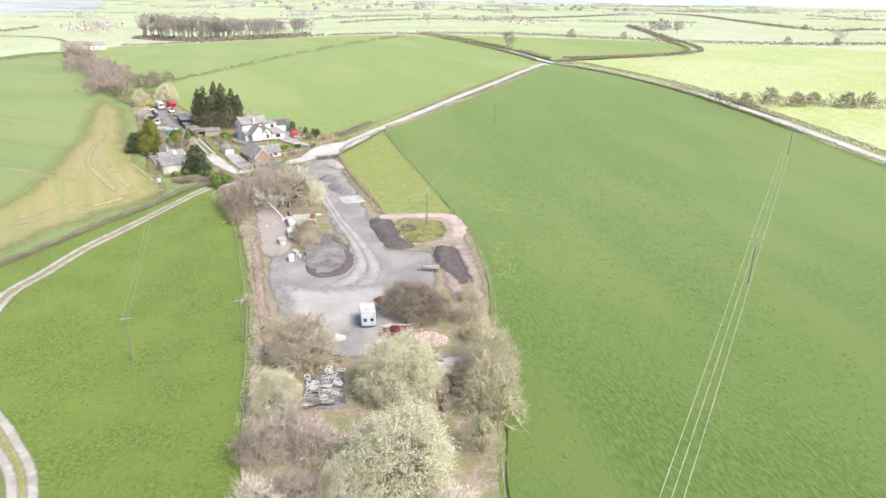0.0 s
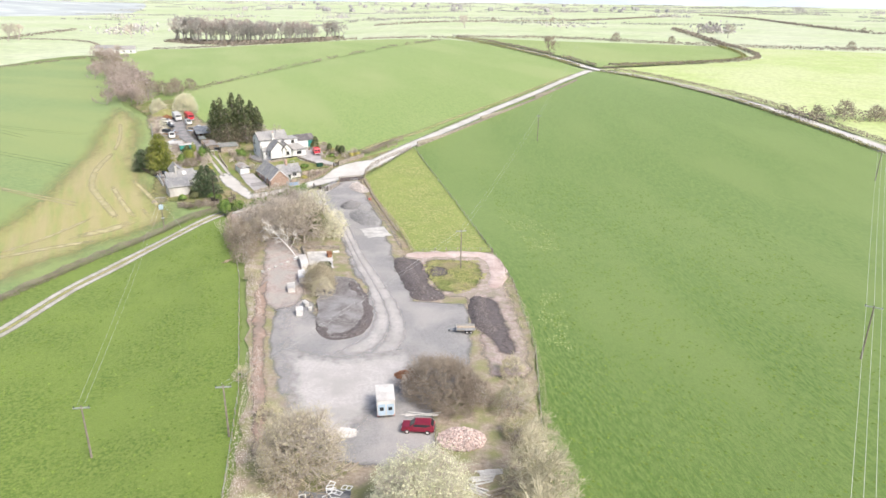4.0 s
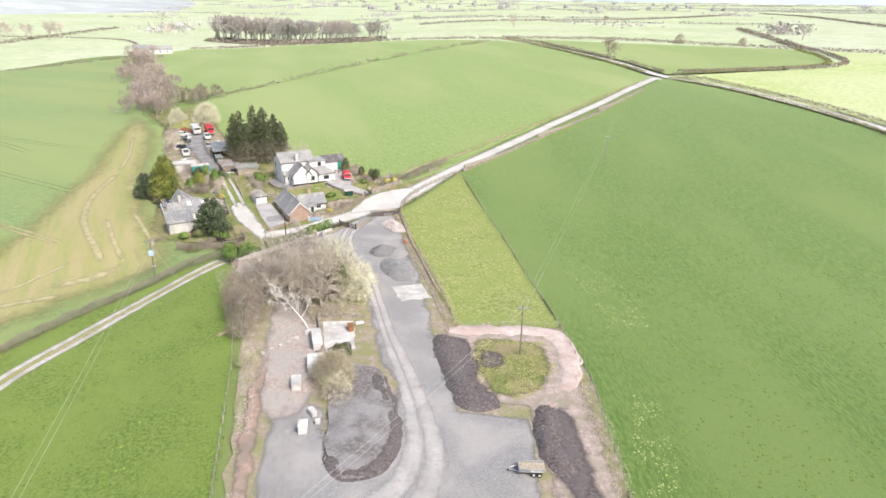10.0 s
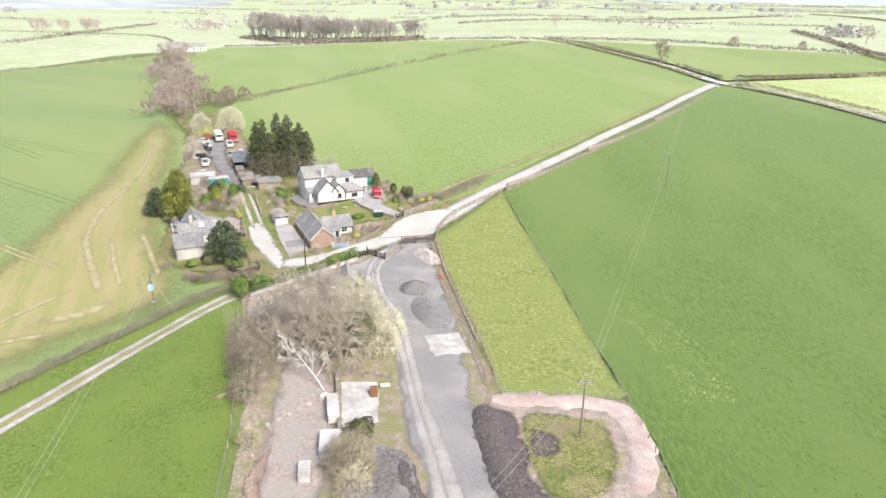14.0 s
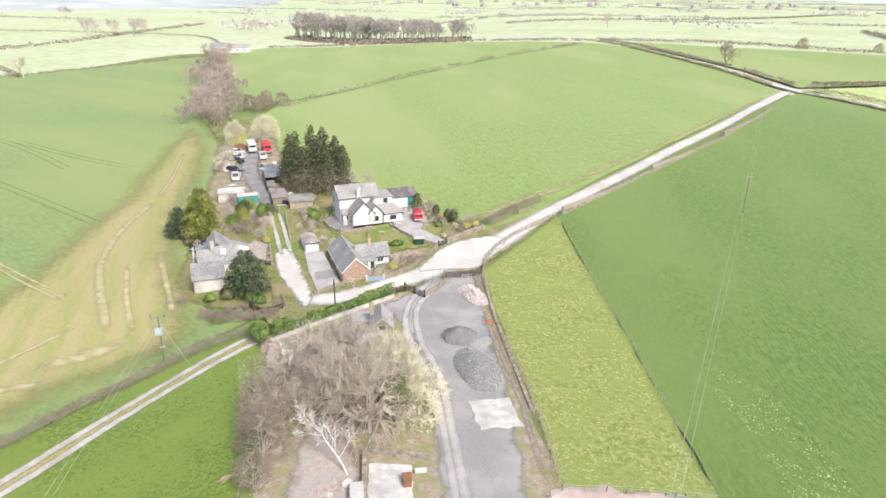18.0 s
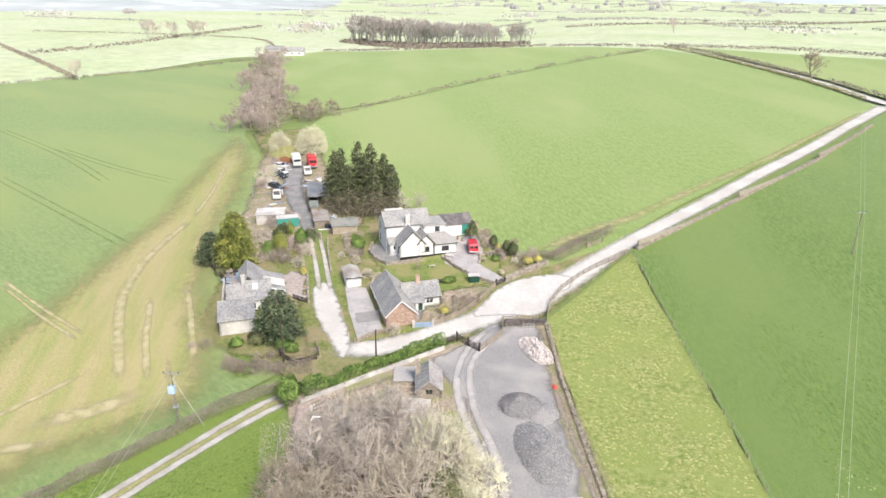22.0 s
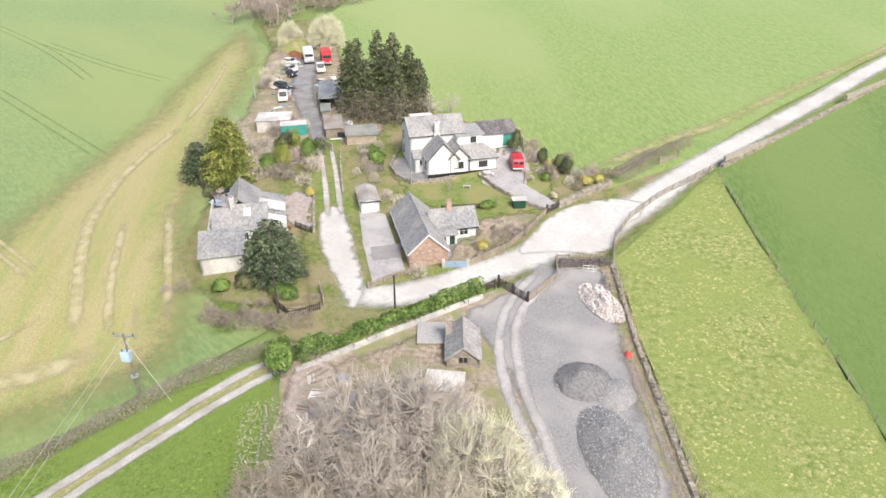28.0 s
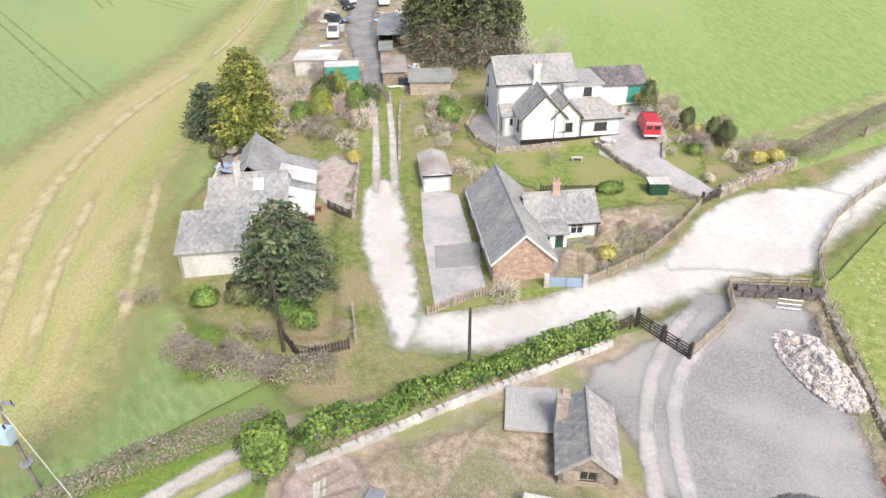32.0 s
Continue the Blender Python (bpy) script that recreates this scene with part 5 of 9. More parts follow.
# ---------- building kit ----------
def wall_mesh(length, height, openings=(), thick=0.3, gable=0.0, apex=None):
    """A wall along x from 0 to length, its outer face at y = 0, with openings (x0, x1, z0, z1) cut through and a gable on top."""
    xs = sorted({0.0, length, *[v for o in openings for v in o[:2]]})
    zs = sorted({-0.3, height, *[v for o in openings for v in o[2:]]})
    solid = {}
    for i in range(len(xs) - 1):
        for j in range(len(zs) - 1):
            cx, cz = (xs[i] + xs[i + 1]) / 2, (zs[j] + zs[j + 1]) / 2
            solid[i, j] = not any(o[0] < cx < o[1] and o[2] < cz < o[3] for o in openings)
    v, f = [], []

    def quad(*p):
        f.append(tuple(range(len(v), len(v) + len(p))))
        v.extend(p)

    for (i, j), s in solid.items():
        if not s:
            continue
        x0, x1, z0, z1 = xs[i], xs[i + 1], zs[j], zs[j + 1]
        quad((x0, 0, z0), (x1, 0, z0), (x1, 0, z1), (x0, 0, z1))
        quad((x1, thick, z0), (x0, thick, z0), (x0, thick, z1), (x1, thick, z1))
        if not solid.get((i - 1, j)):
            quad((x0, thick, z0), (x0, 0, z0), (x0, 0, z1), (x0, thick, z1))
        if not solid.get((i + 1, j)):
            quad((x1, 0, z0), (x1, thick, z0), (x1, thick, z1), (x1, 0, z1))
        if not solid.get((i, j + 1)) and not (gable and j == len(zs) - 2):
            quad((x0, 0, z1), (x1, 0, z1), (x1, thick, z1), (x0, thick, z1))
        if not solid.get((i, j - 1)):
            quad((x0, thick, z0), (x1, thick, z0), (x1, 0, z0), (x0, 0, z0))
    if gable:
        a = length / 2 if apex is None else apex
        quad((0, 0, height), (length, 0, height), (a, 0, height + gable))
        quad((length, thick, height), (0, thick, height), (a, thick, height + gable))
        quad((0, 0, height), (a, 0, height + gable), (a, thick, height + gable), (0, thick, height))
        quad((a, 0, height + gable), (length, 0, height), (length, thick, height), (a, thick, height + gable))
    return mesh("wall", v, f)


def placed(ob, x, y, z=0.0, turn=0.0):
    ob.matrix_basis = pose(x, y, z, 0, 0, turn)
    return ob


def window(parent, x, z, w, h, material=None, bars=1, depth=0.1, sill=True, cross=False, glass=None):
    """A window in a wall: frame, panes, mullions and sill, in the wall's own axes."""
    material = material or PVC
    e = new("window")
    e.parent = parent
    e.matrix_basis = pose(x, depth, z)
    b = 0.07
    bm = box(0, w, -0.03, 0.05, 0, b)
    box(0, w, -0.03, 0.05, h - b, h, bm)
    box(0, b, -0.03, 0.05, b, h - b, bm)
    box(w - b, w, -0.03, 0.05, b, h - b, bm)
    part("window_frame", bm, material, e)
    for k in range(bars):
        c = w * (k + 1) / (bars + 1)
        part("mullion", box(c - 0.03, c + 0.03, -0.02, 0.04, b, h - b), material, e)
    if cross:
        part("transom", box(b, w - b, -0.02, 0.04, h * 0.66, h * 0.66 + 0.05), material, e)
    part("pane", box(b, w - b, 0.01, 0.02, b, h - b), glass or GLASS, e)
    if sill:
        part("window_sill", box(-0.08, w + 0.08, -0.2, 0.0, -0.08, 0.0), material, e)
    return e


def door(parent, x, w, h, material, frame=None, depth=0.1, glazed=False, planks=0):
    e = new("door")
    e.parent = parent
    e.matrix_basis = pose(x, depth, 0)
    bm = box(0, 0.07, -0.03, 0.06, 0, h)
    box(w - 0.07, w, -0.03, 0.06, 0, h, bm)
    box(0.07, w - 0.07, -0.03, 0.06, h - 0.07, h, bm)
    part("door_frame", bm, frame or PVC, e)
    bm = box(0.07, w - 0.07, 0.0, 0.05, 0.02, h - 0.07)
    for k in range(4):
        i, j = k % 2, k // 2
        x0 = 0.14 + i * (w - 0.21) / 2
        box(x0, x0 + (w - 0.35) / 2, -0.015, 0.0, 0.2 + j * h * 0.45, 0.2 + j * h * 0.45 + h * 0.34, bm)
    leaf = part("door_leaf", bm, material, e)
    part("handle", box(w - 0.18, w - 0.13, -0.06, 0.0, h * 0.48, h * 0.52), STEEL, leaf, "small metal handle")
    if glazed:
        part("pane", box(0.2, w - 0.2, -0.02, -0.016, h * 0.62, h * 0.82), GLASS, leaf)
    return e


def slope(parent, p00, p10, p11, p01, material, name="roof_slope", row=0.3, col=0.32, thick=0.06, label=""):
    """A roof plane of real overlapping slates between its eave p00-p10 and its top p01-p11."""
    a, b, c, d = (Vector(p) for p in (p00, p10, p11, p01))
    up = ((d - a) + (c - b)).normalized()
    n = (b - a).cross(up).normalized()
    deck = mesh(name, [p - n * 0.0 for p in (a, b, c, d)] + [p - n * thick * 2 for p in (a, b, c, d)],
                [(0, 1, 2, 3), (7, 6, 5, 4), (0, 4, 5, 1), (1, 5, 6, 2), (2, 6, 7, 3), (3, 7, 4, 0)])
    ob = part(name, deck, material, parent, label)
    rows = max(2, int((d - a).length / row))
    rng, v, f = random.Random(int((a.x * 7 + a.y * 13 + b.x) * 10)), [], []
    for r in range(rows):
        t0, t1 = r / rows, min(1.0, (r + 1.0) / rows + 0.12 / rows)
        l0, r0, l1, r1 = a.lerp(d, t0), b.lerp(c, t0), a.lerp(d, t1), b.lerp(c, t1)
        m = max(1, int((r0 - l0).length / col))
        for k in range(m):
            s0, s1 = max(0, (k - 0.5 * (r % 2)) / m), min(1, (k + 1 - 0.5 * (r % 2)) / m)
            if r % 2 and k == m - 1:
                s1 = 1
            e = 0.03 + rng.uniform(0, 0.012)
            q = [l0.lerp(r0, s0 + 0.006) + n * e, l0.lerp(r0, s1 - 0.006) + n * e, l1.lerp(r1, s1 - 0.006) + n * 0.008, l1.lerp(r1, s0 + 0.006) + n * 0.008]
            i = len(v)
            v += q + [q[0] - n * 0.028, q[1] - n * 0.028]
            f += [(i, i + 1, i + 2, i + 3), (i + 4, i + 5, i + 1, i), (i + 4, i, i + 3), (i + 1, i + 5, i + 2)]
    sl = part("slating", mesh("slating", v, f), material, ob)
    tagged(sl, kind="stuff")
    return ob


def gable_roof(parent, x0, x1, y0, y1, eave, ridge, material, along="x", over=0.25, verge=0.15, barge=None, tiles=None, mat2=None):
    """A pitched roof over a block; along: the axis of its ridge. over: how far the eaves stand out."""
    if along == "x":
        ym, k = (y0 + y1) / 2, (ridge - eave) / ((y1 - y0) / 2)
        e0, e1, ze = y0 - over, y1 + over, eave - over * k
        xa, xb = x0 - verge, x1 + verge
        slope(parent, (xa, e0, ze + 0.1), (xb, e0, ze + 0.1), (xb, ym, ridge + 0.1), (xa, ym, ridge + 0.1), material)
        slope(parent, (xb, e1, ze + 0.1), (xa, e1, ze + 0.1), (xa, ym, ridge + 0.1), (xb, ym, ridge + 0.1), mat2 or material)
        part("ridge_tiles", rod((xa, ym, ridge + 0.12), (xb, ym, ridge + 0.12), 0.11, n=8), tiles or material, parent)
        ends = [((xa, e0, ze), (xa, ym, ridge), (xa, e1, ze)), ((xb, e0, ze), (xb, ym, ridge), (xb, e1, ze))]
    else:
        xm, k = (x0 + x1) / 2, (ridge - eave) / ((x1 - x0) / 2)
        e0, e1, ze = x0 - over, x1 + over, eave - over * k
        ya, yb = y0 - verge, y1 + verge
        slope(parent, (e0, yb, ze + 0.1), (e0, ya, ze + 0.1), (xm, ya, ridge + 0.1), (xm, yb, ridge + 0.1), material)
        slope(parent, (e1, ya, ze + 0.1), (e1, yb, ze + 0.1), (xm, yb, ridge + 0.1), (xm, ya, ridge + 0.1), mat2 or material)
        part("ridge_tiles", rod((xm, ya, ridge + 0.12), (xm, yb, ridge + 0.12), 0.11, n=8), tiles or material, parent)
        ends = [((e0, ya, ze), (xm, ya, ridge), (e1, ya, ze)), ((e0, yb, ze), (xm, yb, ridge), (e1, yb, ze))]
    if barge:
        for a, m, b in ends:
            for p, q in ((a, m), (b, m)):
                p, q = Vector(p), Vector(q)
                drop = Vector((0, 0, 0.2))
                o = Vector((0.03, 0, 0)) if along == "x" else Vector((0, 0.03, 0))
                me = mesh("bargeboard", [p - o, q - o, q - o - drop, p - o - drop, p + o, q + o, q + o - drop, p + o - drop],
                          [(0, 1, 2, 3), (7, 6, 5, 4), (0, 4, 5, 1), (3, 2, 6, 7), (0, 3, 7, 4), (1, 5, 6, 2)])
                part("bargeboard", me, barge, parent)


def gutter(parent, a, b, material=None):
    part("gutter", rod(a, b, 0.06, n=6), material or BLACKP, parent)


def pipe(parent, x, y, z):
    part("downpipe", rod((x, y, 0), (x, y, z), 0.045, n=6), BLACKP, parent)


def chimney(parent, x, y, z0, z1, w, d, material, pots=1, cap=None):
    bm = box(x - w / 2, x + w / 2, y - d / 2, y + d / 2, z0, z1 - 0.15)
    box(x - w / 2 - 0.06, x + w / 2 + 0.06, y - d / 2 - 0.06, y + d / 2 + 0.06, z1 - 0.15, z1, bm)
    c = part("chimney", bm, material, parent)
    for k in range(pots):
        o = (k - (pots - 1) / 2) * 0.35
        part("chimney_pot", rod((x + o, y, z1), (x + o, y, z1 + 0.4), 0.13, 0.1, 8), cap or BRICK, c, "clay chimney pot")
    return c


def block(parent, x0, x1, y0, y1, eave, material, front=(), back=(), left=(), right=(), gables="", rise_g=0.0):
    """Four walls of a block with their openings; gables: which of f b l r carry a gable. Returns the walls by letter."""
    out = {}
    for key, L, ops, (px, py), turn in (("f", x1 - x0, front, (x0, y0), 0), ("r", y1 - y0, right, (x1, y0), 90), ("b", x1 - x0, back, (x1, y1), 180), ("l", y1 - y0, left, (x0, y1), 270)):
        ob = part("wall", wall_mesh(L, eave, ops, 0.3, rise_g if key in gables else 0.0), material, parent)
        out[key] = placed(ob, px, py, 0, turn)
    return out


def bricks(parent, length, height, gable, material, bw=0.42, bh=0.2, name="brick"):
    """Courses of blocks proud of a gable wall, joined in one mesh."""
    v, f, rng = [], [], random.Random(3)
    z, row = 0.0, 0
    while z < height + gable - 0.15:
        lo, hi = (0.0, length) if z + bh < height else ((z + bh - height) / gable * length / 2, length - (z + bh - height) / gable * length / 2)
        x = lo - (bw / 2 if row % 2 else 0)
        while x < hi - 0.05:
            a, b = max(lo, x) + 0.012, min(hi, x + bw) - 0.012
            if b - a > 0.06:
                e, i = -0.012 - rng.uniform(0, 0.014), len(v)
                v += [(a, e, z + 0.012), (b, e, z + 0.012), (b, e, z + bh - 0.012), (a, e, z + bh - 0.012), (a, 0.01, z + 0.012), (b, 0.01, z + 0.012), (b, 0.01, z + bh - 0.012), (a, 0.01, z + bh - 0.012)]
                f += [(i, i + 1, i + 2, i + 3), (i + 4, i + 5, i + 1, i), (i + 3, i + 2, i + 6, i + 7), (i, i + 3, i + 7, i + 4), (i + 1, i + 5, i + 6, i + 2)]
            x += bw
        z += bh
        row += 1
    return tagged(part("stonework", mesh("stonework", v, f), material, parent), kind="stuff")


# ---------- white farmhouse ----------
def farmhouse():
    H = base("farmhouse", -61.6, 221.4, 34, 3.0, "white-rendered farmhouse with grey slate roofs and twin front gables", "house")
    # main two-storey block
    m = block(H, -1.84, 7.2, 4.3, 11.0, 5.3, RENDERW, left=((0.9, 1.8, 0.9, 2.2), (0.9, 1.8, 3.4, 4.7)), gables="lr", rise_g=1.9)
    for z, hh in ((0.9, 1.3), (3.4, 1.3)):
        window(m["l"], 0.9, z, 0.9, hh, DARKWOOD)
    gable_roof(H, -1.84, 7.2, 4.3, 11.0, 5.3, 7.2, SLATEP, "x", 0.3, 0.2, DARKWOOD)
    gutter(H, (-2.0, 4.0, 5.15), (7.3, 4.0, 5.15))
    # twin gables to the front
    a = block(H, 0, 5.0, 0, 4.6, 2.75, RENDERW, left=((2.6, 3.5, 0.8, 2.1),), gables="f", rise_g=2.6)
    window(a["l"], 2.6, 0.8, 0.9, 1.3, DARKWOOD)
    gable_roof(H, 0, 5.0, 0, 4.6, 2.75, 5.35, SLATE, "y", 0.25, 0.18, DARKWOOD)
    b = block(H, 3.75, 6.75, 0.03, 4.6, 2.75, RENDERW, front=((0.55, 2.1, 0.95, 1.95),), gables="f", rise_g=1.65)
    window(b["f"], 0.55, 0.95, 1.55, 1.0, DARKWOOD, 2)
    gable_roof(H, 3.45, 6.75, 0.03, 4.6, 2.75, 4.4, SLATE, "y", 0.22, 0.18, DARKWOOD)
    pipe(H, 3.72, -0.06, 3.6)
    pipe(H, 6.75, -0.06, 2.6)
    # lean-to wing and flat-roofed upper room
    c = block(H, 6.75, 11.45, 0.1, 3.4, 2.25, RENDERW, front=((1.6, 3.1, 0.85, 1.75),))
    window(c["f"], 1.6, 0.85, 1.5, 0.9, DARKWOOD, 2)
    slope(H, (6.6, -0.15, 2.25), (11.65, -0.15, 2.25), (9.9, 3.4, 3.55), (6.3, 3.4, 3.55), SLATEP)
    slope(H, (11.65, -0.15, 2.25), (11.65, 3.5, 2.25), (9.9, 3.45, 3.55), (9.9, 3.4, 3.55), SLATEP)
    gutter(H, (6.7, -0.2, 2.2), (11.6, -0.2, 2.2))
    d = block(H, 5.6, 10.0, 3.42, 8.5, 4.9, RENDERW, front=((2.3, 3.3, 3.75, 4.7),))
    window(d["f"], 2.3, 3.75, 1.0, 0.95, DARKWOOD)
    part("flat_roof", box(5.4, 10.25, 3.2, 8.7, 4.95, 5.15, bevel=0.03), SLATEP, H, "flat grey felted roof")
    # porch
    p = block(H, -1.5, 0.1, 2.6, 4.3, 2.1, RENDERW, front=((0.75, 1.25, 0.85, 1.8),), left=((0.4, 1.3, 0.0, 2.0),))
    window(p["f"], 0.75, 0.85, 0.5, 0.95, PVC, 0)
    door(p["l"], 0.4, 0.9, 2.0, DARKV)
    slope(H, (-1.7, 2.4, 2.1), (0.15, 2.4, 2.1), (0.15, 4.3, 3.0), (-1.7, 4.3, 3.0), SLATE)
    c = chimney(H, 2.5, 4.35, 3.5, 7.3, 0.75, 0.75, RENDERG, 1)
    part("chimney_base", box(2.05, 2.95, 3.9, 4.3, 3.0, 5.6), RENDERW, H)
    part("plinth", box(-0.04, 6.8, -0.05, 0.0, -0.3, 0.25), BLACKP, H, "black painted plinth")
    part("plinth", box(6.8, 11.5, 0.05, 0.1, -0.3, 0.25), BLACKP, H, "black painted plinth")
    # garage block behind, with the teal door
    G = base("garage_block", -52.5, 236.6, 34, 4.0, "low garage with dark tiled roof and teal door", "garage")
    g = block(G, -5.5, 1.2, 0, 5.5, 2.4, RENDERW, front=((4.4, 6.5, 0.0, 2.1),), gables="lr", rise_g=1.0)
    part("garage_door", box(-1.1, 1.0, 0.08, 0.14, 0, 2.1), TEAL, G, "teal up-and-over garage door")
    gable_roof(G, -5.5, 1.2, 0, 5.5, 2.4, 3.6, TILE, "x", 0.3, 0.15, PVC)
    bush(-50.9, 237.3, 0.9, 3.2, BUD, "pale green climber on the garage corner", n=900, leaf=0.09, seed=90)
    # flat-roofed outbuilding beyond the ridge
    S = base("outbuilding", -70.0, 236.6, 34, 4.0, "black and white flat-roofed outbuilding", "shed")
    s = block(S, 0, 3.6, 0, 3, 2.5, RENDERW, front=((0.1, 1.7, 0.0, 2.2),))
    part("door_leaf", box(0.1, 1.7, 0.1, 0.15, 0, 2.2), BLACKP, S, "black boarded doors")
    part("flat_roof", box(-0.2, 3.8, -0.2, 3.2, 2.5, 2.62), FIBRE, S)


farmhouse()


# ---------- brick lodge ----------
def lodge():
    L = base("lodge", -55.1, 197.4, 33, 1.0, "long brick-gabled lodge with slate roof and white bargeboards", "house")
    w = block(L, 0, 5.0, 0, 12.4, 2.3, BRICK, left=((2.0, 2.9, 0.9, 2.0), (7.0, 8.0, 0.9, 2.0)), gables="fb", rise_g=2.35)
    bricks(w["f"], 5.0, 2.3, 2.35, BRICK)
    window(w["l"], 2.0, 0.9, 0.9, 1.1, PVC)
    window(w["l"], 7.0, 0.9, 1.0, 1.1, PVC)
    gable_roof(L, 0, 5.0, 0, 12.4, 2.3, 4.65, SLATE, "y", 0.25, 0.3, PVC, mat2=SLATEP)
    gutter(L, (-0.28, -0.2, 2.05), (-0.28, 12.5, 2.05), PVC)
    a = block(L, 5.0, 10.5, 5.3, 9.9, 2.25, RENDERW, front=((3.0, 4.2, 0.95, 1.95),), right=((1.2, 2.2, 0.9, 1.9),), gables="r", rise_g=1.75)
    window(a["f"], 3.0, 0.95, 1.2, 1.0, PVC, 1, cross=True)
    window(a["r"], 1.2, 0.9, 1.0, 1.0, PVC)
    gable_roof(L, 4.2, 10.5, 5.3, 9.9, 2.25, 4.0, SLATE, "x", 0.25, 0.15, PVC)
    gutter(L, (5.0, 5.0, 2.1), (10.6, 5.0, 2.1))
    pipe(L, 10.4, 5.2, 2.1)
    part("plinth", box(5.05, 10.55, 5.24, 5.3, -0.3, 0.25), BRICK, L, "brick plinth")
    p = block(L, 5.05, 7.3, 3.9, 5.3, 2.05, RENDERW, front=((0.15, 0.8, 0.95, 1.75), (1.15, 2.05, 0.0, 1.95)))
    window(p["f"], 0.15, 0.95, 0.65, 0.8, PVC, 0)
    door(p["f"], 1.15, 0.9, 1.95, GREENP, glazed=True)
    slope(L, (4.9, 3.65, 2.05), (7.45, 3.65, 2.05), (7.45, 5.3, 2.65), (4.9, 5.3, 2.65), SLATE)
    chimney(L, 7.0, 7.6, 3.4, 5.1, 0.65, 0.65, BRICK, 2)
    G = base("garage", -67.0, 208.3, 33, 1.55, "small white single garage with grey sheet roof", "garage")
    g = block(G, 0, 2.75, 0, 5.2, 2.0, RENDERW, front=((0.25, 2.5, 0.0, 1.9),), gables="fb", rise_g=0.45)
    bm = box(0.25, 2.5, 0.08, 0.12, 0, 1.9)
    for k in range(4):
        box(0.3, 2.45, 0.06, 0.08, 0.06 + k * 0.46, 0.46 + k * 0.46, bm)
    part("garage_door", bm, PVC, G, "white panelled garage door")
    for s, (x0, x1) in enumerate(((-0.15, 1.375), (2.9, 1.375))):
        e = 2.0 if s == 0 else 2.0
        v = [(x0, -0.2, 1.98), (x1, -0.2, 2.5), (x1, 5.4, 2.5), (x0, 5.4, 1.98)]
        me = mesh("roof_sheet", v + [(x, y, z - 0.05) for x, y, z in v], [(0, 1, 2, 3), (7, 6, 5, 4), (0, 4, 5, 1), (1, 5, 6, 2), (2, 6, 7, 3), (3, 7, 4, 0)])
        part("roof_sheet", me, CORR, G)
    part("bargeboard", box(-0.1, 2.85, -0.24, -0.2, 1.85, 2.02), BLACKP, G)


lodge()


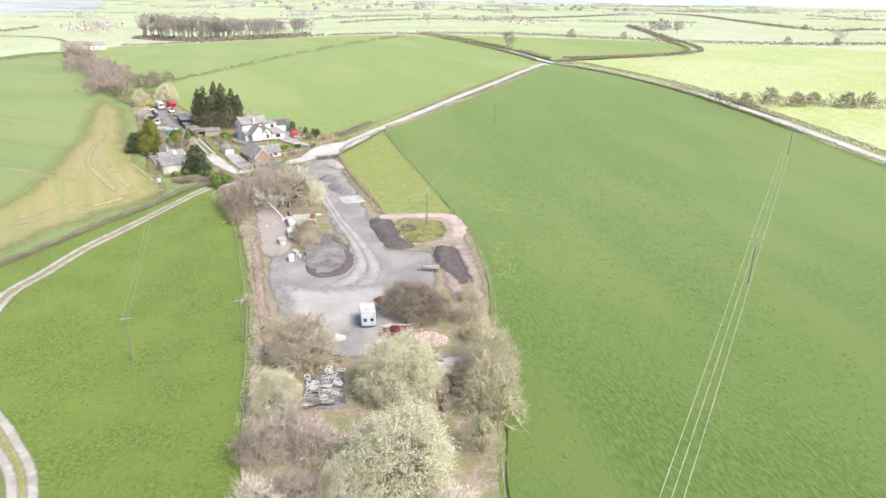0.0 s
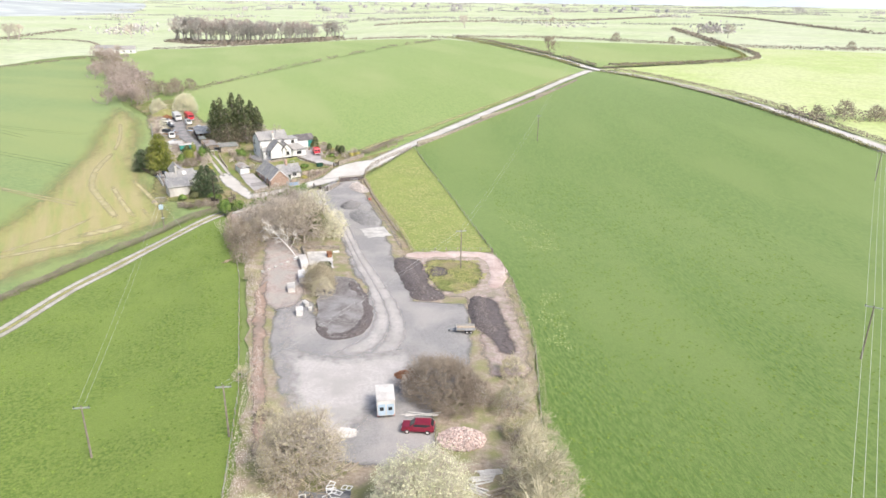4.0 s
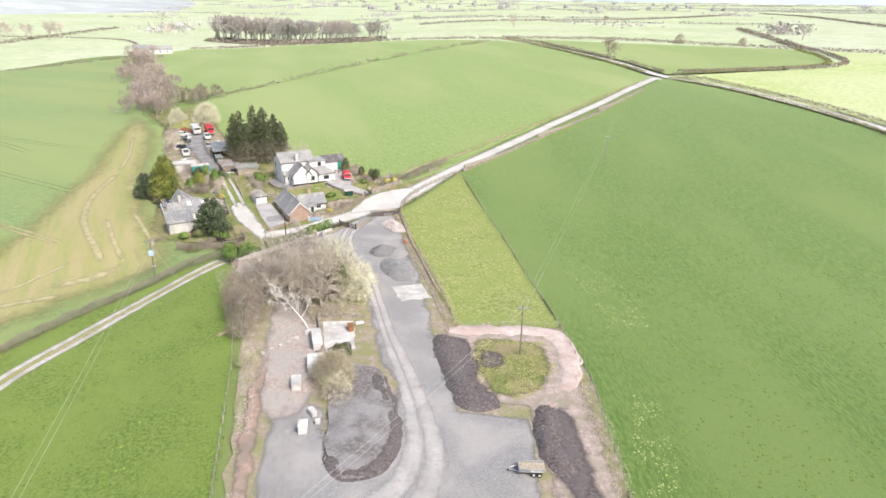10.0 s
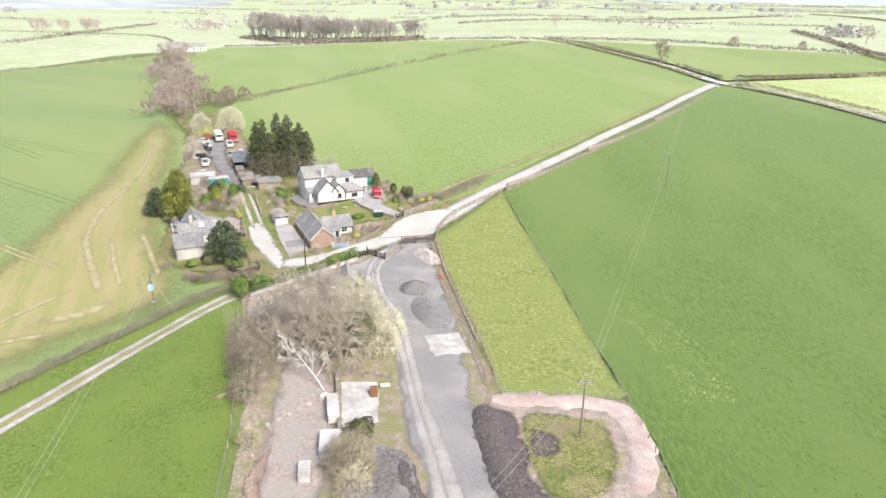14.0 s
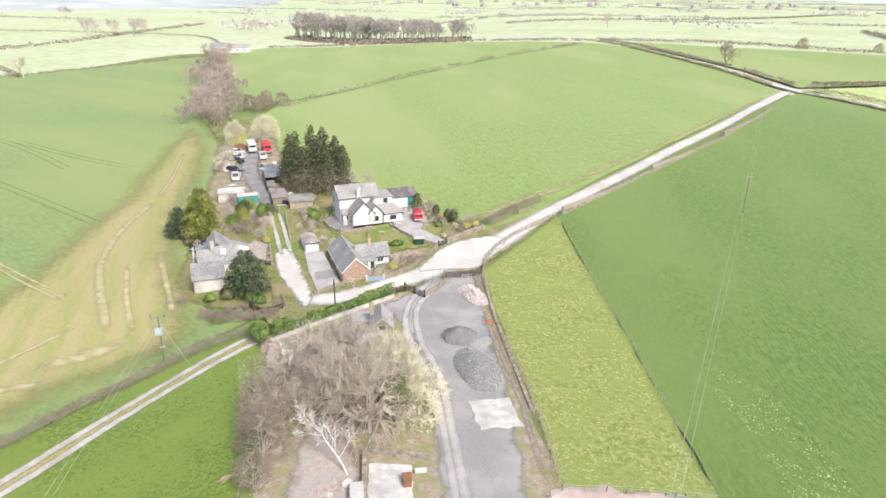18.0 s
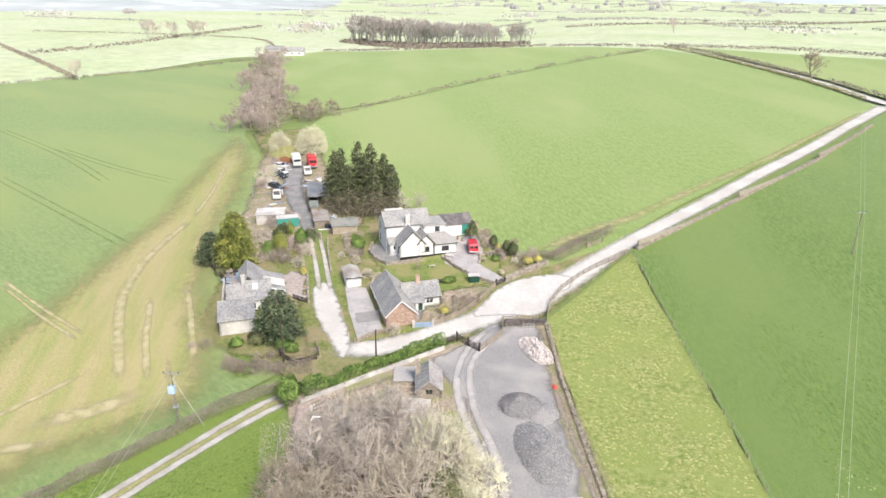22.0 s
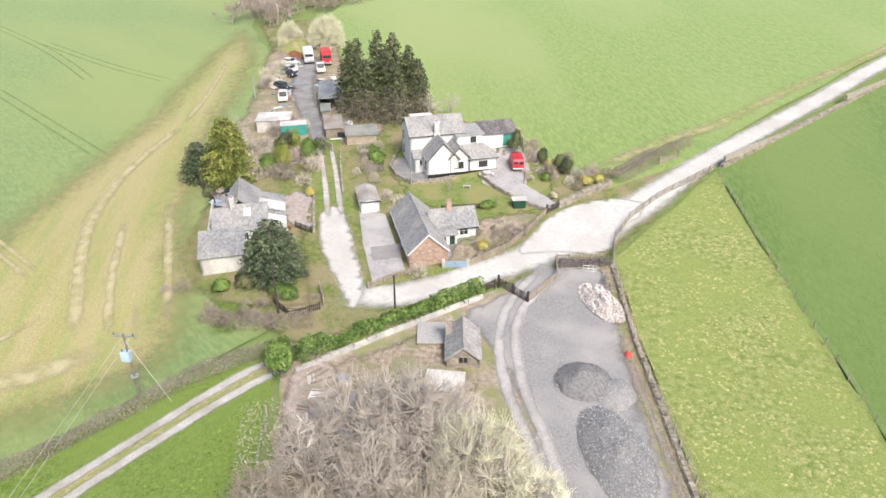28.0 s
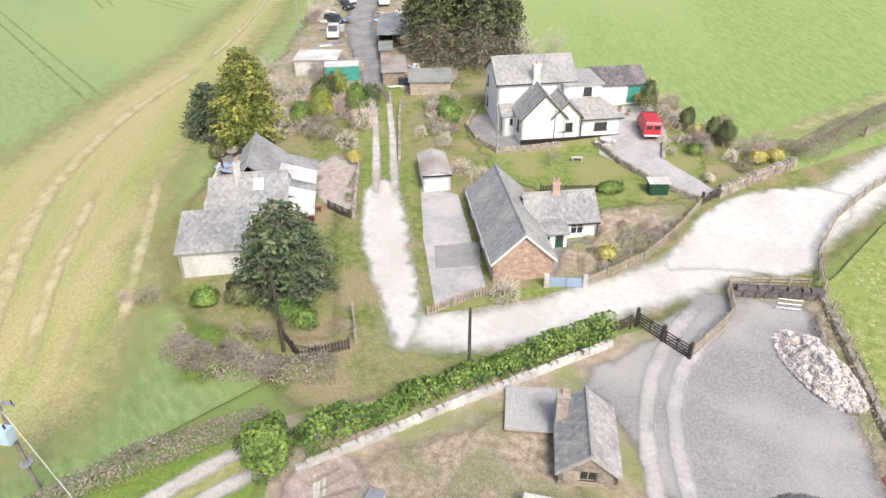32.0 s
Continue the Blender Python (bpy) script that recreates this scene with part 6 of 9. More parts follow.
# ---------- slate-roofed cottage ----------
PALESL = mat("bleached_slate", (0.26, 0.255, 0.26), (0.35, 0.345, 0.345), 2.0, 0.75, 0.1, c3=(0.4, 0.385, 0.38), big=0.2, island=0.1)
def cottage():
    C = base("cottage", -79.1, 187.4, 33, 0.3, "low slate-roofed cottage with a red timber porch", "house")
    # store in front
    b = block(C, 0, 5.4, 0, 4.6, 2.9, RENDERG, right=((0.4, 1.3, 0.0, 2.0),))
    slope(C, (-0.2, -0.25, 2.85), (5.6, -0.25, 2.85), (5.6, 4.8, 4.2), (-0.2, 4.8, 4.2), SLATE)
    part("wall", box(0, 5.4, 4.3, 4.6, 2.9, 4.05), RENDERG, C)
    # main room block with skylight
    m = block(C, 4.1, 8.5, 7.4, 13.2, 2.6, RENDERW, front=((0.9, 1.7, 0.9, 2.0), (2.6, 3.6, 0.9, 2.0)), gables="lr", rise_g=2.2)
    window(m["f"], 0.9, 0.9, 0.8, 1.1, PVC, 1)
    window(m["f"], 2.6, 0.9, 1.0, 1.1, PVC, 1)
    gable_roof(C, 4.1, 8.5, 7.4, 13.2, 2.6, 4.8, SLATE, "x", 0.3, 0.1)
    k = part("skylight_frame", box(-0.45, 0.45, -0.6, 0.6, 0, 0.1), PVC, C)
    k.matrix_basis = pose(5.9, 9.3, 4.16, 37, 0, 0)
    part("skylight_pane", box(-0.36, 0.36, -0.5, 0.5, 0.1, 0.115), FIBRE, k, "bright skylight pane")
    chimney(C, 4.0, 10.3, 3.6, 6.0, 0.6, 0.6, RENDERG, 1)
    # lower wing
    l = block(C, 1.3, 4.1, 7.0, 12.6, 2.3, RENDERW, front=((0.5, 1.1, 0.8, 1.7),))
    window(l["f"], 0.5, 0.8, 0.6, 0.9, PVC, 0)
    slope(C, (1.1, 6.7, 2.25), (4.1, 6.7, 2.25), (4.1, 11.0, 4.3), (1.1, 11.0, 4.3), SLATEP)
    slope(C, (4.1, 13.0, 3.2), (1.1, 13.0, 3.2), (1.1, 11.0, 4.3), (4.1, 11.0, 4.3), SLATEP)
    part("wall", box(1.3, 4.1, 12.3, 12.6, 2.3, 3.3), RENDERW, C)
    # rear wing with an off-centre ridge
    part("wall", box(3.4, 7.5, 18.6, 18.9, -0.3, 3.0), RENDERG, C)
    part("wall", box(3.4, 3.7, 13.2, 18.6, -0.3, 3.4), RENDERG, C)
    part("wall", box(7.2, 7.5, 13.2, 18.6, -0.3, 2.9), RENDERG, C)
    part("gable", mesh("gable", [(3.4, 18.9, 3.0), (7.5, 18.9, 3.0), (4.8, 18.9, 5.2), (3.4, 18.6, 3.0), (7.5, 18.6, 3.0), (4.8, 18.6, 5.2)], [(0, 2, 1), (3, 4, 5), (0, 3, 5, 2), (2, 5, 4, 1), (0, 1, 4, 3)]), RENDERG, C)
    slope(C, (3.2, 19.1, 3.5), (3.2, 11.2, 3.5), (4.8, 11.2, 5.3), (4.8, 19.1, 5.3), SLATE)
    slope(C, (7.7, 11.2, 3.0), (7.7, 19.1, 3.0), (4.8, 19.1, 5.3), (4.8, 11.2, 5.3), PALESL)
    part("ridge_tiles", rod((4.8, 11.2, 5.34), (4.8, 19.1, 5.34), 0.1, n=8), SLATEP, C)
    # side lean-tos, one behind the other
    block(C, 8.5, 10.7, 9.4, 18.2, 2.0, RENDERG)
    for y0, y1, z0, z1, m in ((15.6, 18.4, 2.15, 3.2, PALESL), (12.6, 15.5, 2.25, 3.4, FIBRE), (11.0, 12.5, 2.1, 3.2, SLATE), (9.2, 10.9, 2.2, 3.3, FIBRE)):
        slope(C, (10.95, y0, z0), (10.95, y1, z0), (7.4, y1, z1), (7.4, y0, z1), m)
    # red porch
    p = block(C, 8.55, 10.7, 7.0, 9.4, 2.0, MAROON, front=((0.15, 0.7, 0.9, 1.7), (0.95, 1.85, 0.0, 1.9)), right=((0.5, 1.6, 0.9, 1.7),))
    window(p["r"], 0.5, 0.9, 1.1, 0.8, MAROON, 1)
    window(p["f"], 0.15, 0.9, 0.55, 0.8, MAROON, 0)
    door(p["f"], 0.95, 0.9, 1.9, MAROON, MAROON, glazed=True)
    slope(C, (8.4, 6.7, 2.0), (10.95, 6.7, 2.0), (10.95, 9.4, 2.5), (8.4, 9.4, 2.5), FIBRE)


cottage()


# ---------- tool house, sheds and shelters ----------
DUSTSL = mat("dusty_pink_grey_slate", (0.38, 0.36, 0.35), (0.48, 0.455, 0.44), 2.0, 0.8, 0.1, c3=(0.34, 0.31, 0.3), big=0.3, island=0.2)


def toolhouse():
    T = base("tool_house", -44.3, 180.9, 19, 0.1, "small stone tool house with slate roof and chimney", "shed")
    w = block(T, 0, 3.4, 0, 5.2, 1.7, STONE, front=((1.2, 2.2, 0.9, 1.8),), gables="fb", rise_g=1.4)
    bricks(w["f"], 3.4, 0.85, 0.01, STONE)
    window(w["f"], 1.2, 0.9, 1.0, 0.9, WOOD, 1)
    gable_roof(T, 0, 3.4, 0, 5.2, 1.7, 3.1, SLATE, "y", 0.2, 0.15, DUSTSL, mat2=DUSTSL)
    chimney(T, 0.2, 3.9, 0.0, 3.9, 0.7, 0.7, STONE, 1)
    A = base("lean_to_slab", -48.4, 183.4, 20, 0.1, "low grey slab roof of a sunken store", "shed")
    part("wall", box(0, 3.6, 0, 3.6, -0.1, 0.7), STONE, A)
    part("roof_slab", box(-0.15, 3.75, -0.15, 3.75, 0.7, 0.85, bevel=0.02), SLATEP, A)


toolhouse()


def corrugated(parent, x0, x1, y0, y1, z0, z1, material, name="roof_sheet", pitch=0.15, depth=0.03, along="y", label=""):
    """A ribbed sheet from its low edge y0, z0 to its high edge y1, z1."""
    n = max(4, int((x1 - x0) / pitch) * 2)
    v = []
    for i in range(n + 1):
        x, e = x0 + (x1 - x0) * i / n, depth * (1 if i % 2 else -1)
        v += [(x, y0, z0 + e), (x, y1, z1 + e), (x, y0, z0 + e - 0.03), (x, y1, z1 + e - 0.03)]
    f = []
    for i in range(n):
        a, b = 4 * i, 4 * i + 4
        f += [(a, b, b + 1, a + 1), (a + 3, b + 3, b + 2, a + 2), (a, a + 2, b + 2, b), (a + 1, b + 1, b + 3, a + 3)]
    return part(name, mesh(name, v, f), material, parent, label)


def shed(name, x, y, turn, w, d, h0, h1, wallm, roofm, label, z=None, openfront=False, over=0.25):
    S = base(name, x, y, turn, z, label, "shed")
    if openfront:
        for px in (0.1, w / 2, w - 0.1):
            part("post", box(px - 0.08, px + 0.08, 0.1, 0.26, -0.2, h0), DARKWOOD, S)
    else:
        part("wall", placed_box(0, w, 0, 0.1, -0.2, h0), wallm, S)
    part("wall", placed_box(0, 0.1, 0.1, d - 0.1, -0.2, min(h0, h1)), wallm, S)
    part("wall", placed_box(w - 0.1, w, 0.1, d - 0.1, -0.2, min(h0, h1)), wallm, S)
    part("wall", placed_box(0, w, d - 0.1, d, -0.2, h1), wallm, S)
    corrugated(S, -over, w + over, -over, d + over, h0 + 0.04, h1 + 0.1, roofm)
    return S


def placed_box(x0, x1, y0, y1, z0, z1):
    bm = box(x0, x1, y0, y1, z0, z1)
    n = max(1, int(max(x1 - x0, y1 - y0) / 0.2))
    for k in range(n):  # raised cover strips
        if x1 - x0 > y1 - y0:
            c = x0 + (x1 - x0) * (k + 0.5) / n
            box(c - 0.02, c + 0.02, y0 - 0.015, y0, z0, z1, bm)
        else:
            c = y0 + (y1 - y0) * (k + 0.5) / n
            box(x0 - 0.015, x0, c - 0.02, c + 0.02, z0, z1, bm)
    return bm


SHEETB = mat("blue_grey_sheet", (0.2, 0.215, 0.235), (0.27, 0.285, 0.3), 0.8, 0.6, 0.1, c3=(0.34, 0.34, 0.34), big=0.4)
shed("white_roofed_shed", -98.4, 230.2, 26, 5.8, 5.6, 2.3, 2.0, RENDERG, FIBRE, "old grey shed under a white fibre-cement roof")
shed("green_container", -92.8, 229.4, 33, 4.6, 2.4, 2.2, 2.2, TEAL, FIBRE, "green ribbed metal store with a pale roof", over=0.05)
shed("pole_barn", -92.6, 243.6, 28, 4.4, 9.5, 2.2, 3.0, DARKWOOD, SHEETB, "open-fronted barn with a blue-grey sheet roof", openfront=True)
shed("low_shed", -85.0, 231.6, 30, 3.0, 6.5, 1.7, 2.0, WOOD, CORR, "low patched shed with a rusty sheet roof")
shed("timber_shed", -79.8, 229.6, 27, 5.2, 3.6, 1.8, 2.3, WOOD, FELT, "long timber shed with a felted roof")
shed("small_shed", -89.8, 239.2, 30, 1.6, 4.2, 1.6, 1.7, WOOD, FELT, "narrow timber lean-to beside the barn")
shed("tin_hut", -53.4, 169.2, 29, 5.0, 2.4, 0.7, 0.9, WOOD, CORR, "low pigeon hut with a pale corrugated roof")
shed("hen_hut", -44.8, 176.2, 12, 3.4, 2.2, 1.1, 1.4, WOOD, FIBRE, "little hut with a white sheet roof among the trees")
# ---------- fences, walls and gates ----------
def along_line(pts, step):
    """Places at even steps along a broken line, with the way it runs."""
    out, left = [], 0.0
    for (x0, y0), (x1, y1) in zip(pts, pts[1:]):
        L = math.hypot(x1 - x0, y1 - y0)
        d = left
        while d < L:
            out.append((x0 + (x1 - x0) * d / L, y0 + (y1 - y0) * d / L, math.degrees(math.atan2(y1 - y0, x1 - x0))))
            d += step
        left = d - L
    return out


def fence(name, pts, label, step=2.6, height=1.1, wires=3, rails=0, post=0.07, material=None, wire=None, category="fence"):
    """Posts along a line with wires or rails between them."""
    e = base(name, *pts[0], 0, 0.0, label, category)
    e.matrix_basis = pose(0, 0, 0)
    rng = random.Random(len(pts) + int(abs(pts[0][0]) * 10))
    me = from_bm("post", box(-post, post, -post, post, -0.4, height, bevel=0.015))
    places = along_line(pts, step)
    for x, y, a in places:
        o = obj("post", me, e, material or WOOD)
        o.matrix_basis = pose(x, y, rise(x, y), rng.uniform(-4, 4), rng.uniform(-4, 4), a)
    for k in range(wires):
        z = height * (0.92 - 0.3 * k)
        segs = [(a[0], a[1], rise(a[0], a[1]) + z, b[0], b[1], rise(b[0], b[1]) + z, 0.012, 0.012) for a, b in zip(places, places[1:])]
        part("wire", tubes("wire", segs, 3), wire or STEEL, e)
    if rails:
        for a, b in zip(places, places[1:]):
            for k in range(rails):
                z = height * (0.88 - 0.72 * k / max(1, rails - 1))
                d = Vector((b[0] - a[0], b[1] - a[1], rise(b[0], b[1]) - rise(a[0], a[1])))
                m = Matrix.Translation((a[0], a[1], rise(a[0], a[1]) + z)) @ d.to_track_quat("X", "Z").to_matrix().to_4x4()
                o = part("rail", box(0, d.length, -0.03, 0.03, -0.06, 0.06), material or WOOD, e)
                o.matrix_basis = m
    return e


def pickets(name, pts, label, material, height=1.0):
    e = base(name, *pts[0], 0, 0.0, label, "fence")
    e.matrix_basis = pose(0, 0, 0)
    v = [(-0.07, -0.015, 0), (0.07, -0.015, 0), (0.07, 0.015, 0), (-0.07, 0.015, 0)]
    w = [(x, y, height - 0.1) for x, y, z in v] + [(0, -0.015, height), (0, 0.015, height)]
    me = mesh("picket", v + w, [(0, 1, 5, 8, 4), (2, 3, 7, 9, 6), (1, 2, 6, 5), (3, 0, 4, 7), (4, 8, 9, 7), (8, 5, 6, 9), (3, 2, 1, 0)])
    for x, y, a in along_line(pts, 0.24):
        obj("picket", me, e, material).matrix_basis = pose(x, y, rise(x, y) + 0.05, 0, 0, a)
    big = from_bm("post", box(-0.07, 0.07, -0.07, 0.07, -0.4, height + 0.1))
    ps = along_line(pts, 2.4)
    for x, y, a in ps:
        obj("post", big, e, material).matrix_basis = pose(x, y, rise(x, y), 0, 0, a)
    for a, b in zip(ps, ps[1:]):
        for z in (0.3, 0.8):
            part("rail", tubes("rail", [(a[0], a[1], rise(a[0], a[1]) + z, b[0], b[1], rise(b[0], b[1]) + z, 0.05, 0.05)], 4), material, e)
    return e


def stone_wall(name, pts, height, thick, label, material=None, step=0.55, seed=1, cap=True, lift=0.0):
    """A rubble wall: a solid core with uneven stones on top and down both faces."""
    e = base(name, *pts[0], 0, 0.0, label, "wall", kind="structure")
    e.matrix_basis = pose(0, 0, 0)
    rng = random.Random(seed)
    core = bmesh.new()
    for (x0, y0), (x1, y1) in zip(pts, pts[1:]):
        L = math.hypot(x1 - x0, y1 - y0)
        g = bmesh.ops.create_cube(core, size=1.0)
        m = pose((x0 + x1) / 2, (y0 + y1) / 2, rise((x0 + x1) / 2, (y0 + y1) / 2) + lift + height / 2 - 0.2, 0, 0, math.degrees(math.atan2(y1 - y0, x1 - x0))) @ Matrix.Diagonal((L, thick * 0.8, height + 0.3, 1))
        bmesh.ops.transform(core, matrix=m, verts=g["verts"])
    part("core", core, material or STONE, e)
    v, f = [], []
    for x, y, a in along_line(pts, step):
        z0 = rise(x, y) + lift
        ca, sa = math.cos(radians(a)), math.sin(radians(a))
        rows = max(1, int(height / 0.28))
        for r in range(rows + (1 if cap else 0)):
            for side in (-1, 1):
                if r == rows and side < 0:
                    continue
                L, T, Hh = step * rng.uniform(0.4, 0.55), thick * (0.25 if r < rows else 0.55), 0.15
                cy = side * thick * 0.38 if r < rows else 0
                cz = 0.14 + r * 0.28 if r < rows else height + 0.03
                ox = rng.uniform(-0.1, 0.1)
                i = len(v)
                for dx, dy, dz in ((-L, -T, -Hh), (L, -T, -Hh), (L, T, -Hh), (-L, T, -Hh), (-L * 0.85, -T * 0.8, Hh), (L * 0.9, -T * 0.85, Hh), (L * 0.8, T * 0.9, Hh), (-L * 0.9, T * 0.8, Hh)):
                    px, py = ox + dx + rng.uniform(-0.03, 0.03), cy + dy + rng.uniform(-0.03, 0.03)
                    v.append((x + px * ca - py * sa, y + px * sa + py * ca, z0 + cz + dz * rng.uniform(0.8, 1.1)))
                f += [(i + 3, i + 2, i + 1, i), (i + 4, i + 5, i + 6, i + 7), (i, i + 1, i + 5, i + 4), (i + 1, i + 2, i + 6, i + 5), (i + 2, i + 3, i + 7, i + 6), (i + 3, i, i + 4, i + 7)]
    tagged(part("stonework", mesh("stonework", v, f), material or STONE, e), kind="stuff")
    return e


def barred_gate(name, a, b, label, material=None, height=1.2, bars=5):
    """A field gate hung between two posts."""
    (x0, y0), (x1, y1) = a, b
    L = math.hypot(x1 - x0, y1 - y0)
    e = base(name, x0, y0, math.degrees(math.atan2(y1 - y0, x1 - x0)), None, label, "gate")
    m = material or WOOD
    for x in (0, L):
        part("post", box(x - 0.11, x + 0.11, -0.11, 0.11, -0.4, height + 0.35, bevel=0.02), m, e)
    for k in range(bars):
        z = 0.15 + (height - 0.2) * k / (bars - 1)
        part("bar", box(0.14, L - 0.14, -0.025, 0.025, z - 0.045, z + 0.045), m, e)
    for x in (0.18, L / 2, L - 0.18):
        part("stile", box(x - 0.05, x + 0.05, 0.026, 0.06, 0.08, height), m, e)
    part("brace", rod((0.2, 0.045, 0.15), (L / 2, 0.045, height - 0.08), 0.04, n=4), m, e)
    part("brace", rod((L - 0.2, 0.045, 0.15), (L / 2, 0.045, height - 0.08), 0.04, n=4), m, e)
    return e


fence("paddock_fence", [(4.0, 154.0), (-4.2, 186.5), (-19.0, 236.8)], "thin post and wire fence between paddock and field", 2.8, 1.05, 3, post=0.05)
fence("paddock_post_fence", [(-12.8, 152.0), (-18.6, 171), (-26.9, 192.0), (-30.8, 206.6)], "old post and wire fence along the paddock bank", 1.9, 1.15, 2)
fence("paddock_end_fence", [(-12.8, 152.0), (-5, 153.6), (4.0, 154.2)], "wire fence at the end of the paddock", 2.4, 1.1, 3)
fence("paddock_rail_fence", [(-30.8, 206.8), (-31.4, 212), (-30.0, 218.5), (-26.8, 225.5), (-19.5, 237)], "weathered rail fence curving round the paddock", 1.9, 1.15, 0, 3)
fence("pasture_fence", [(-22.7, 57.8), (-32.2, 98.0), (-39.2, 120), (-44.7, 137.3), (-52, 156), (-58.4, 169.5)], "post and wire fence along the pasture", 2.6, 1.1, 3, post=0.06)
fence("field_fence", [(6.5, 50), (7.6, 75.7), (8.3, 90), (9.4, 112), (7.4, 138), (4.0, 154)], "post and wire fence beside the big field", 2.6, 1.1, 3, post=0.06)
fence("yard_rail_fence", [(-39.0, 195.0), (-36.8, 200.6), (-37.7, 204.3)], "pale rail fence beside the yard gate", 1.6, 1.2, 0, 4)
fence("road_rail_fence", [(-37.6, 204.4), (-34.0, 205.8), (-30.8, 207.0)], "brown rail fence above the sunken dock", 1.5, 1.2, 0, 4)
fence("gate_side_fence", [(-45.2, 194.6), (-43.4, 197.0)], "short rail fence beside the gate", 1.3, 1.1, 0, 4, material=DARKWOOD)
barred_gate("yard_gate", (-43.3, 197.1), (-41.2, 195.9), "dark timber five-bar yard gate, closed", DARKWOOD)
barred_gate("yard_gate", (-41.15, 195.85), (-39.1, 194.8), "dark timber five-bar yard gate, closed", DARKWOOD)
barred_gate("scrapyard_gate", (-84.9, 229.4), (-80.9, 226.2), "old timber gate across the yard lane", WOOD)
barred_gate("house_gate", (-41.5, 216.3), (-40.3, 218.4), "dark timber gate of the farmhouse drive", DARKWOOD, 1.1)
barred_gate("field_gate", (-27.6, 236.6), (-25.0, 240.0), "wooden field gate beside the lane", WOOD, 1.1)
barred_gate("cottage_gate", (-63.4, 189.2), (-61.5, 186.6), "leaning timber gate of the cottage garden", WOOD, 1.1)
pickets("picket_fence", [(-58.0, 191.4), (-55.6, 195.0), (-53.6, 196.6)], "brown picket fence at the lodge corner", WOOD)
pickets("picket_fence", [(-48.1, 199.9), (-46.4, 202.4), (-44.4, 205.6), (-42.8, 210.5), (-41.5, 216.0)], "weathered picket fence along the lane", WOOD)
pickets("picket_fence", [(-67.2, 185.0), (-64.0, 183.2), (-61.6, 185.8)], "brown picket fence of the cottage garden", DARKWOOD)
pickets("garden_fence", [(-56.2, 212.6), (-50.6, 215.0)], "dark picket fence behind the lodge", DARKWOOD, 0.9)
stone_wall("house_wall", [(-40.2, 218.4), (-37.4, 222.6), (-34.0, 227.4)], 1.0, 0.5, "rubble stone garden wall beside the lane", seed=2)
stone_wall("terrace_wall", [(-69.7, 227.0), (-69.0, 223.5), (-66.6, 220.7), (-63.4, 219.0), (-60.6, 220.4), (-57.4, 222.9)], 0.5, 0.35, "low curved stone wall round the terrace", seed=3)
stone_wall("drive_wall", [(-54.0, 224.6), (-50.4, 221.2), (-45.8, 218.2), (-42.0, 216.8)], 0.5, 0.35, "low stone edging wall of the drive", seed=4)
stone_wall("rockery_edge", [(-46.6, 224.2), (-47.2, 227.0), (-46.0, 229.4)], 0.3, 0.35, "curved stone kerb of the border", seed=14)
stone_wall("lane_wall", [(-76.6, 211.8), (-73.6, 206.2), (-70.9, 201.4)], 0.5, 0.3, "low mossy wall along the cottage terrace", seed=5)
stone_wall("garden_wall", [(-72.4, 213.2), (-77.6, 222.6), (-79.8, 227.2)], 0.5, 0.3, "low mossy wall along the drive", seed=6)
stone_wall("dock_wall", [(-17.6, 166.5), (-26.4, 191.5), (-30.9, 206.0)], 0.3, 0.5, "crumbling stone retaining wall of the old dock", seed=7)
stone_wall("dock_end_wall", [(-31.2, 205.6), (-37.0, 203.7)], 0.8, 0.5, "dark stone end wall of the sunken dock", EARTH, seed=8)
stone_wall("platform_wall", [(-35.9, 152.6), (-31.4, 139.2)], 0.8, 0.5, "old brown platform wall", seed=9)
stone_wall("kerb_wall", [(-58.4, 175.4), (-52.5, 183.6), (-44.4, 194.0)], 0.45, 0.3, "pale coping along the lane embankment", CONC, seed=10)
stone_wall("ruin_wall", [(-36.4, 153.4), (-28.6, 154.0)], 0.6, 0.4, "broken stone wall end", seed=11)
stone_wall("lane_bank", [(-18.0, 238.6), (3.0, 271.5), (26.0, 309.0), (50.0, 356.0)], 0.55, 0.6, "tumbled stone bank along the lane", STONE, 0.7, seed=12)

fence("cottage_yard_fence", [(-89.1, 204.2), (-97.4, 210.4), (-93.5, 211.4), (-89.8, 211.6), (-86.5, 210)], "brown board fence round the cottage yard", 1.2, 1.3, 0, 5, material=DARKWOOD)
fence("porch_fence", [(-74.2, 202.0), (-72.4, 201.5), (-70.8, 201.2)], "dark lattice fence beside the red porch", 1.0, 1.0, 0, 4, material=DARKWOOD)
stone_wall("yard_wall", [(-84.8, 196.8), (-85.4, 197.8), (-89.2, 203.8)], 0.9, 0.25, "cream rendered wall of the cottage yard", CONC, seed=15)


def garden_gates():
    e = base("blue_gates", -50.8, 198.7, 23, None, "pair of faded blue gates between stone piers", "gate")
    for x in (-0.15, 2.95):
        part("pier", box(x - 0.2, x + 0.2, -0.2, 0.2, -0.2, 1.3, bevel=0.03), CONC, e, "pale stone pier")
    for x in (0.1, 1.45):
        bm = box(x, x + 1.3, -0.03, 0.03, 0.1, 1.0)
        for k in range(8):
            box(x + 0.04 + k * 0.155, x + 0.14 + k * 0.155, -0.05, -0.03, 0.12, 0.98, bm)
        part("gate_leaf", bm, BLUEP, e)


garden_gates()


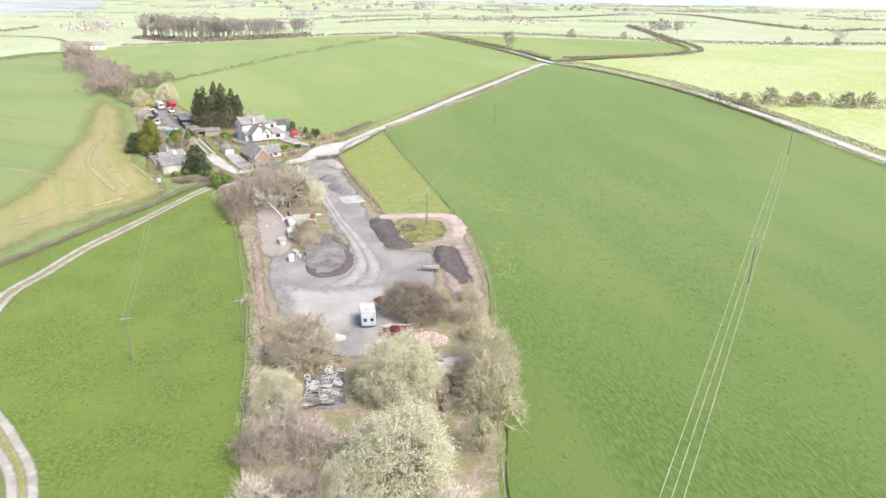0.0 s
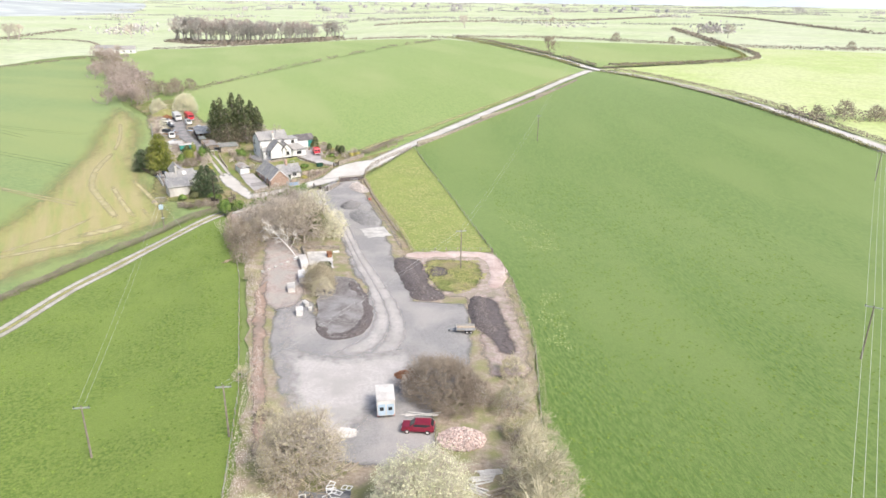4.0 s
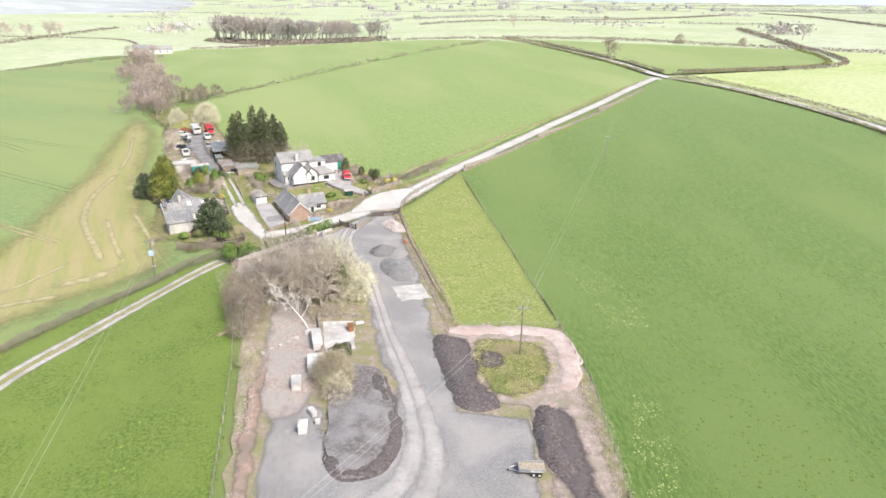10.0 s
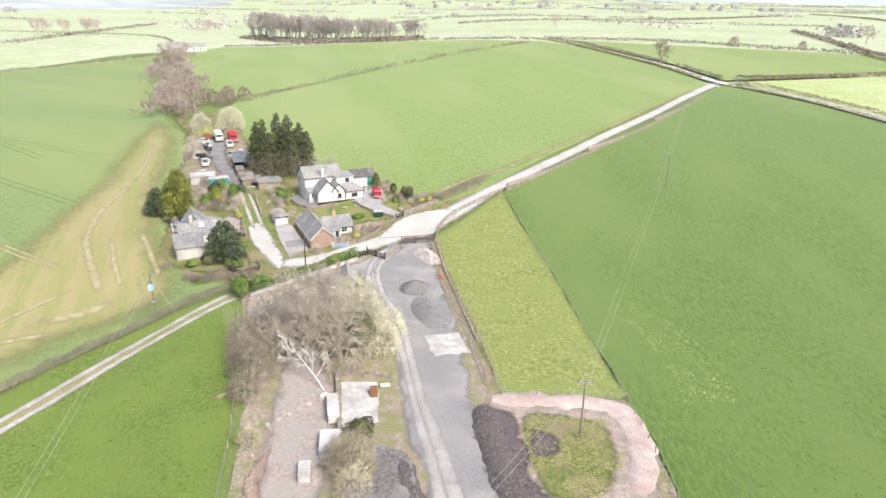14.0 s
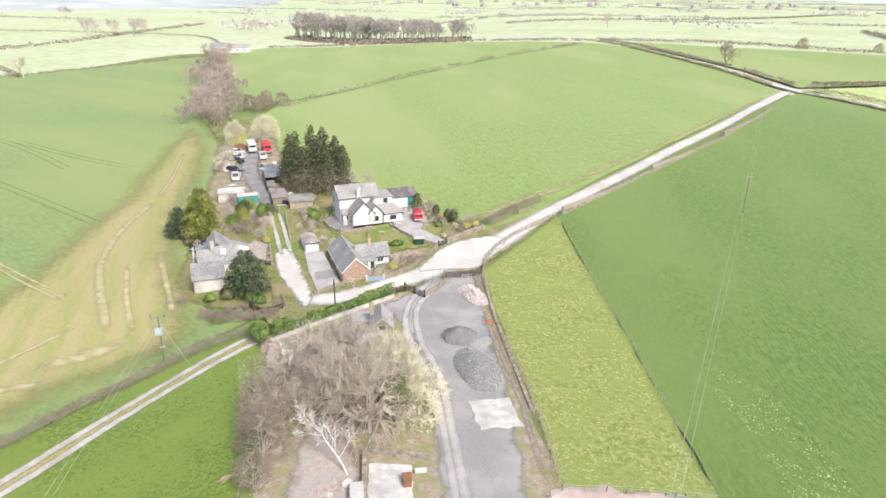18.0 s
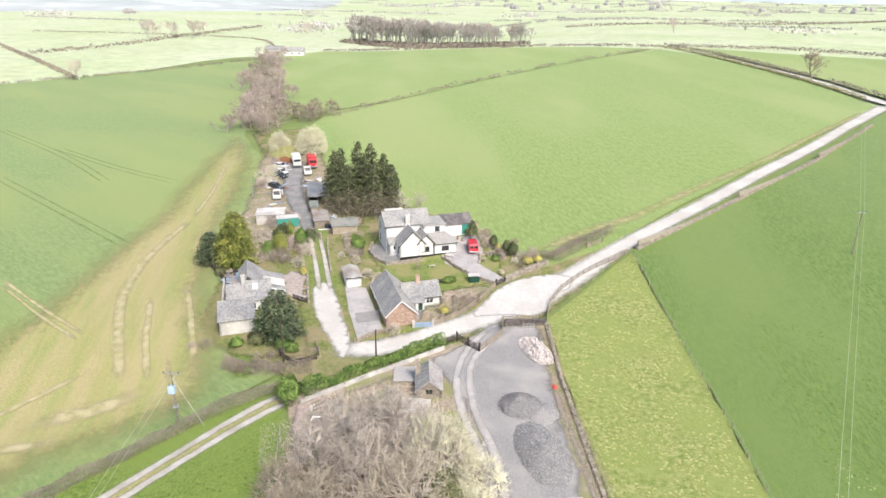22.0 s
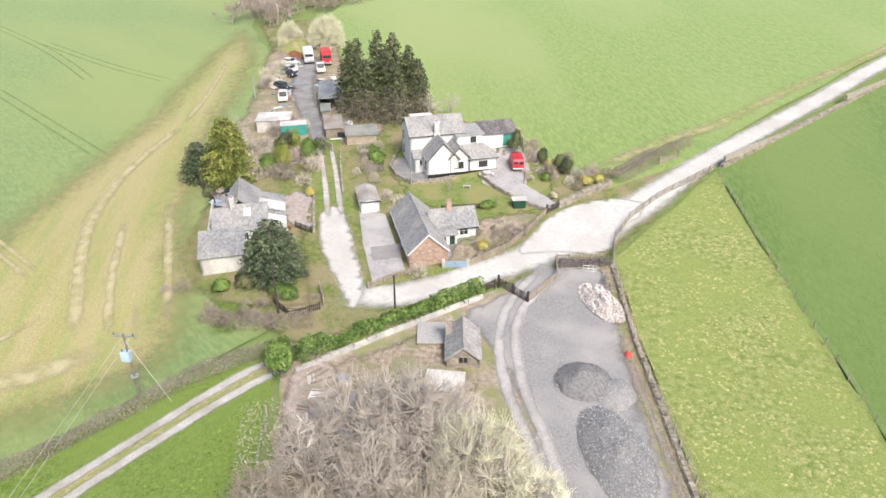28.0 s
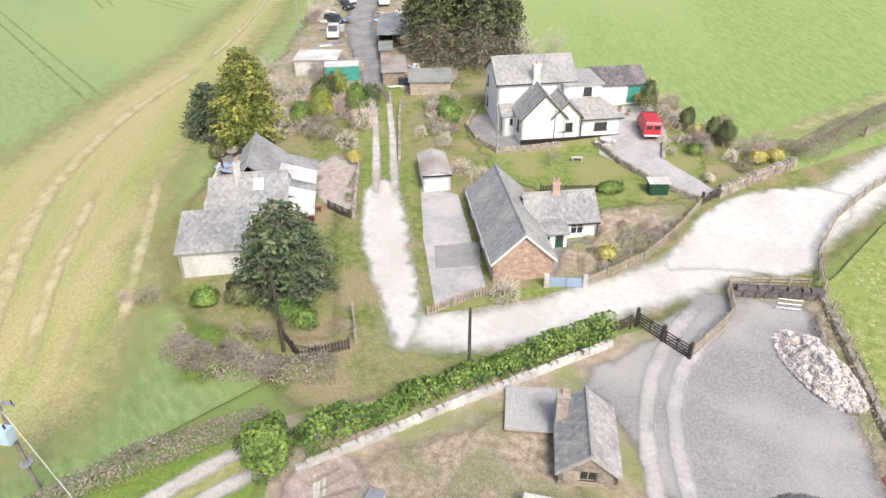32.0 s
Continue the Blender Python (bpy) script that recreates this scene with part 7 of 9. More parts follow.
# ---------- poles and wires ----------
def pole(x, y, height, label, arm=1.6, turn=0.0, material=None, name="utility_pole"):
    e = base(name, x, y, turn, None, label, "pole")
    part("shaft", rod((0, 0, -0.5), (0, 0, height), 0.15, 0.1, 8), material or POLEWOOD, e)
    if arm:
        part("crossarm", box(-arm / 2, arm / 2, -0.07, 0.07, height - 0.35, height - 0.2), STEEL, e, "pale steel crossarm")
        for s in (-1, 0, 1):
            part("insulator", rod((s * arm * 0.45, 0, height - 0.2), (s * arm * 0.45, 0, height + 0.08), 0.06, 0.035, 6), DARKV, e)
    return e


def wires(name, ends, label, sag=0.8, spread=0.7, count=3, r=0.022):
    e = base(name, 0, 0, 0, 0.0, label, "cable")
    for k in range(count):
        segs = []
        for (x0, y0, z0), (x1, y1, z1) in zip(ends, ends[1:]):
            d = Vector((x1 - x0, y1 - y0, 0)).normalized()
            o = (k - (count - 1) / 2) * spread
            p = [(x0 + (x1 - x0) * t - d.y * o, y0 + (y1 - y0) * t + d.x * o, z0 + (z1 - z0) * t - sag * 4 * t * (1 - t)) for t in (i / 10 for i in range(11))]
            segs += [(*a, *b, r, r) for a, b in zip(p, p[1:])]
        part("wire", tubes("wire", segs, 3), CABLE, e)
    return e


pole(-2.6, 144.5, 8.3, "wooden power pole with a crossarm on the rough plot", 2.0, 10)
pole(21.7, 247.2, 8.8, "wooden power pole standing in the big field", 1.6, 10)
pole(-46.6, 86.0, 7.4, "wooden power pole standing in the pasture", 1.9, 10)
pole(-30.4, 88.6, 7.4, "wooden power pole on the pasture fence", 1.9, 10)
pole(58.7, 112.5, 9.0, "twin wooden power pole in the big field", 2.4, -30)
pole(115.4, 213.5, 9.0, "distant wooden power pole", 2.4, -30)
pole(-52.6, 187.0, 5.8, "dark bare telephone pole in the hedge", 0, 0, DARKWOOD, "telephone_pole")
pole(-65.8, 183.6, 7.2, "dark telephone pole beside the pine", 0, 0, DARKWOOD, "telephone_pole")
pole(-63.4, 218.8, 5.5, "slim grey pole on the farmhouse terrace", 0, 0, STEEL, "lamp_pole")
pole(-109, 246, 5, "leaning pole on the field edge", 0, 0, STEEL, "telephone_pole")
t = pole(-72.6, 168.2, 7.8, "power pole carrying a pale blue transformer", 2.1, 15)
part("transformer", box(-0.45, 0.45, -0.75, -0.1, 4.9, 6.0, bevel=0.06), PALEB, t, "pale blue transformer tank")
for k in (-0.25, 0.25):
    part("bushing", rod((k, -0.45, 6.0), (k, -0.45, 6.3), 0.06, n=6), DARKV, t)
part("climbing_guard", rod((0, 0, 2.6), (0, 0, 2.7), 0.4, n=10), STEEL, t)
part("stay_wire", tubes("stay_wire", [(0, 0, 7.0, 4.2, -1.2, 0, 0.02, 0.02)], 3), CABLE, t)
wires("power_line", [(2, 11.5, 8.9), (58.7, 112.5, 8.9), (115.4, 213.5, rise(115.4, 213.5) + 8.9)], "three pale power cables over the field", 1.2, 1.0)
wires("power_line", [(-30.4, 88.6, 7.4), (-2.6, 144.5, 8.2), (21.7, 247.2, rise(21.7, 247.2) + 8.7), (60, 420, 26)], "thin power cables over the yard", 0.8, 0.8, 2, 0.012)
wires("power_line", [(-46.6, 86.0, 5.8), (-72.6, 168.2, 5.9)], "thin power cables over the pasture", 0.8, 0.8, 2, 0.012)


# ---------- heaps, rubble and yard clutter ----------
def heap(name, x, y, rx, ry, h, turn, material, label, pieces=0, size=0.12, piece=None, seed=0, rough=0.18, flat=1.0, category="heap"):
    """A tipped heap of loose stone with pieces lying over it."""
    e = base(name, x, y, turn, rise(x, y) + 0.1, label, category)
    rng = np.random.default_rng(seed)
    n, m = 36, 12

    def top(u, v):
        d = math.hypot(u / rx, v / ry)
        w = max(0.0, 1 - d ** (1.6 * flat))
        return h * w * (1 + 0.35 * noise.noise(Vector((u * 0.6, v * 0.6, seed)))) + rough * w ** 0.3 * noise.noise(Vector((u * 2, v * 2, seed + 4)))

    verts, faces = [(0, 0, top(0, 0))], []
    for j in range(1, m + 1):
        for i in range(n):
            a = 2 * math.pi * i / n
            f = j / m * (1 + 0.16 * noise.noise(Vector((math.cos(a) * 2, math.sin(a) * 2, seed))))
            u, v = rx * f * math.cos(a), ry * f * math.sin(a)
            verts.append((u, v, top(u, v) if j < m else -0.15))
    for i in range(n):
        faces.append((0, 1 + i, 1 + (i + 1) % n))
    for j in range(1, m):
        for i in range(n):
            a, b = 1 + (j - 1) * n, 1 + j * n
            faces.append((a + i, b + i, b + (i + 1) % n, a + (i + 1) % n))
    part("mound", mesh("mound", verts, faces, True), material, e)
    if pieces:
        v, f = [], []
        for _ in range(pieces):
            a, d = rng.uniform(0, 2 * math.pi), math.sqrt(rng.uniform(0, 1)) * 1.02
            u, w = rx * d * math.cos(a), ry * d * math.sin(a)
            s = size * rng.uniform(0.5, 1.5, 3)
            M = Matrix.Translation((u, w, max(0.0, top(u, w)) + s[2] * 0.3)) @ Euler(rng.uniform(0, 6, 3)).to_matrix().to_4x4()
            i = len(v)
            for p in ((-1, -1, -1), (1, -0.8, -1), (0.9, 1, -0.8), (-1, 1, -1), (-0.8, -1, 0.9), (1, -1, 1), (0.7, 0.9, 1), (-1, 0.8, 0.8)):
                v.append(tuple(M @ Vector((p[0] * s[0], p[1] * s[1], p[2] * s[2]))))
            f += [(i + 3, i + 2, i + 1, i), (i + 4, i + 5, i + 6, i + 7), (i, i + 1, i + 5, i + 4), (i + 1, i + 2, i + 6, i + 5), (i + 2, i + 3, i + 7, i + 6), (i + 3, i, i + 4, i + 7)]
        tagged(part("loose_stone", mesh("loose_stone", v, f), piece or material, e), kind="stuff")
    return e


OLDBR = mat("faded_pink_brick", (0.5, 0.37, 0.33), (0.68, 0.57, 0.52), 3, 0.95, 0.4, island=0.35)
STONEP = mat("loose_grey_stone", (0.3, 0.3, 0.3), (0.46, 0.45, 0.44), 4, 0.9, 0.2, island=0.35)
SPOILG = mat("brown_grey_spoil", (0.15, 0.135, 0.13), (0.27, 0.25, 0.242), 2.2, 0.95, 0.4, c3=(0.32, 0.305, 0.3), big=0.12, grit=0.4)
SPOILP = mat("loose_dark_stone", (0.15, 0.135, 0.13), (0.31, 0.28, 0.265), 4, 0.9, 0.2, island=0.5)
GRAVELD = mat("dark_fine_gravel", (0.19, 0.185, 0.185), (0.31, 0.3, 0.298), 3, 0.95, 0.6, c3=(0.24, 0.235, 0.235), big=0.2, grit=0.35)
heap("gravel_heap", -30.6, 183.4, 3.0, 3.0, 1.4, 20, GRAVELD, "dark fine gravel heap in the yard", 700, 0.035, SPOILP, 1, 0.1)
heap("gravel_heap", -26.4, 175.0, 3.1, 6.3, 1.3, 28, GRAVELD, "long heap of crushed stone in the yard", 1500, 0.045, STONEP, 2, 0.12)
heap("gravel_heap", -27.4, 182.6, 2.0, 2.4, 0.7, 0, GRAVEL, "low pale gravel heap in the yard", 400, 0.04, STONEP, 3, 0.08)
heap("rubble_heap", -31.0, 197.4, 1.9, 4.2, 1.2, 38, RUBBLE, "long pale heap of broken stone and brick rubble", 2600, 0.075, RUBBLE, 4, 0.7)
heap("rubble_heap", -1.7, 89.4, 2.9, 2.2, 1.0, 0, OLDBR, "pinkish heap of old bricks", 1200, 0.12, OLDBR, 5, 0.25)
ISLAND = [(-22.7, 137.8), (-20, 130.5), (-17.6, 122.9), (-18.2, 116.8), (-20.4, 114.5), (-22.6, 114.2), (-25.9, 118.7), (-27.4, 126), (-29, 133.5), (-27, 139)]


def bank_row(name, pts, width, height, label, seed, material=None, pieces=None, count=6, rough=1.0):
    """A winding bank of tipped spoil with stones lying on it, built along a line."""
    e = base(name, 0, 0, 0, 0.0, label, "bank")
    line = curve_line(pts, 0.6)
    rng, verts, faces, n = np.random.default_rng(seed), [], [], len(line)
    v, f = [], []
    for i, p in enumerate(line):
        d = (line[min(i + 1, n - 1)] - line[max(i - 1, 0)]).normalized()
        s = Vector((-d.y, d.x, 0))
        taper = min(1.0, (i + 0.5) / 4, (n - i - 0.5) / 4)
        for j in range(9):
            o = (j / 4 - 1)
            q = p + s * o * width * 0.5 * (1 + 0.5 * noise.noise(Vector((i * 0.35, j * 0.7, seed)))) * (0.4 + 0.6 * taper)
            z = height * taper * max(0.0, 1 - abs(o) ** 1.7) * (1 + 0.5 * rough * noise.noise(Vector((q.x * 0.5, q.y * 0.5, seed)))) + 0.16 * rough * (1 - abs(o)) * noise.noise(Vector((q.x * 1.7, q.y * 1.7, seed)))
            verts.append((q.x, q.y, rise(q.x, q.y) + (z + 0.1 if 0 < j < 8 else 0.0)))
            if 0 < j < 8:
                for _ in range(count // 3 + (rng.uniform() < count % 3 / 3)):
                    c, r = q + Vector(rng.normal(size=3) * 0.25), rng.uniform(0.03, 0.08)
                    a = len(v)
                    zc = verts[-1][2] + r * 0.3
                    v.extend((c.x + r * x * rng.uniform(0.6, 1.3), c.y + r * y * rng.uniform(0.6, 1.3), zc + r * z2 * rng.uniform(0.6, 1.2)) for x, y, z2 in ((-1, -1, -1), (1, -1, -1), (1, 1, -1), (-1, 1, -1), (-0.7, -0.8, 1), (0.8, -0.7, 1), (0.7, 0.8, 1), (-0.8, 0.7, 1)))
                    f.extend(tuple(a + x for x in q4) for q4 in ((4, 5, 6, 7), (0, 1, 5, 4), (1, 2, 6, 5), (2, 3, 7, 6), (3, 0, 4, 7)))
        if i:
            a = 9 * i
            faces += [(a - 9 + j, a - 8 + j, a + 1 + j, a + j) for j in range(8)]
    me = mesh("mound", verts, faces, True)
    if sum(p.normal.z for p in me.polygons) < 0:
        me.flip_normals()
    part("mound", me, material or EARTH, e)
    tagged(part("rubble", mesh("rubble", v, f), pieces or SPOILP, e), kind="stuff")


patch("spoil_ground", [(-15.6, 149.8), (-13.2, 140), (-10.4, 130.6), (-4.4, 130.2), (-5.4, 133.4), (-7.6, 136), (-8.6, 142), (-10.5, 149)], EARTH, 0.17, "dark stony ground beside the bank", "ground", 1.5, 0.4, 1.5, soft=1.2)
patch("spoil_ground", [(-0.6, 131.4), (4.2, 132.4), (5.6, 124), (7.6, 112), (4.4, 108.5), (0.8, 117), (-0.8, 125)], EARTH, 0.17, "dark disturbed earth beside the trailer", "ground", 1.5, 0.4, 1.5, soft=1.6)
patch("spoil_ground", [(x + (x + 22.4) * 0.12, y + (y - 125) * 0.04) for x, y in ISLAND], EARTH, 0.16, "dark earth round the spoil island", "ground", 1.5, 0.3, 1.2, soft=1.0)
patch("spoil_island", ISLAND, SPOILG, 0.3, "flat grey gravel top of the spoil island", "ground", 1.5, 0.3, 1.5, hump=lambda x, y: 0.5 * max(0.0, 1 - math.hypot((x + 22.4) / 4.5, (y - 124) / 11)))
bank_row("spoil_bank", [(-23.2, 137), (-21.4, 132), (-19.2, 126), (-18.4, 121.5), (-19.2, 117.2), (-21.6, 115.2), (-23.8, 116.6), (-25.6, 119.5)], 3.0, 0.35, "dark stony bank round the spoil island", 6)
bank_row("spoil_bank", [(-15.0, 149.5), (-14.2, 146), (-12.0, 138.6), (-9.8, 132.4), (-8.6, 131), (-5.4, 131.2)], 4.0, 0.6, "dark stony spoil bank beside the yard", 8)
bank_row("spoil_bank", [(0.6, 131.5), (0.6, 126), (1.4, 121), (3.0, 117.5)], 3.4, 0.55, "long dark earth bank beside the trailer", 10)
bank_row("earth_bank", [(-14, 151.2), (-9, 151.9), (-3, 152.4), (1.6, 152.2), (3.8, 149.4), (4.6, 145), (4.7, 140), (3.4, 135.6)], 3.6, 0.25, "smooth pink bank of bare earth round the rough plot", 11, PINKE, PINKE, 1, 0.3)
patch("spoil_ground", [(-9.6, 146), (-5.4, 145.5), (-4.2, 141.5), (-6, 139.5), (-8.8, 140)], EARTH, 0.19, "dark patch of spread earth in the rough plot", "ground", 1.5, 0.5, 1.2, soft=1.4)
heap("ash_patch", -16.4, 90.0, 1.8, 1.1, 0.25, 0, FIBRE, "pale patch of tipped lime", 200, 0.06, FIBRE, 13, 0.05)
heap("brick_pile", -9.6, 103.8, 1.8, 1.0, 0.8, 0, RUST, "rusty brown pile of scrap", 300, 0.13, RUST, 15, 0.3)


def plank_pile(name, x, y, turn, n, length, width, label, material, seed=0, tilt=4):
    e = base(name, x, y, turn, None, label, "timber")
    rng = random.Random(seed)
    for k in range(n):
        L, W = length * rng.uniform(0.6, 1.1), rng.uniform(0.1, 0.22)
        o = part("plank", box(-L / 2, L / 2, -W / 2, W / 2, 0, 0.06), material, e)
        o.matrix_basis = pose(rng.uniform(-0.4, 0.4), rng.uniform(-width / 2, width / 2), 0.08 + 0.06 * (k % 6), rng.uniform(-2, 2), rng.uniform(-tilt, tilt), rng.uniform(-14, 14))
    return e


def pallet_stack(x, y, turn, n, material, label):
    e = base("pallet_stack", x, y, turn, None, label, "pallets")
    bm = box(-0.6, 0.6, -0.5, -0.38, 0.0, 0.02)
    for k in range(3):
        box(-0.6 + k * 0.53, -0.46 + k * 0.53, -0.5, 0.5, 0.01, 0.1, bm)
    me = from_bm("pallet", bm)
    top = from_bm("deck_board", box(-0.6, 0.6, -0.06, 0.06, 0.1, 0.125))
    rng = random.Random(n)
    for k in range(n):
        p = obj("pallet", me, e, material)
        p.matrix_basis = pose(rng.uniform(-0.05, 0.05), rng.uniform(-0.05, 0.05), 0.1 + 0.13 * k, 0, 0, rng.uniform(-4, 4))
        for b in range(5):
            obj("deck_board", top, p, material).matrix_basis = pose(0, -0.44 + 0.22 * b, 0)
    return e


for k, (x, y, a, n) in enumerate(((0.4, 76.4, 5, 8), (0.5, 75.0, 95, 9), (2.2, 77.6, 10, 9), (0.4, 73.6, 80, 8), (2.3, 75.8, 20, 7), (0.8, 72.0, 85, 8), (2.1, 74.2, 0, 7), (0.6, 70.6, 10, 6))):
    pallet_stack(x, y, a, n, WOOD, "stack of grey wooden pallets")
for k, (x, y, a, n, L) in enumerate(((0.6, 81.8, 10, 12, 2.6), (1.8, 83.2, 15, 12, 3.0), (0.2, 80.2, -25, 10, 2.6), (2.2, 79.8, 30, 10, 2.4), (0.9, 69.4, 70, 9, 2.6))):
    plank_pile("timber_pile", x, y, a, n, L, 1.0, "untidy pile of weathered sawn timber", FIBRE if k in (0, 1, 2) else WOOD, k)
plank_pile("timber_pile", -7.0, 94.3, 3, 5, 4.6, 0.5, "long pale boards lying behind the car", FIBRE, 20)
plank_pile("timber_pile", -14.4, 83.4, 50, 9, 1.8, 1.2, "scattered boards and pipes", WOOD, 21)
plank_pile("timber_pile", -55.6, 175.0, 60, 10, 2.4, 3.0, "loose boards lying in the overgrown plot", WOOD, 22)
plank_pile("timber_pile", -55.0, 171.8, 20, 8, 2.2, 3.0, "loose boards lying in the overgrown plot", WOOD, 23)
plank_pile("scrap_timber", -86.2, 201.2, 40, 9, 1.8, 1.6, "boards and junk in the cottage yard", WOOD, 51)
plank_pile("scrap_timber", -84.0, 199.2, 100, 8, 1.6, 1.4, "boards and junk in the cottage yard", FIBRE, 52)
plank_pile("log_pile", -49.4, 145.2, 60, 5, 1.8, 1.2, "few cut logs beside the thicket", STRAW, 24)


TARP = mat("dusty_grey_tarpaulin", (0.08, 0.085, 0.095), (0.2, 0.205, 0.215), 1.6, 0.55, 0.4, c3=(0.3, 0.3, 0.3), big=0.4)


def scrap_corner():
    e = base("scrap_sheeting", -16.0, 75.0, 8, None, "grey-black tarpaulin and salvaged window frames on the ground", "scrap")
    v, f, n = [], [], 14
    for j in range(n):
        for i in range(n):
            u, w = i / (n - 1) - 0.5, j / (n - 1) - 0.5
            edge = 1 + 0.12 * noise.noise(Vector((u * 5, w * 5, 2)))
            v.append((u * 5.6 * edge, w * 9.0 * edge, 0.12 + 0.35 * max(0, 1 - 4 * (u * u + w * w)) + 0.12 * noise.noise(Vector((u * 9, w * 9, 0)))))
    f = [(j * n + i, j * n + i + 1, (j + 1) * n + i + 1, (j + 1) * n + i) for j in range(n - 1) for i in range(n - 1)]
    part("tarpaulin", mesh("tarpaulin", v, f, True), TARP, e, "crumpled black tarpaulin")
    rng = random.Random(9)
    for k in range(34):
        w, h = rng.uniform(0.7, 1.2), rng.uniform(0.6, 1.2)
        bm = box(0, w, 0, 0.08, 0, 0.07)
        box(0, w, h - 0.08, h, 0, 0.07, bm)
        box(0, 0.08, 0.08, h - 0.08, 0, 0.07, bm)
        box(w - 0.08, w, 0.08, h - 0.08, 0, 0.07, bm)
        if k % 2:
            box(w / 2 - 0.04, w / 2 + 0.04, 0.08, h - 0.08, 0, 0.07, bm)
        o = part("window_frame", bm, PVC if k % 4 else WOOD, e)
        o.matrix_basis = pose(rng.uniform(-2.6, 2.0), rng.uniform(-4.2, 3.8), 0.5 + 0.02 * k, rng.uniform(-8, 8), rng.uniform(-8, 8), rng.uniform(-30, 30))
    for k in range(12):
        o = part("panel", box(-0.7, 0.7, -0.4, 0.4, 0, 0.04), (RENDERG, STEEL, CORR)[k % 3], e)
        o.matrix_basis = pose(rng.uniform(-2.2, 2.2), rng.uniform(-4.2, 1.5), 0.5 + 0.03 * k, rng.uniform(-6, 6), rng.uniform(-6, 6), rng.uniform(-30, 30))
    for k in range(16):
        o = part("board", box(-1.2, 1.2, -0.1, 0.1, 0, 0.05), WOOD if k % 2 else STEEL, e)
        o.matrix_basis = pose(rng.uniform(-1.8, 1.8), rng.uniform(-4.2, -0.5), 0.6 + 0.03 * k, 0, 3, rng.uniform(-25, 25))


scrap_corner()


def crate(name, x, y, turn, w, d, h, material, label, lid=True):
    e = base(name, x, y, turn, rise(x, y) + 0.1, label, "tank")
    part("body", box(-w / 2, w / 2, -d / 2, d / 2, 0, h, bevel=0.06), material, e)
    if lid:
        part("lid", box(-w / 2 - 0.04, w / 2 + 0.04, -d / 2 - 0.04, d / 2 + 0.04, h, h + 0.07, bevel=0.02), material, e)
        for s in (-1, 1):
            part("rib", box(s * w * 0.3 - 0.05, s * w * 0.3 + 0.05, -d / 2 - 0.03, -d / 2, 0.05, h - 0.03), material, e)
    return e


crate("white_container", -34.0, 144.6, 20, 1.4, 5.0, 1.2, FIBRE, "long white storage box beside the platform wall")
crate("white_container", -32.2, 137.6, 16, 2.3, 4.0, 1.1, FIBRE, "large pale storage box beside the platform wall")
crate("white_container", -33.5, 132.4, 16, 1.3, 2.6, 0.9, CONC, "weathered grey concrete box by the bush")
crate("concrete_block", -36.2, 147.6, 70, 1.2, 0.7, 0.5, FIBRE, "loose white concrete block on the ground", False)
crate("water_tank", -29.6, 122.5, 12, 1.1, 1.6, 1.1, FIBRE, "white plastic water tank")
crate("water_tank", -29.4, 126.0, 40, 0.7, 1.4, 0.7, FIBRE, "small white plastic tank")
crate("water_tank", -28.2, 124.2, 10, 0.6, 0.6, 0.5, CONC, "small white plastic tub")
crate("machine", -29.8, 149.4, 20, 0.9, 1.4, 0.9, RUST, "rusty machine on the concrete floor")
crate("pale_block", -28.8, 151.6, 20, 1.4, 0.6, 0.4, FIBRE, "loose pale concrete block", False)
heap("red_sheeting", -26.9, 189.0, 0.45, 0.65, 0.3, 20, ORANGE, "crumpled red plastic sheeting", 0, 0.1, None, 30, 0.3, category="sheeting")
for k in range(5):
    crate("concrete_block", -37.5 - k * 0.9, 145.5 - 1.3 * k, 30 * k, 0.7, 0.5, 0.35, CONC, "loose broken concrete block", False)


def ladder_frame():
    e = base("steel_frame", -33.2, 203.2, 15, None, "small grey steel rack in the sunken dock", "rack")
    for x in (-0.9, -0.3, 0.3, 0.9):
        part("upright", rod((x, 0, 0), (x, 0, 1.1), 0.04, n=4), STEEL, e)
    for z in (0.3, 0.7, 1.1):
        part("bar", rod((-0.9, 0, z), (0.9, 0, z), 0.035, n=4), STEEL, e)
    for k in range(5):
        o = part("board", box(-1.3, 1.3, -0.06, 0.06, 0, 0.06), WOOD, e)
        o.matrix_basis = pose(1.8, -1.0 - 0.5 * k, 0.4, 0, 20, 70)


ladder_frame()
# ---------- vehicles ----------
def wheel(parent, x, y, r=0.31, w=0.2, rim=None):
    t = part("wheel", rod((x, y - w / 2, r), (x, y + w / 2, r), r, n=14), RUBBER, parent, "black tyre")
    part("rim", rod((x, y - w / 2 - 0.01, r), (x, y + w / 2 + 0.01, r), r * 0.6, n=10), rim or STEEL, t)
    return t


def shell(profile, width, tuck=0.0, waist=0.9):
    """A vehicle body: a side outline of (x, z) drawn across the width, narrower above the waist, with softened edges."""
    bm = bmesh.new()
    n = len(profile)
    sides = []
    for s in (-1, 1):
        sides.append([bm.verts.new((x, s * (width / 2 - (tuck if z > waist else 0)), z)) for x, z in profile])
    for i in range(n):
        j = (i + 1) % n
        bm.faces.new((sides[0][i], sides[0][j], sides[1][j], sides[1][i]))
    bm.faces.new(sides[0][::-1])
    bm.faces.new(sides[1])
    bmesh.ops.recalc_face_normals(bm, faces=bm.faces[:])
    bmesh.ops.bevel(bm, geom=bm.edges[:], offset=0.05, segments=2, affect="EDGES", clamp_overlap=True)
    return bm


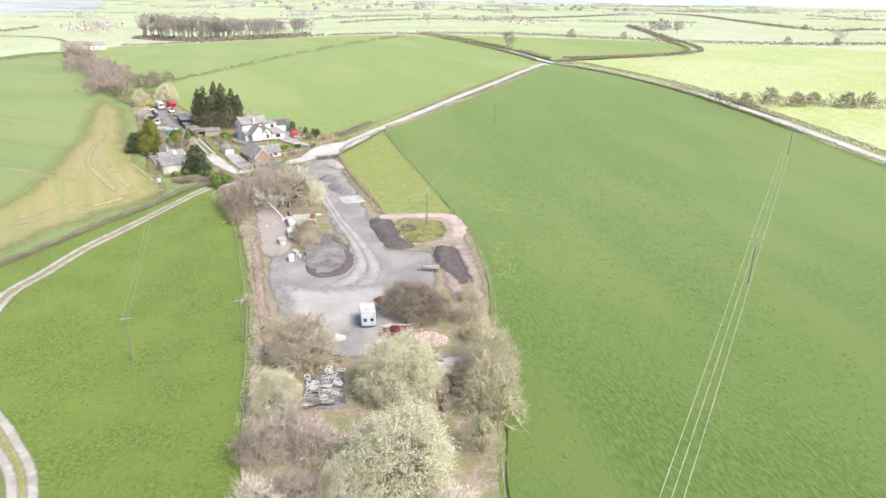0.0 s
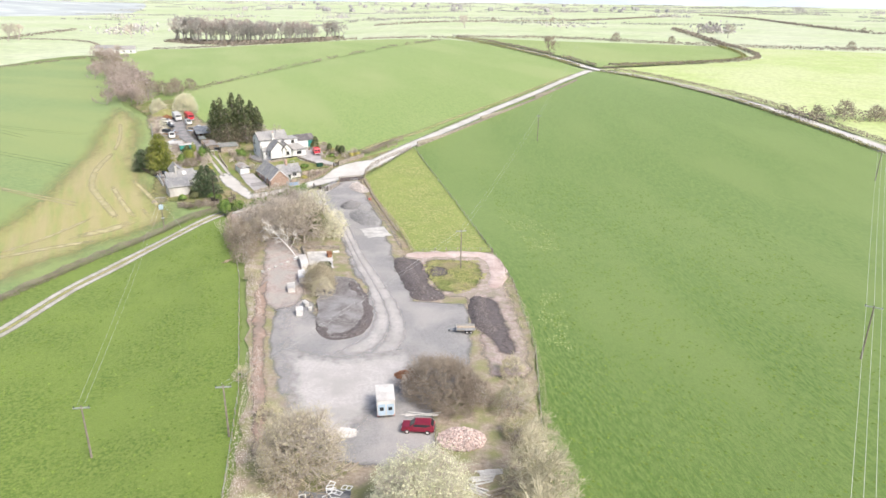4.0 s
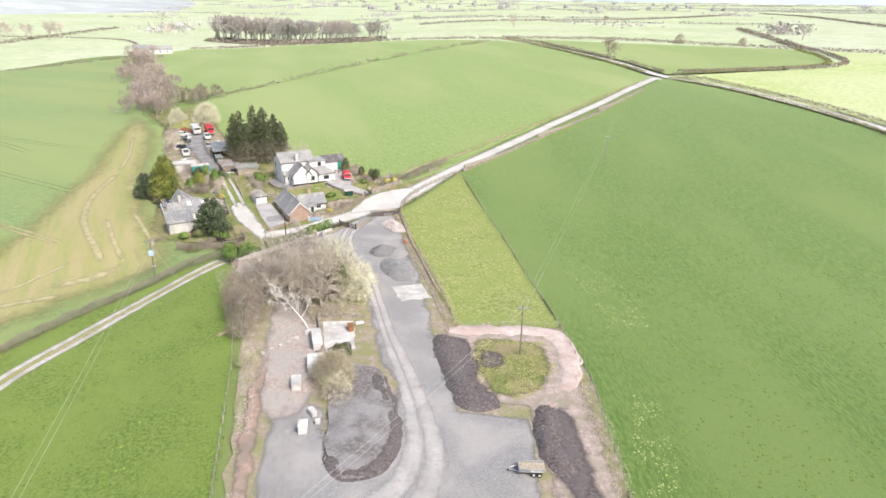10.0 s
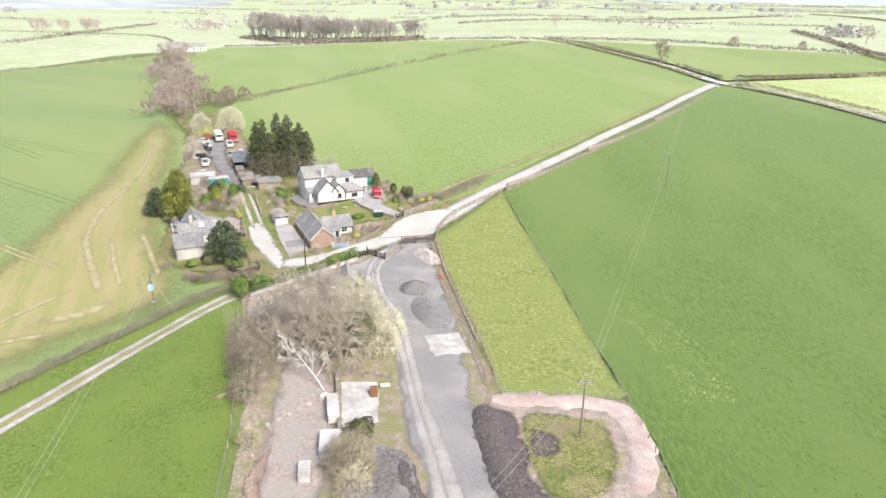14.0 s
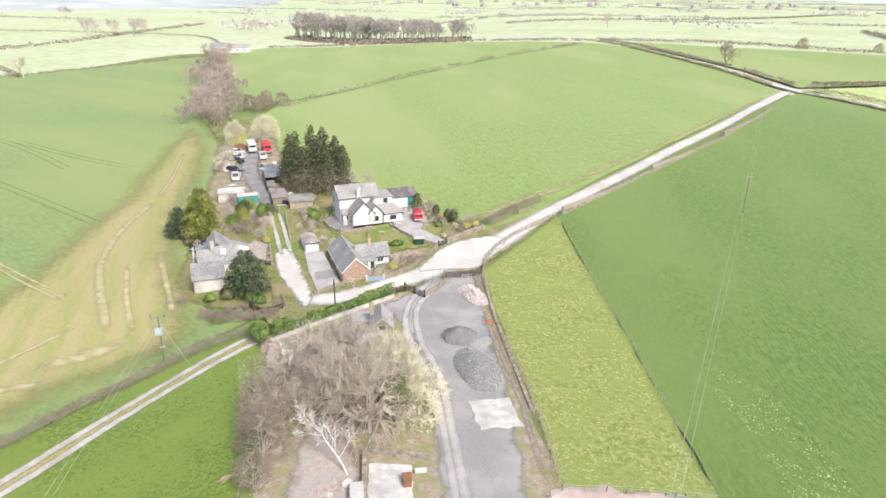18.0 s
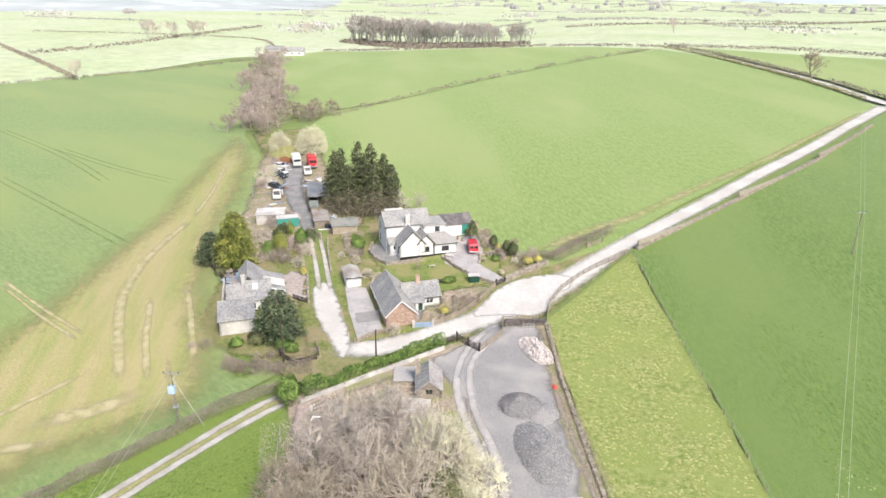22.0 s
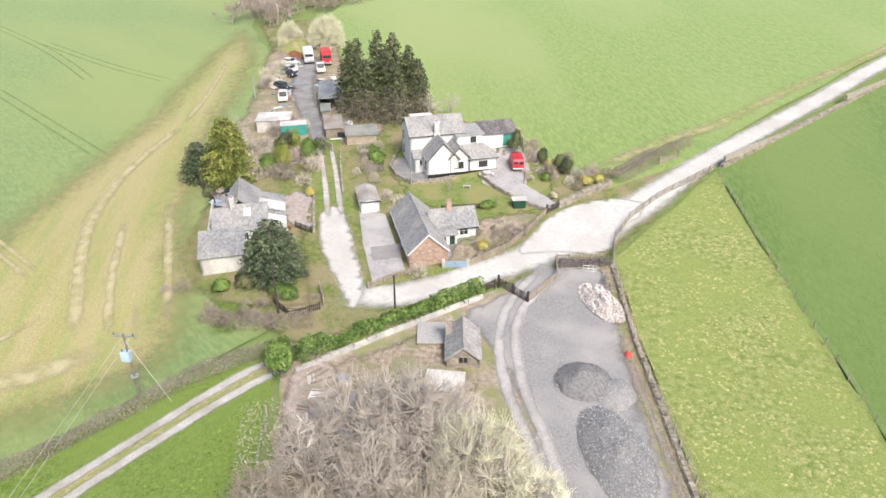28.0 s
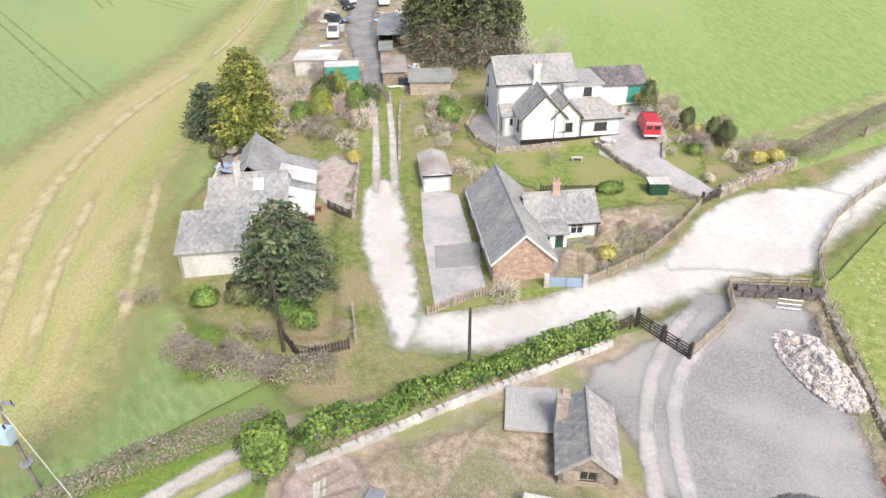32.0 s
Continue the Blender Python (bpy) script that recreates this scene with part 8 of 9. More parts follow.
def car(x, y, turn, material, label, name="car", z=None, estate=True):
    e = base(name, x, y, turn, z, label, "car")
    e.location.z += 0.1
    prof = [(-2.0, 0.35), (2.0, 0.35), (2.05, 0.65), (1.95, 0.85), (0.95, 0.98), (0.35, 1.42), (-1.55, 1.45), (-2.0, 1.0), (-2.05, 0.6)]
    part("body", shell(prof, 1.68, 0.12), material, e)
    for s in (-1, 1):
        part("side_window", box(-1.55, 0.5, s * 0.735 - 0.01, s * 0.735 + 0.01, 1.0, 1.34), GLASS, e)
        part("headlight", box(1.98, 2.03, s * 0.6 - 0.15, s * 0.6 + 0.15, 0.65, 0.8), PVC, e)
        part("tail_light", box(-2.06, -2.0, s * 0.68 - 0.08, s * 0.68 + 0.08, 0.75, 1.0), REDP, e)
        for wx in (-1.25, 1.3):
            wheel(e, wx, s * 0.76, rim=FIBRE)
    o = part("windscreen", box(-0.38, 0.38, -0.62, 0.62, -0.01, 0.01), GLASS, e)
    o.matrix_basis = pose(0.68, 0, 1.22, 0, 36.5, 0)
    o = part("rear_window", box(-0.22, 0.22, -0.6, 0.6, -0.01, 0.01), GLASS, e)
    o.matrix_basis = pose(-1.82, 0, 1.25, 0, -47, 0)
    part("bumper", box(2.0, 2.1, -0.8, 0.8, 0.35, 0.55, bevel=0.03), DARKV, e)
    part("bumper", box(-2.12, -2.02, -0.8, 0.8, 0.35, 0.55, bevel=0.03), DARKV, e)
    return e


def van(x, y, turn, material, label, name="van", L=4.6, Hh=2.0, W=1.85):
    e = base(name, x, y, turn, None, label, "van")
    e.location.z += 0.1
    h = L / 2
    prof = [(-h, 0.35), (h, 0.35), (h, 0.85), (h - 0.5, 1.1), (h - 1.2, Hh - 0.08), (h - 1.6, Hh), (-h + 0.15, Hh), (-h, Hh - 0.25)]
    part("body", shell(prof, W, 0.08, 1.15), material, e)
    for s in (-1, 1):
        part("rear_window", box(-h - 0.012, -h + 0.02, s * 0.42 - 0.3, s * 0.42 + 0.3, 1.2, 1.65), GLASS, e)
        part("tail_light", box(-h - 0.015, -h + 0.02, s * 0.82 - 0.07, s * 0.82 + 0.07, 0.8, 1.15), ORANGE, e)
        part("side_window", box(h - 1.9, h - 1.0, s * (W / 2 - 0.07) - 0.01, s * (W / 2 - 0.07) + 0.01, 1.2, 1.7), GLASS, e)
        for wx in (-h + 0.9, h - 0.9):
            wheel(e, wx, s * (W / 2 - 0.1), 0.33)
    part("bumper", box(-h - 0.1, -h - 0.01, -W / 2 + 0.05, W / 2 - 0.05, 0.4, 0.6, bevel=0.03), PVC, e)
    o = part("windscreen", box(-0.5, 0.5, -W / 2 + 0.2, W / 2 - 0.2, -0.01, 0.01), GLASS, e)
    o.matrix_basis = pose(h - 0.83, 0, 1.55, 0, 53, 0)
    return e


def lorry(x, y, turn, cab, bodym, label):
    e = base("lorry", x, y, turn, None, label, "lorry")
    e.location.z += 0.1
    part("cab", shell([(1.6, 0.5), (3.4, 0.5), (3.45, 1.5), (3.25, 2.5), (1.6, 2.55)], 2.2, 0.06, 1.6), cab, e)
    part("windscreen", box(3.36, 3.42, -0.9, 0.9, 1.55, 2.25), GLASS, e)
    part("box_body", box(-3.4, 1.45, -1.15, 1.15, 0.95, 2.7, bevel=0.05), bodym, e)
    part("chassis", box(-3.3, 3.2, -0.45, 0.45, 0.5, 0.9), DARKV, e)
    part("bumper", box(3.42, 3.55, -1.05, 1.05, 0.4, 0.75, bevel=0.03), STEEL, e)
    for s in (-1, 1):
        part("headlight", box(3.45, 3.5, s * 0.8 - 0.14, s * 0.8 + 0.14, 0.85, 1.05), PVC, e)
        for wx in (-2.4, 2.5):
            wheel(e, wx, s * 0.95, 0.45, 0.28)
    return e


car(-7.2, 91.0, 178, WINE, "dark red hatchback parked on the gravel")
van(-49.4, 229.6, 112, REDP, "bright red van parked beside the farmhouse")
lorry(-111.0, 272.0, -57, WHITEV, WHITEV, "white box lorry parked in the scrap yard")
lorry(-106.2, 271.8, -57, REDP, REDP, "red lorry parked in the scrap yard")
van(-104.0, 265.0, -57, WHITEV, "white pickup parked before the red lorry", L=4.2, Hh=1.7)
car(-109.6, 260.6, -20, DARKV, "dark car parked in the scrap yard")
car(-113.8, 268.4, -10, WHITEV, "white car parked in the scrap yard")
car(-111.0, 263.4, -20, WHITEV, "white car parked in the scrap yard")
car(-106.4, 252.6, -15, DARKV, "dark car parked in the scrap yard")
van(-102.6, 246.4, -60, WHITEV, "white van parked in the scrap yard", L=3.8, Hh=1.8)


def horsebox():
    e = base("box_trailer", -11.8, 95.1, -80, None, "white box trailer with a pale blue rear", "trailer")
    e.location.z += 0.1
    part("body", box(-1.9, 1.9, -1.15, 1.15, 0.45, 2.7, bevel=0.06), WHITEV, e)
    part("roof", box(-1.95, 1.95, -1.2, 1.2, 2.7, 2.78, bevel=0.03), FIBRE, e)
    for y0, y1, z0, z1 in ((-1.0, -0.1, 0.6, 2.2), (0.1, 1.0, 0.6, 2.2)):
        part("rear_door", box(1.9, 1.94, y0, y1, z0, z1), PALEB, e, "pale blue rear door")
        part("door_window", box(1.94, 1.95, y0 + 0.2, y1 - 0.2, 1.3, 1.8), GLASS, e)
    for s in (-1, 1):
        wheel(e, -0.2, s * 1.0, 0.32)
        part("tail_light", box(1.9, 1.96, s * 1.0 - 0.08, s * 1.0 + 0.08, 0.48, 0.58), ORANGE, e)
    part("drawbar", rod((-1.9, 0, 0.5), (-3.0, 0, 0.45), 0.06, n=6), STEEL, e)


horsebox()


def flat_trailer():
    e = base("flat_trailer", -1.4, 118.0, 4, None, "galvanised twin-axle flat trailer on the gravel", "trailer")
    e.location.z += 0.1
    part("bed", box(-1.5, 1.5, -0.8, 0.8, 0.5, 0.6), WOOD, e)
    for y in (-0.8, 0.8):
        part("side_board", box(-1.5, 1.5, y - 0.03, y + 0.03, 0.6, 0.95), STEEL, e)
        part("mudguard", box(-0.2, 1.2, y * 1.16 - 0.12, y * 1.16 + 0.12, 0.66, 0.7, bevel=0.02), STEEL, e)
        for x in (0.15, 0.8):
            wheel(e, x, y * 1.15, 0.28, 0.18, FIBRE)
    part("head_board", box(-1.56, -1.5, -0.8, 0.8, 0.6, 1.0), STEEL, e)
    for y in (-0.6, 0.6):
        part("drawbar", rod((-1.5, y, 0.5), (-2.8, 0, 0.45), 0.05, n=5), STEEL, e)
    part("jockey_wheel", rod((-2.7, 0, 0.0), (-2.7, 0, 0.5), 0.06, n=6), RUBBER, e)


flat_trailer()


# ---------- garden furniture and small things ----------
def picnic_table(x, y, turn, material, label):
    e = base("picnic_table", x, y, turn, rise(x, y) + 0.12, label, "table")
    part("tabletop", rod((0, 0, 0.7), (0, 0, 0.76), 0.65, n=14), material, e)
    part("pedestal", rod((0, 0, 0), (0, 0, 0.7), 0.12, n=8), material, e)
    for a in range(4):
        o = part("bench", box(-0.5, 0.5, 0.85, 1.15, 0.4, 0.47, bevel=0.02), material, e)
        o.matrix_basis = pose(0, 0, 0, 0, 0, a * 90)
        o = part("leg", box(-0.05, 0.05, 0.95, 1.05, 0, 0.4), material, e)
        o.matrix_basis = pose(0, 0, 0, 0, 0, a * 90)


def bench(x, y, turn, material, label):
    e = base("garden_bench", x, y, turn, rise(x, y) + 0.1, label, "bench")
    for k in range(3):
        part("seat_slat", box(-0.6, 0.6, -0.2 + k * 0.14, -0.08 + k * 0.14, 0.42, 0.45), material, e)
    for s in (-0.5, 0.5):
        part("leg", box(s - 0.04, s + 0.04, -0.2, 0.2, 0, 0.42), material, e)


def bin_store():
    e = base("garden_store", -45.8, 217.0, 25, None, "green timber garden store with a pale roof", "shed")
    part("body", box(-0.9, 0.9, -0.6, 0.6, 0, 1.3), GREENP, e)
    part("roof", box(-1.05, 1.05, -0.75, 0.75, 1.3, 1.38), FIBRE, e)
    for k in range(5):
        part("board", box(-0.85 + k * 0.35, -0.55 + k * 0.35, -0.63, -0.6, 0.05, 1.25), GREENP, e)


picnic_table(-53.0, 224.8, 20, FIBRE, "white round picnic table on the drive")
picnic_table(-90.2, 207.0, 20, WOOD, "weathered picnic table behind the cottage")
bench(-54.8, 220.2, 20, FIBRE, "small white garden bench on the lawn")
bench(-75.0, 201.0, 30, MAROON, "red bench beside the porch")
bin_store()
for k, (x, y) in enumerate(((-54.6, 232.4), (-53.6, 233.6), (-52.4, 233.0), (-73.2, 204.0), (-74.2, 206.2), (-53.8, 231.0))):
    e = base("plant_pot", x, y, 0, rise(x, y) + 0.12, "terracotta plant pot by the wall", "pot")
    part("pot", rod((0, 0, 0), (0, 0, 0.45), 0.2, 0.28, 10), BRICK, e)
    part("plant", leaves("plant", lumpy(60, 0.3, 0.3, 0.3, k)[0] + [0, 0, 0.35], 0.08, k), LAUREL, e)
plank_pile("scrap_timber", -86.8, 236.4, 30, 12, 2.0, 2.0, "old boards leaning by the sheds", WOOD, 31)
plank_pile("scrap_timber", -92.6, 232.6, 60, 10, 2.0, 1.2, "pale boards stacked beside the white shed", FIBRE, 32)
plank_pile("scrap_timber", -105.0, 250.2, 80, 14, 1.8, 2.0, "heap of rusty scrap beside the cars", RUST, 33)
heap("scrap_heap", -109.2, 254.6, 1.8, 3.0, 1.0, 30, RUST, "rusty heap of scrap metal beside the cars", 300, 0.18, FIBRE, 34, 0.3)
heap("scrap_heap", -116.0, 274.0, 2.2, 3.0, 1.2, 30, DUST, "pale heap of scrap behind the lorry", 300, 0.18, RUST, 35, 0.3)
heap("sand_bank", -120.0, 283.0, 5.0, 9.0, 1.6, 28, ROUGHG, "dry grass bank behind the scrap yard", 0, 0.1, None, 36, 0.4)
heap("garden_heap", -72.0, 243.0, 1.6, 1.4, 1.0, 0, FIBRE, "pale heap of cuttings behind the shed", 200, 0.15, FIBRE, 37, 0.3)


# ---------- hedges and the wider country ----------
hedge("field_hedge", [(-62.4, 177.6), (-65.4, 174.6), (-68.4, 171.0), (-72.4, 165.6), (-76.0, 159.6), (-79.4, 152), (-83.4, 139.6), (-89, 123.6), (-101, 95), (-112, 74)], 1.3, 1.8, HEDGET, "low bare thorn hedge beside the farm track", 300, 0.1, 12, -0.6, lump=0.5, aspect=0.5)
hedge("garden_scrub", [(-74, 180.5), (-69, 180.2), (-64.5, 181.5), (-61, 183.4)], 1.3, 2.4, HEDGET, "brown bramble bank by the cottage", 300, 0.1, 13, -0.6, aspect=0.5)
hedge("lane_hedge", [(-33.6, 228.4), (-30, 234.5), (-27.4, 239.8), (-23.6, 246)], 1.7, 2.2, HEDGET, "bare thorn hedge beside the lane", 320, 0.1, 14, -0.6, aspect=0.5)
hedge("lane_hedge", [(-34.5, 229.5), (-31.0, 236.5), (-28.6, 240.5)], 1.1, 1.6, TWIGD, "bare thorn hedge beside the lane", 260, 0.1, 15, -0.6, aspect=0.5)
hedge("garden_hedge", [(-68.6, 217.2), (-72.6, 223.2), (-76.6, 230.0)], 1.1, 1.6, TWIG, "brown leafless garden hedge", 150, 0.09, 16, aspect=0.5)
hedge("bank_scrub", [(-36.5, 120), (-40.5, 132), (-45.5, 146)], 1.0, 2.2, TWIG, "tangled dead growth along the pasture fence", 90, 0.1, 17, aspect=0.4)
hedge("bank_scrub", [(-24.5, 66), (-28.8, 90), (-33.6, 110)], 0.9, 2.2, TWIG, "tangled dead growth along the pasture fence", 90, 0.1, 18, aspect=0.4)
hedge("bank_scrub", [(6.0, 56), (7.4, 84), (8.6, 104), (8.0, 124), (5.6, 140)], 0.9, 2.6, BUD, "tangled dead growth along the field fence", 90, 0.1, 19, aspect=0.4)
hedge("dock_scrub", [(-13.2, 152.4), (-18.9, 170.6), (-27.0, 191.4), (-30.9, 205.4)], 0.6, 2.4, DRYG, "tall tan dead grass along the dock wall", 170, 0.12, 20, aspect=0.25, lump=0.8)
ribbon("dock_soil", [(-14.6, 152.6), (-20.2, 171), (-28.2, 191.6)], 1.4, DIRT, 0.13, "brown soil washed down beside the dock wall", "ground", soft=0.6, amount=0.3)
hedge("plot_scrub", [(-59, 170), (-53, 160), (-47, 158)], 0.9, 4.0, TWIG, "dead brambles in the overgrown plot", 160, 0.1, 21, aspect=0.3)
hedge("plot_scrub", [(-52, 176), (-46, 168), (-42, 162)], 0.8, 5.0, BUD, "dead brambles in the overgrown plot", 160, 0.1, 22, aspect=0.3)
hedge("road_hedge", [(150, 206), (138, 253), (126, 292), (116.5, 320), (98.5, 355), (83.5, 380), (70, 397)], 1.6, 2.2, HEDGET, "bare thorn hedge along the country road", 26, 0.3, 23, 0.15, aspect=0.6)
hedge("road_hedge", [(142, 200), (130, 249), (118, 288), (109.5, 316), (91.5, 351), (76.5, 373), (66, 386)], 1.2, 2.2, ROUGHG, "grassy hedge bank along the country road", 24, 0.3, 24, aspect=0.5)
hedge("road_hedge", [(67, 403), (51.5, 449), (17, 538), (-12, 596)], 1.8, 2.2, HEDGET, "bare thorn hedge along the country road", 18, 0.38, 25, 0.1, aspect=0.6)
hedge("road_hedge", [(58, 402), (43.5, 445), (9, 534), (-20, 592)], 1.4, 2.2, ROUGHG, "grassy hedge bank along the country road", 16, 0.38, 26, aspect=0.6)
hedge("old_hedge", [(-128, 334), (-116, 364), (-101.5, 398), (-60, 488), (-18, 568)], 1.6, 2.0, HEDGET, "gappy bare hedge between two fields", 15, 0.3, 27, 0.42, lump=0.9, aspect=0.6)
hedge("old_hedge", [(-340, 380), (-306, 455), (-280, 552)], 1.5, 2.0, HEDGET, "gappy bare hedge between two fields", 12, 0.4, 28, 0.3, aspect=0.6)
hedge("winding_hedge", [(74, 404), (120, 420), (152, 434), (174, 456), (182, 490), (185, 532), (187, 600)], 1.8, 3.0, HEDGET, "winding hedge-lined stream", 14, 0.5, 29, aspect=0.7)
hedge("winding_hedge", [(80, 409), (123, 426), (150, 440), (166, 458), (174, 490), (176, 534)], 1.2, 2.5, ROUGHG, "winding hedge-lined stream", 10, 0.5, 30, aspect=0.7)
hedge("wood_floor", [(-292, 716), (-190, 640), (-113, 612)], 2.6, 26, HEDGET, "undergrowth of the far wood", 26, 0.9, 41, lump=0.5)
hedge("far_hedge", [(-16, 597), (20, 599), (73, 596), (133, 556), (186, 530), (255, 514), (331, 525), (420, 540)], 2.2, 3.5, HEDGET, "distant field hedge", 9, 0.6, 31, aspect=0.7)
hedge("far_hedge", [(-20, 586), (-113, 594), (-187, 616), (-272, 614)], 1.8, 3.0, HEDGET, "distant field hedge", 8, 0.6, 32, 0.2, aspect=0.7)
hedge("far_hedge", [(118, 290), (128, 280), (156, 283), (182, 279), (240, 270)], 4.2, 6.0, HEDGET, "overgrown hedge beyond the road", 30, 0.4, 33, lump=0.8, aspect=0.6)
for k, pts in enumerate((((12, 995), (172, 1119), (425, 1522)), ((518, 1673), (526, 1427), (410, 787), (493, 787), (640, 800)), ((219, 806), (199, 662), (179, 530)), ((-120, 900), (12, 995)), ((-451, 505), (-443, 574), (-462, 694), (-485, 877)))):
    hedge("far_hedge", pts, 2.6, 4.0, HEDGET, "distant field hedge", 5, 0.9, 50 + k, 0.15, lump=0.8, aspect=0.7)
for k, (x, y) in enumerate(((130, 283), (142, 286), (151, 281), (160, 285), (171, 279), (182, 283), (150, 560), (110, 570), (260, 516), (300, 522), (30, 996), (120, 1080), (420, 800))):
    tree("mid", x, y, (0.75, 0.95, 0.85)[k % 3], 40 * k, "bare hedgerow tree in the far hedge", twig=TWIGD, group="hedgerow trees")
hedge("far_hedge", [(-282, 556), (-312, 610), (-390, 700), (-524, 707), (-640, 690)], 1.6, 2.5, HEDGET, "distant field hedge", 7, 0.5, 34, 0.1, aspect=0.7)
hedge("far_hedge", [(-318, 410), (-440, 492), (-620, 610)], 2.0, 3.0, TWIGD, "distant field hedge", 8, 0.6, 35, aspect=0.7)
patch("field_far_right", [(97, 352), (70, 396), (120, 418), (155, 434), (178, 456), (190, 530), (310, 480), (430, 300), (310, 150), (150, 200), (138, 253), (126, 292), (116, 318)], FARF2, 0.05, "pale green field beyond the country road, haze in its colour", "field", 12, 0.5, 16)
patch("field_far_mid", [(68, 400), (120, 422), (150, 437), (171, 458), (182, 532), (60, 568), (-9, 598), (20, 538), (54.5, 449)], NORTHF, 0.05, "green field in the fork of the roads", "field", 12, 0.5, 16)
tree("oak", 47.8, 450, 1.0, 20, "lone spreading bare oak beside the road", twig=TWIGD, bark=TWIGD, name="oak_tree")
for k, (x, y, s) in enumerate(((-314.6, 408, 0.9), (-484, 672, 1.3), (-470, 664, 1.4), (-458, 672, 1.3), (-444, 684, 1.4), (-440, 694, 1.3), (-355, 750, 1.2), (-7, 790, 1.1), (300, 520, 1.0), (220, 640, 1.0))):
    tree("oak", x, y, s, 50 * k, "distant bare hedgerow oak", twig=TWIG, bark=TWIG, name="oak_tree", group="hedgerow oaks")
rngw = random.Random(11)
for k in range(140):
    f = rngw.uniform(0, 1)
    x, y = -292 + 178 * f + rngw.uniform(-10, 10), 716 - 108 * f + rngw.uniform(-12, 12)
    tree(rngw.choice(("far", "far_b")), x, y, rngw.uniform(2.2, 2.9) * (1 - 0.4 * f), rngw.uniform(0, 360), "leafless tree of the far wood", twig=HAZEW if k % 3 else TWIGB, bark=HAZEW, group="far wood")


def junk(zone, count, seed, label):
    """Loose scrap: each piece a bent sheet, box, drum or board lying on the ground."""
    rng = random.Random(seed)
    for _ in range(count):
        u, v = rng.random(), rng.random()
        x, y = ((1 - v) * ((1 - u) * zone[0][k] + u * zone[1][k]) + v * ((1 - u) * zone[3][k] + u * zone[2][k]) for k in (0, 1))
        kind = rng.choice(("scrap_box", "scrap_sheet", "oil_drum", "scrap_board"))
        m = rng.choice((PVC, FIBRE, RUST, STEEL, DARKV, WOOD, BLUEP, RENDERG))
        e = base(kind, x, y, rng.uniform(0, 180), rise(x, y) + 0.1, label, "scrap", "loose scrap")
        if kind == "scrap_box":
            w, d, h = rng.uniform(0.5, 1.4), rng.uniform(0.4, 1.0), rng.uniform(0.4, 1.0)
            part("body", box(-w / 2, w / 2, -d / 2, d / 2, 0, h, bevel=0.03), m, e)
            part("lid", box(-w / 2 - 0.03, w / 2 + 0.03, -d / 2 - 0.03, d / 2 + 0.03, h, h + 0.06, bevel=0.02), rng.choice((m, STEEL, DARKV)), e)
        elif kind == "oil_drum":
            part("body", rod((0, 0, 0), (0, 0, 0.88), 0.29, 0.29, 12), m, e)
            for z in (0.02, 0.3, 0.58, 0.86):
                part("hoop", rod((0, 0, z - 0.015), (0, 0, z + 0.015), 0.31, 0.31, 12), m, e)
        elif kind == "scrap_sheet":
            corrugated(e, 0, rng.uniform(1.2, 2.4), 0, rng.uniform(0.9, 1.6), 0.1, rng.uniform(0.1, 0.6), m)
        else:
            for k in range(4):
                part("board", box(-1.0, 1.0, -0.09, 0.09, 0.05 * k, 0.05 * k + 0.04), m, e).matrix_basis = pose(rng.uniform(-0.2, 0.2), rng.uniform(-0.3, 0.3), 0, 0, 0, rng.uniform(-20, 20))


junk(((-112, 258), (-100, 238), (-97, 240), (-107, 259)), 22, 401, "piece of scrap beside the cars")
junk(((-119, 276), (-112, 262), (-109, 264), (-116, 278)), 14, 402, "piece of scrap beside the cars")
junk(((-103, 262), (-92, 246), (-89, 248), (-100, 264)), 14, 403, "piece of scrap beside the sheds")
junk(((-86.5, 234), (-80.5, 229), (-76, 235), (-82, 240)), 14, 404, "junk lying round the old sheds")
junk(((-95, 209.6), (-88.6, 205), (-84.6, 200.5), (-87, 207)), 9, 405, "junk lying in the cottage yard")
junk(((-58.5, 174), (-52, 164), (-46, 166), (-53, 177)), 10, 406, "junk lying in the overgrown plot")


def farm():
    e = base("far_farmhouse", -283, 568, 20, None, "distant white farmhouse with slate roof", "house")
    m = block(e, 0, 16, 0, 7, 3.4, RENDERW, front=((2, 3.2, 1, 2.4), (7, 8.2, 1, 2.4), (12, 13.2, 1, 2.4)), gables="lr", rise_g=2.4)
    for x in (2, 7, 12):
        window(m["f"], x, 1, 1.2, 1.4)
    gable_roof(e, 0, 16, 0, 7, 3.4, 5.8, SLATEP, over=0.3)
    b = base("far_barn", -304, 580, 15, None, "distant grey farm barn", "barn")
    block(b, 0, 14, 0, 8, 3.0, RENDERG, gables="lr", rise_g=2.2)
    gable_roof(b, 0, 14, 0, 8, 3.0, 5.2, SLATE)


farm()


# hedge twigs lightened in base colour for the haze over far fields
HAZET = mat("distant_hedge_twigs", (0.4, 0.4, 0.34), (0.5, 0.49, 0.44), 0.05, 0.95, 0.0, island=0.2)


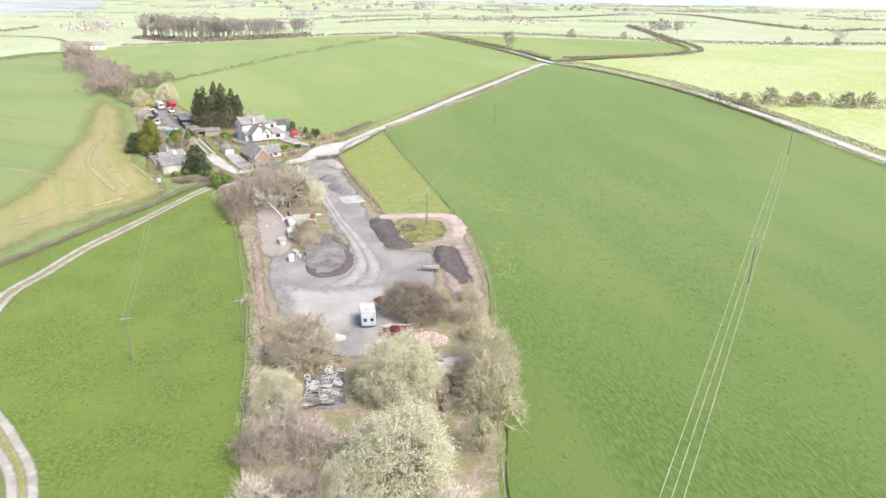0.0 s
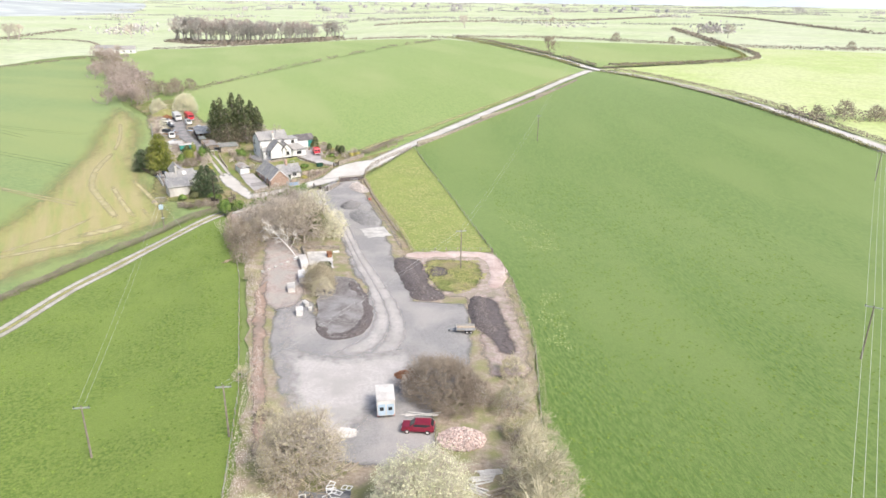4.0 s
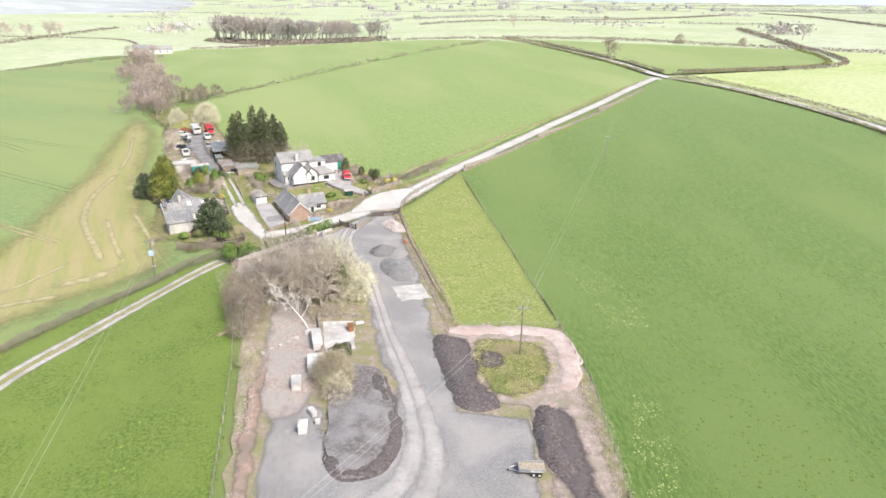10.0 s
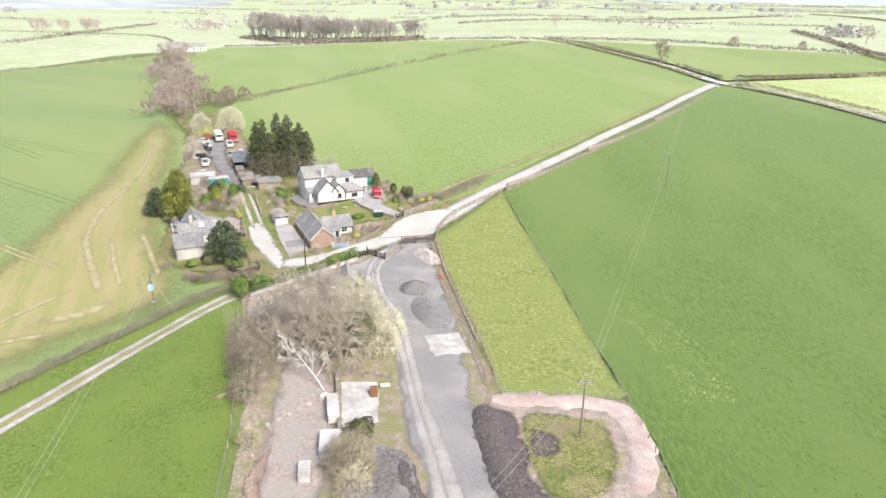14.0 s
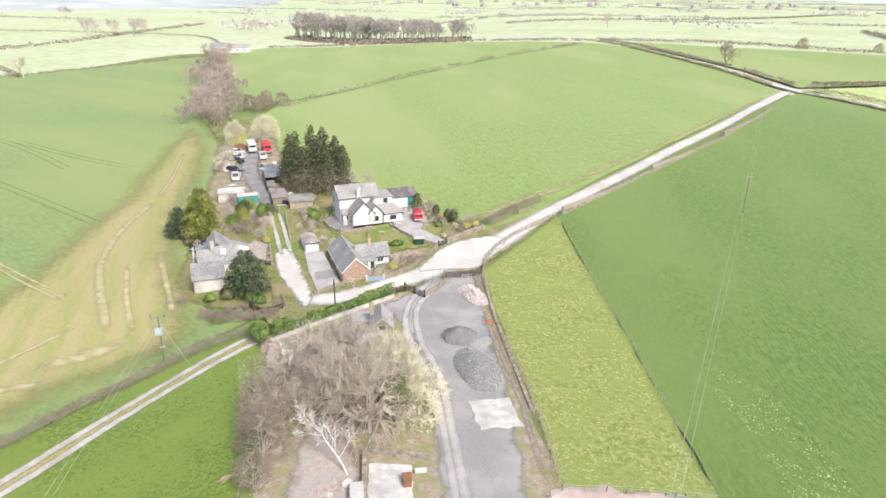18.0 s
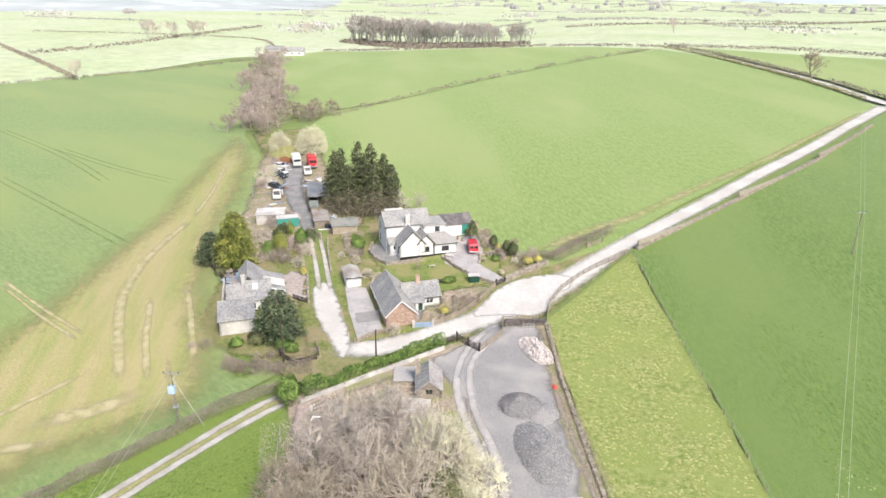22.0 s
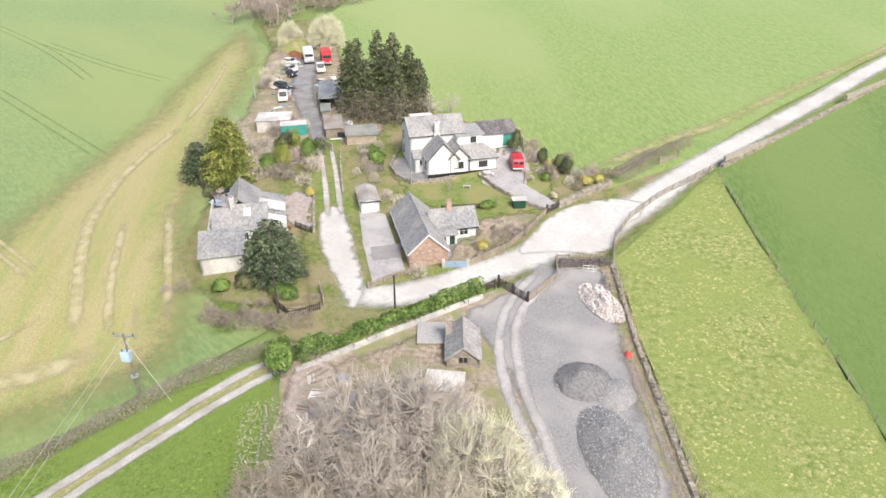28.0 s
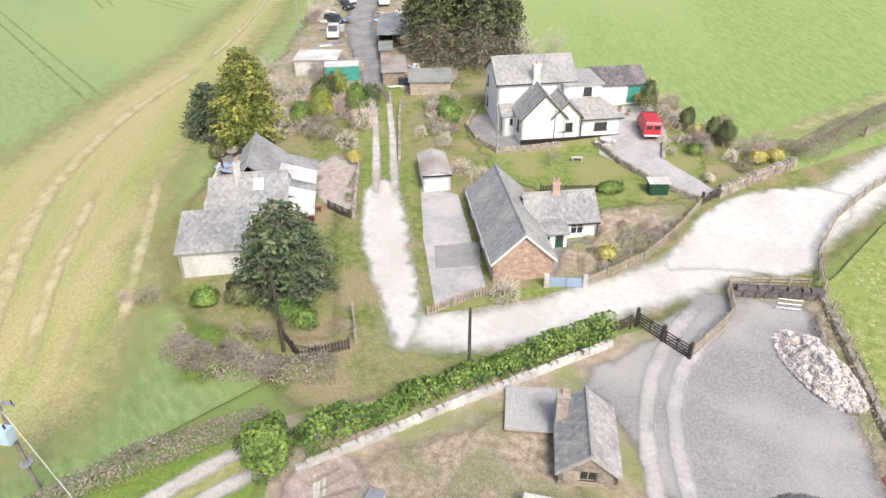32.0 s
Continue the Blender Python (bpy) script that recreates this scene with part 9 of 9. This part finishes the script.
def countryside():
    """Hedgerows, copses and a hill range out to the horizon, haze painted into colour."""
    rng = np.random.default_rng(21)
    P, O = [], []
    for k in range(110):
        x, y = rng.uniform(-1700, 1500), 820 + 2600 * rng.uniform() ** 1.2
        if y < 900 and -320 < x < -60:
            continue
        L, a = rng.uniform(120, 420), rng.choice([0.1, 0.25, -0.15, 1.4, 1.7]) + rng.normal() * 0.12
        m = int(L / 1.6)
        for i in range(m):
            t = i / m * L
            if noise.noise(Vector((t * 0.03, k * 7.0, 0))) < -0.3:
                continue
            tall = 2.0 + 3.5 * max(0, noise.noise(Vector((t * 0.05, k * 3.0, 4))))
            for _ in range(3):
                px, py = x + math.cos(a) * t + rng.normal() * 0.8, y + math.sin(a) * t + rng.normal() * 0.8
                P.append((px, py, rise(px, py) + rng.uniform(0.2, tall)))
    me = leaves("hedgerows", P, 1.3, 3, 0.0, 0.8)
    tagged(obj("far_hedgerows", me, None, HAZET), "thin hedgerows across the far fields, haze in their colour", "hedge", kind="stuff")
    P = []
    for k in range(60):
        x, y = rng.uniform(-1700, 1500), rng.uniform(700, 3200)
        n, r = int(rng.uniform(60, 220)), rng.uniform(6, 26)
        for _ in range(n):
            px, py = x + rng.normal() * r, y + rng.normal() * r * 0.5
            P.append((px, py, rise(px, py) + abs(rng.normal()) * 4 + 1))
    tagged(obj("far_copses", leaves("copses", P, 1.8, 5, 0, 0.9), None, TWIGP), "leafless copses in the distance, haze painted into their colour", "trees", kind="stuff")
    v, f, n = [], [], 120
    for ring, (rad, hh) in enumerate(((3300, 0), (3700, 1), (4300, 1.6))):
        for i in range(n):
            a = 2 * math.pi * i / n
            z = hh * (55 + 45 * noise.noise(Vector((math.cos(a) * 3, math.sin(a) * 3, ring))) + (35 if math.cos(a) < 0 else 0)) if hh else -3
            v.append((rad * math.cos(a), rad * math.sin(a) + 200, z))
    for r in range(2):
        for i in range(n):
            j = (i + 1) % n
            f.append((r * n + i, r * n + j, (r + 1) * n + j, (r + 1) * n + i))
    me = mesh("hills", v, f, True)
    tagged(obj("backdrop", me, None, HILL), "hills on the horizon, pale blue haze painted into their colour", "hills", kind="structure")
    v, f = [], []
    for j in range(9):
        for i in range(41):
            a, rad = radians(24 + 56 * i / 40), 1500 + 220 * j
            z = 46 * math.sin(math.pi * min(1.0, j / 7)) ** 1.2 * min(1.0, i / 12) * (1 + 0.35 * noise.noise(Vector((i * 0.18, j * 0.3, 2))))
            x, y = -rad * math.sin(a), rad * math.cos(a)
            v.append((x, y, rise(x, y) + z - 1.0))
    f = [(j * 41 + i + 1, j * 41 + i, (j + 1) * 41 + i, (j + 1) * 41 + i + 1) for j in range(8) for i in range(40)]
    me = mesh("far_hill", v, f, True)
    if sum(p.normal.z for p in me.polygons) < 0:
        me.flip_normals()
    tagged(obj("far_hill", me, None, MOOR), "hill beyond the fields, blue-grey haze painted into its colour", "hills", kind="structure")
    rngh = random.Random(8)
    E = base("far_village", -150, 2300, 0, None, "scattered pale houses of a distant village", "village")
    hm = mesh("house", [(0, 0, 0), (12, 0, 0), (12, 8, 0), (0, 8, 0), (0, 0, 5), (12, 0, 5), (12, 8, 5), (0, 8, 5), (0, 4, 9), (12, 4, 9)],
              [(0, 1, 5, 4), (1, 2, 6, 9, 5), (2, 3, 7, 6), (3, 0, 4, 8, 7), (4, 5, 9, 8), (6, 7, 8, 9)])
    for k in range(40):
        x, y = rngh.uniform(-500, 700), rngh.uniform(-500, 600)
        obj("house", hm, E, RENDERG if k % 3 else SLATEP).matrix_basis = pose(x, y, rise(x - 150, y + 2300) - E.location.z, 0, 0, rngh.uniform(0, 180))


countryside()
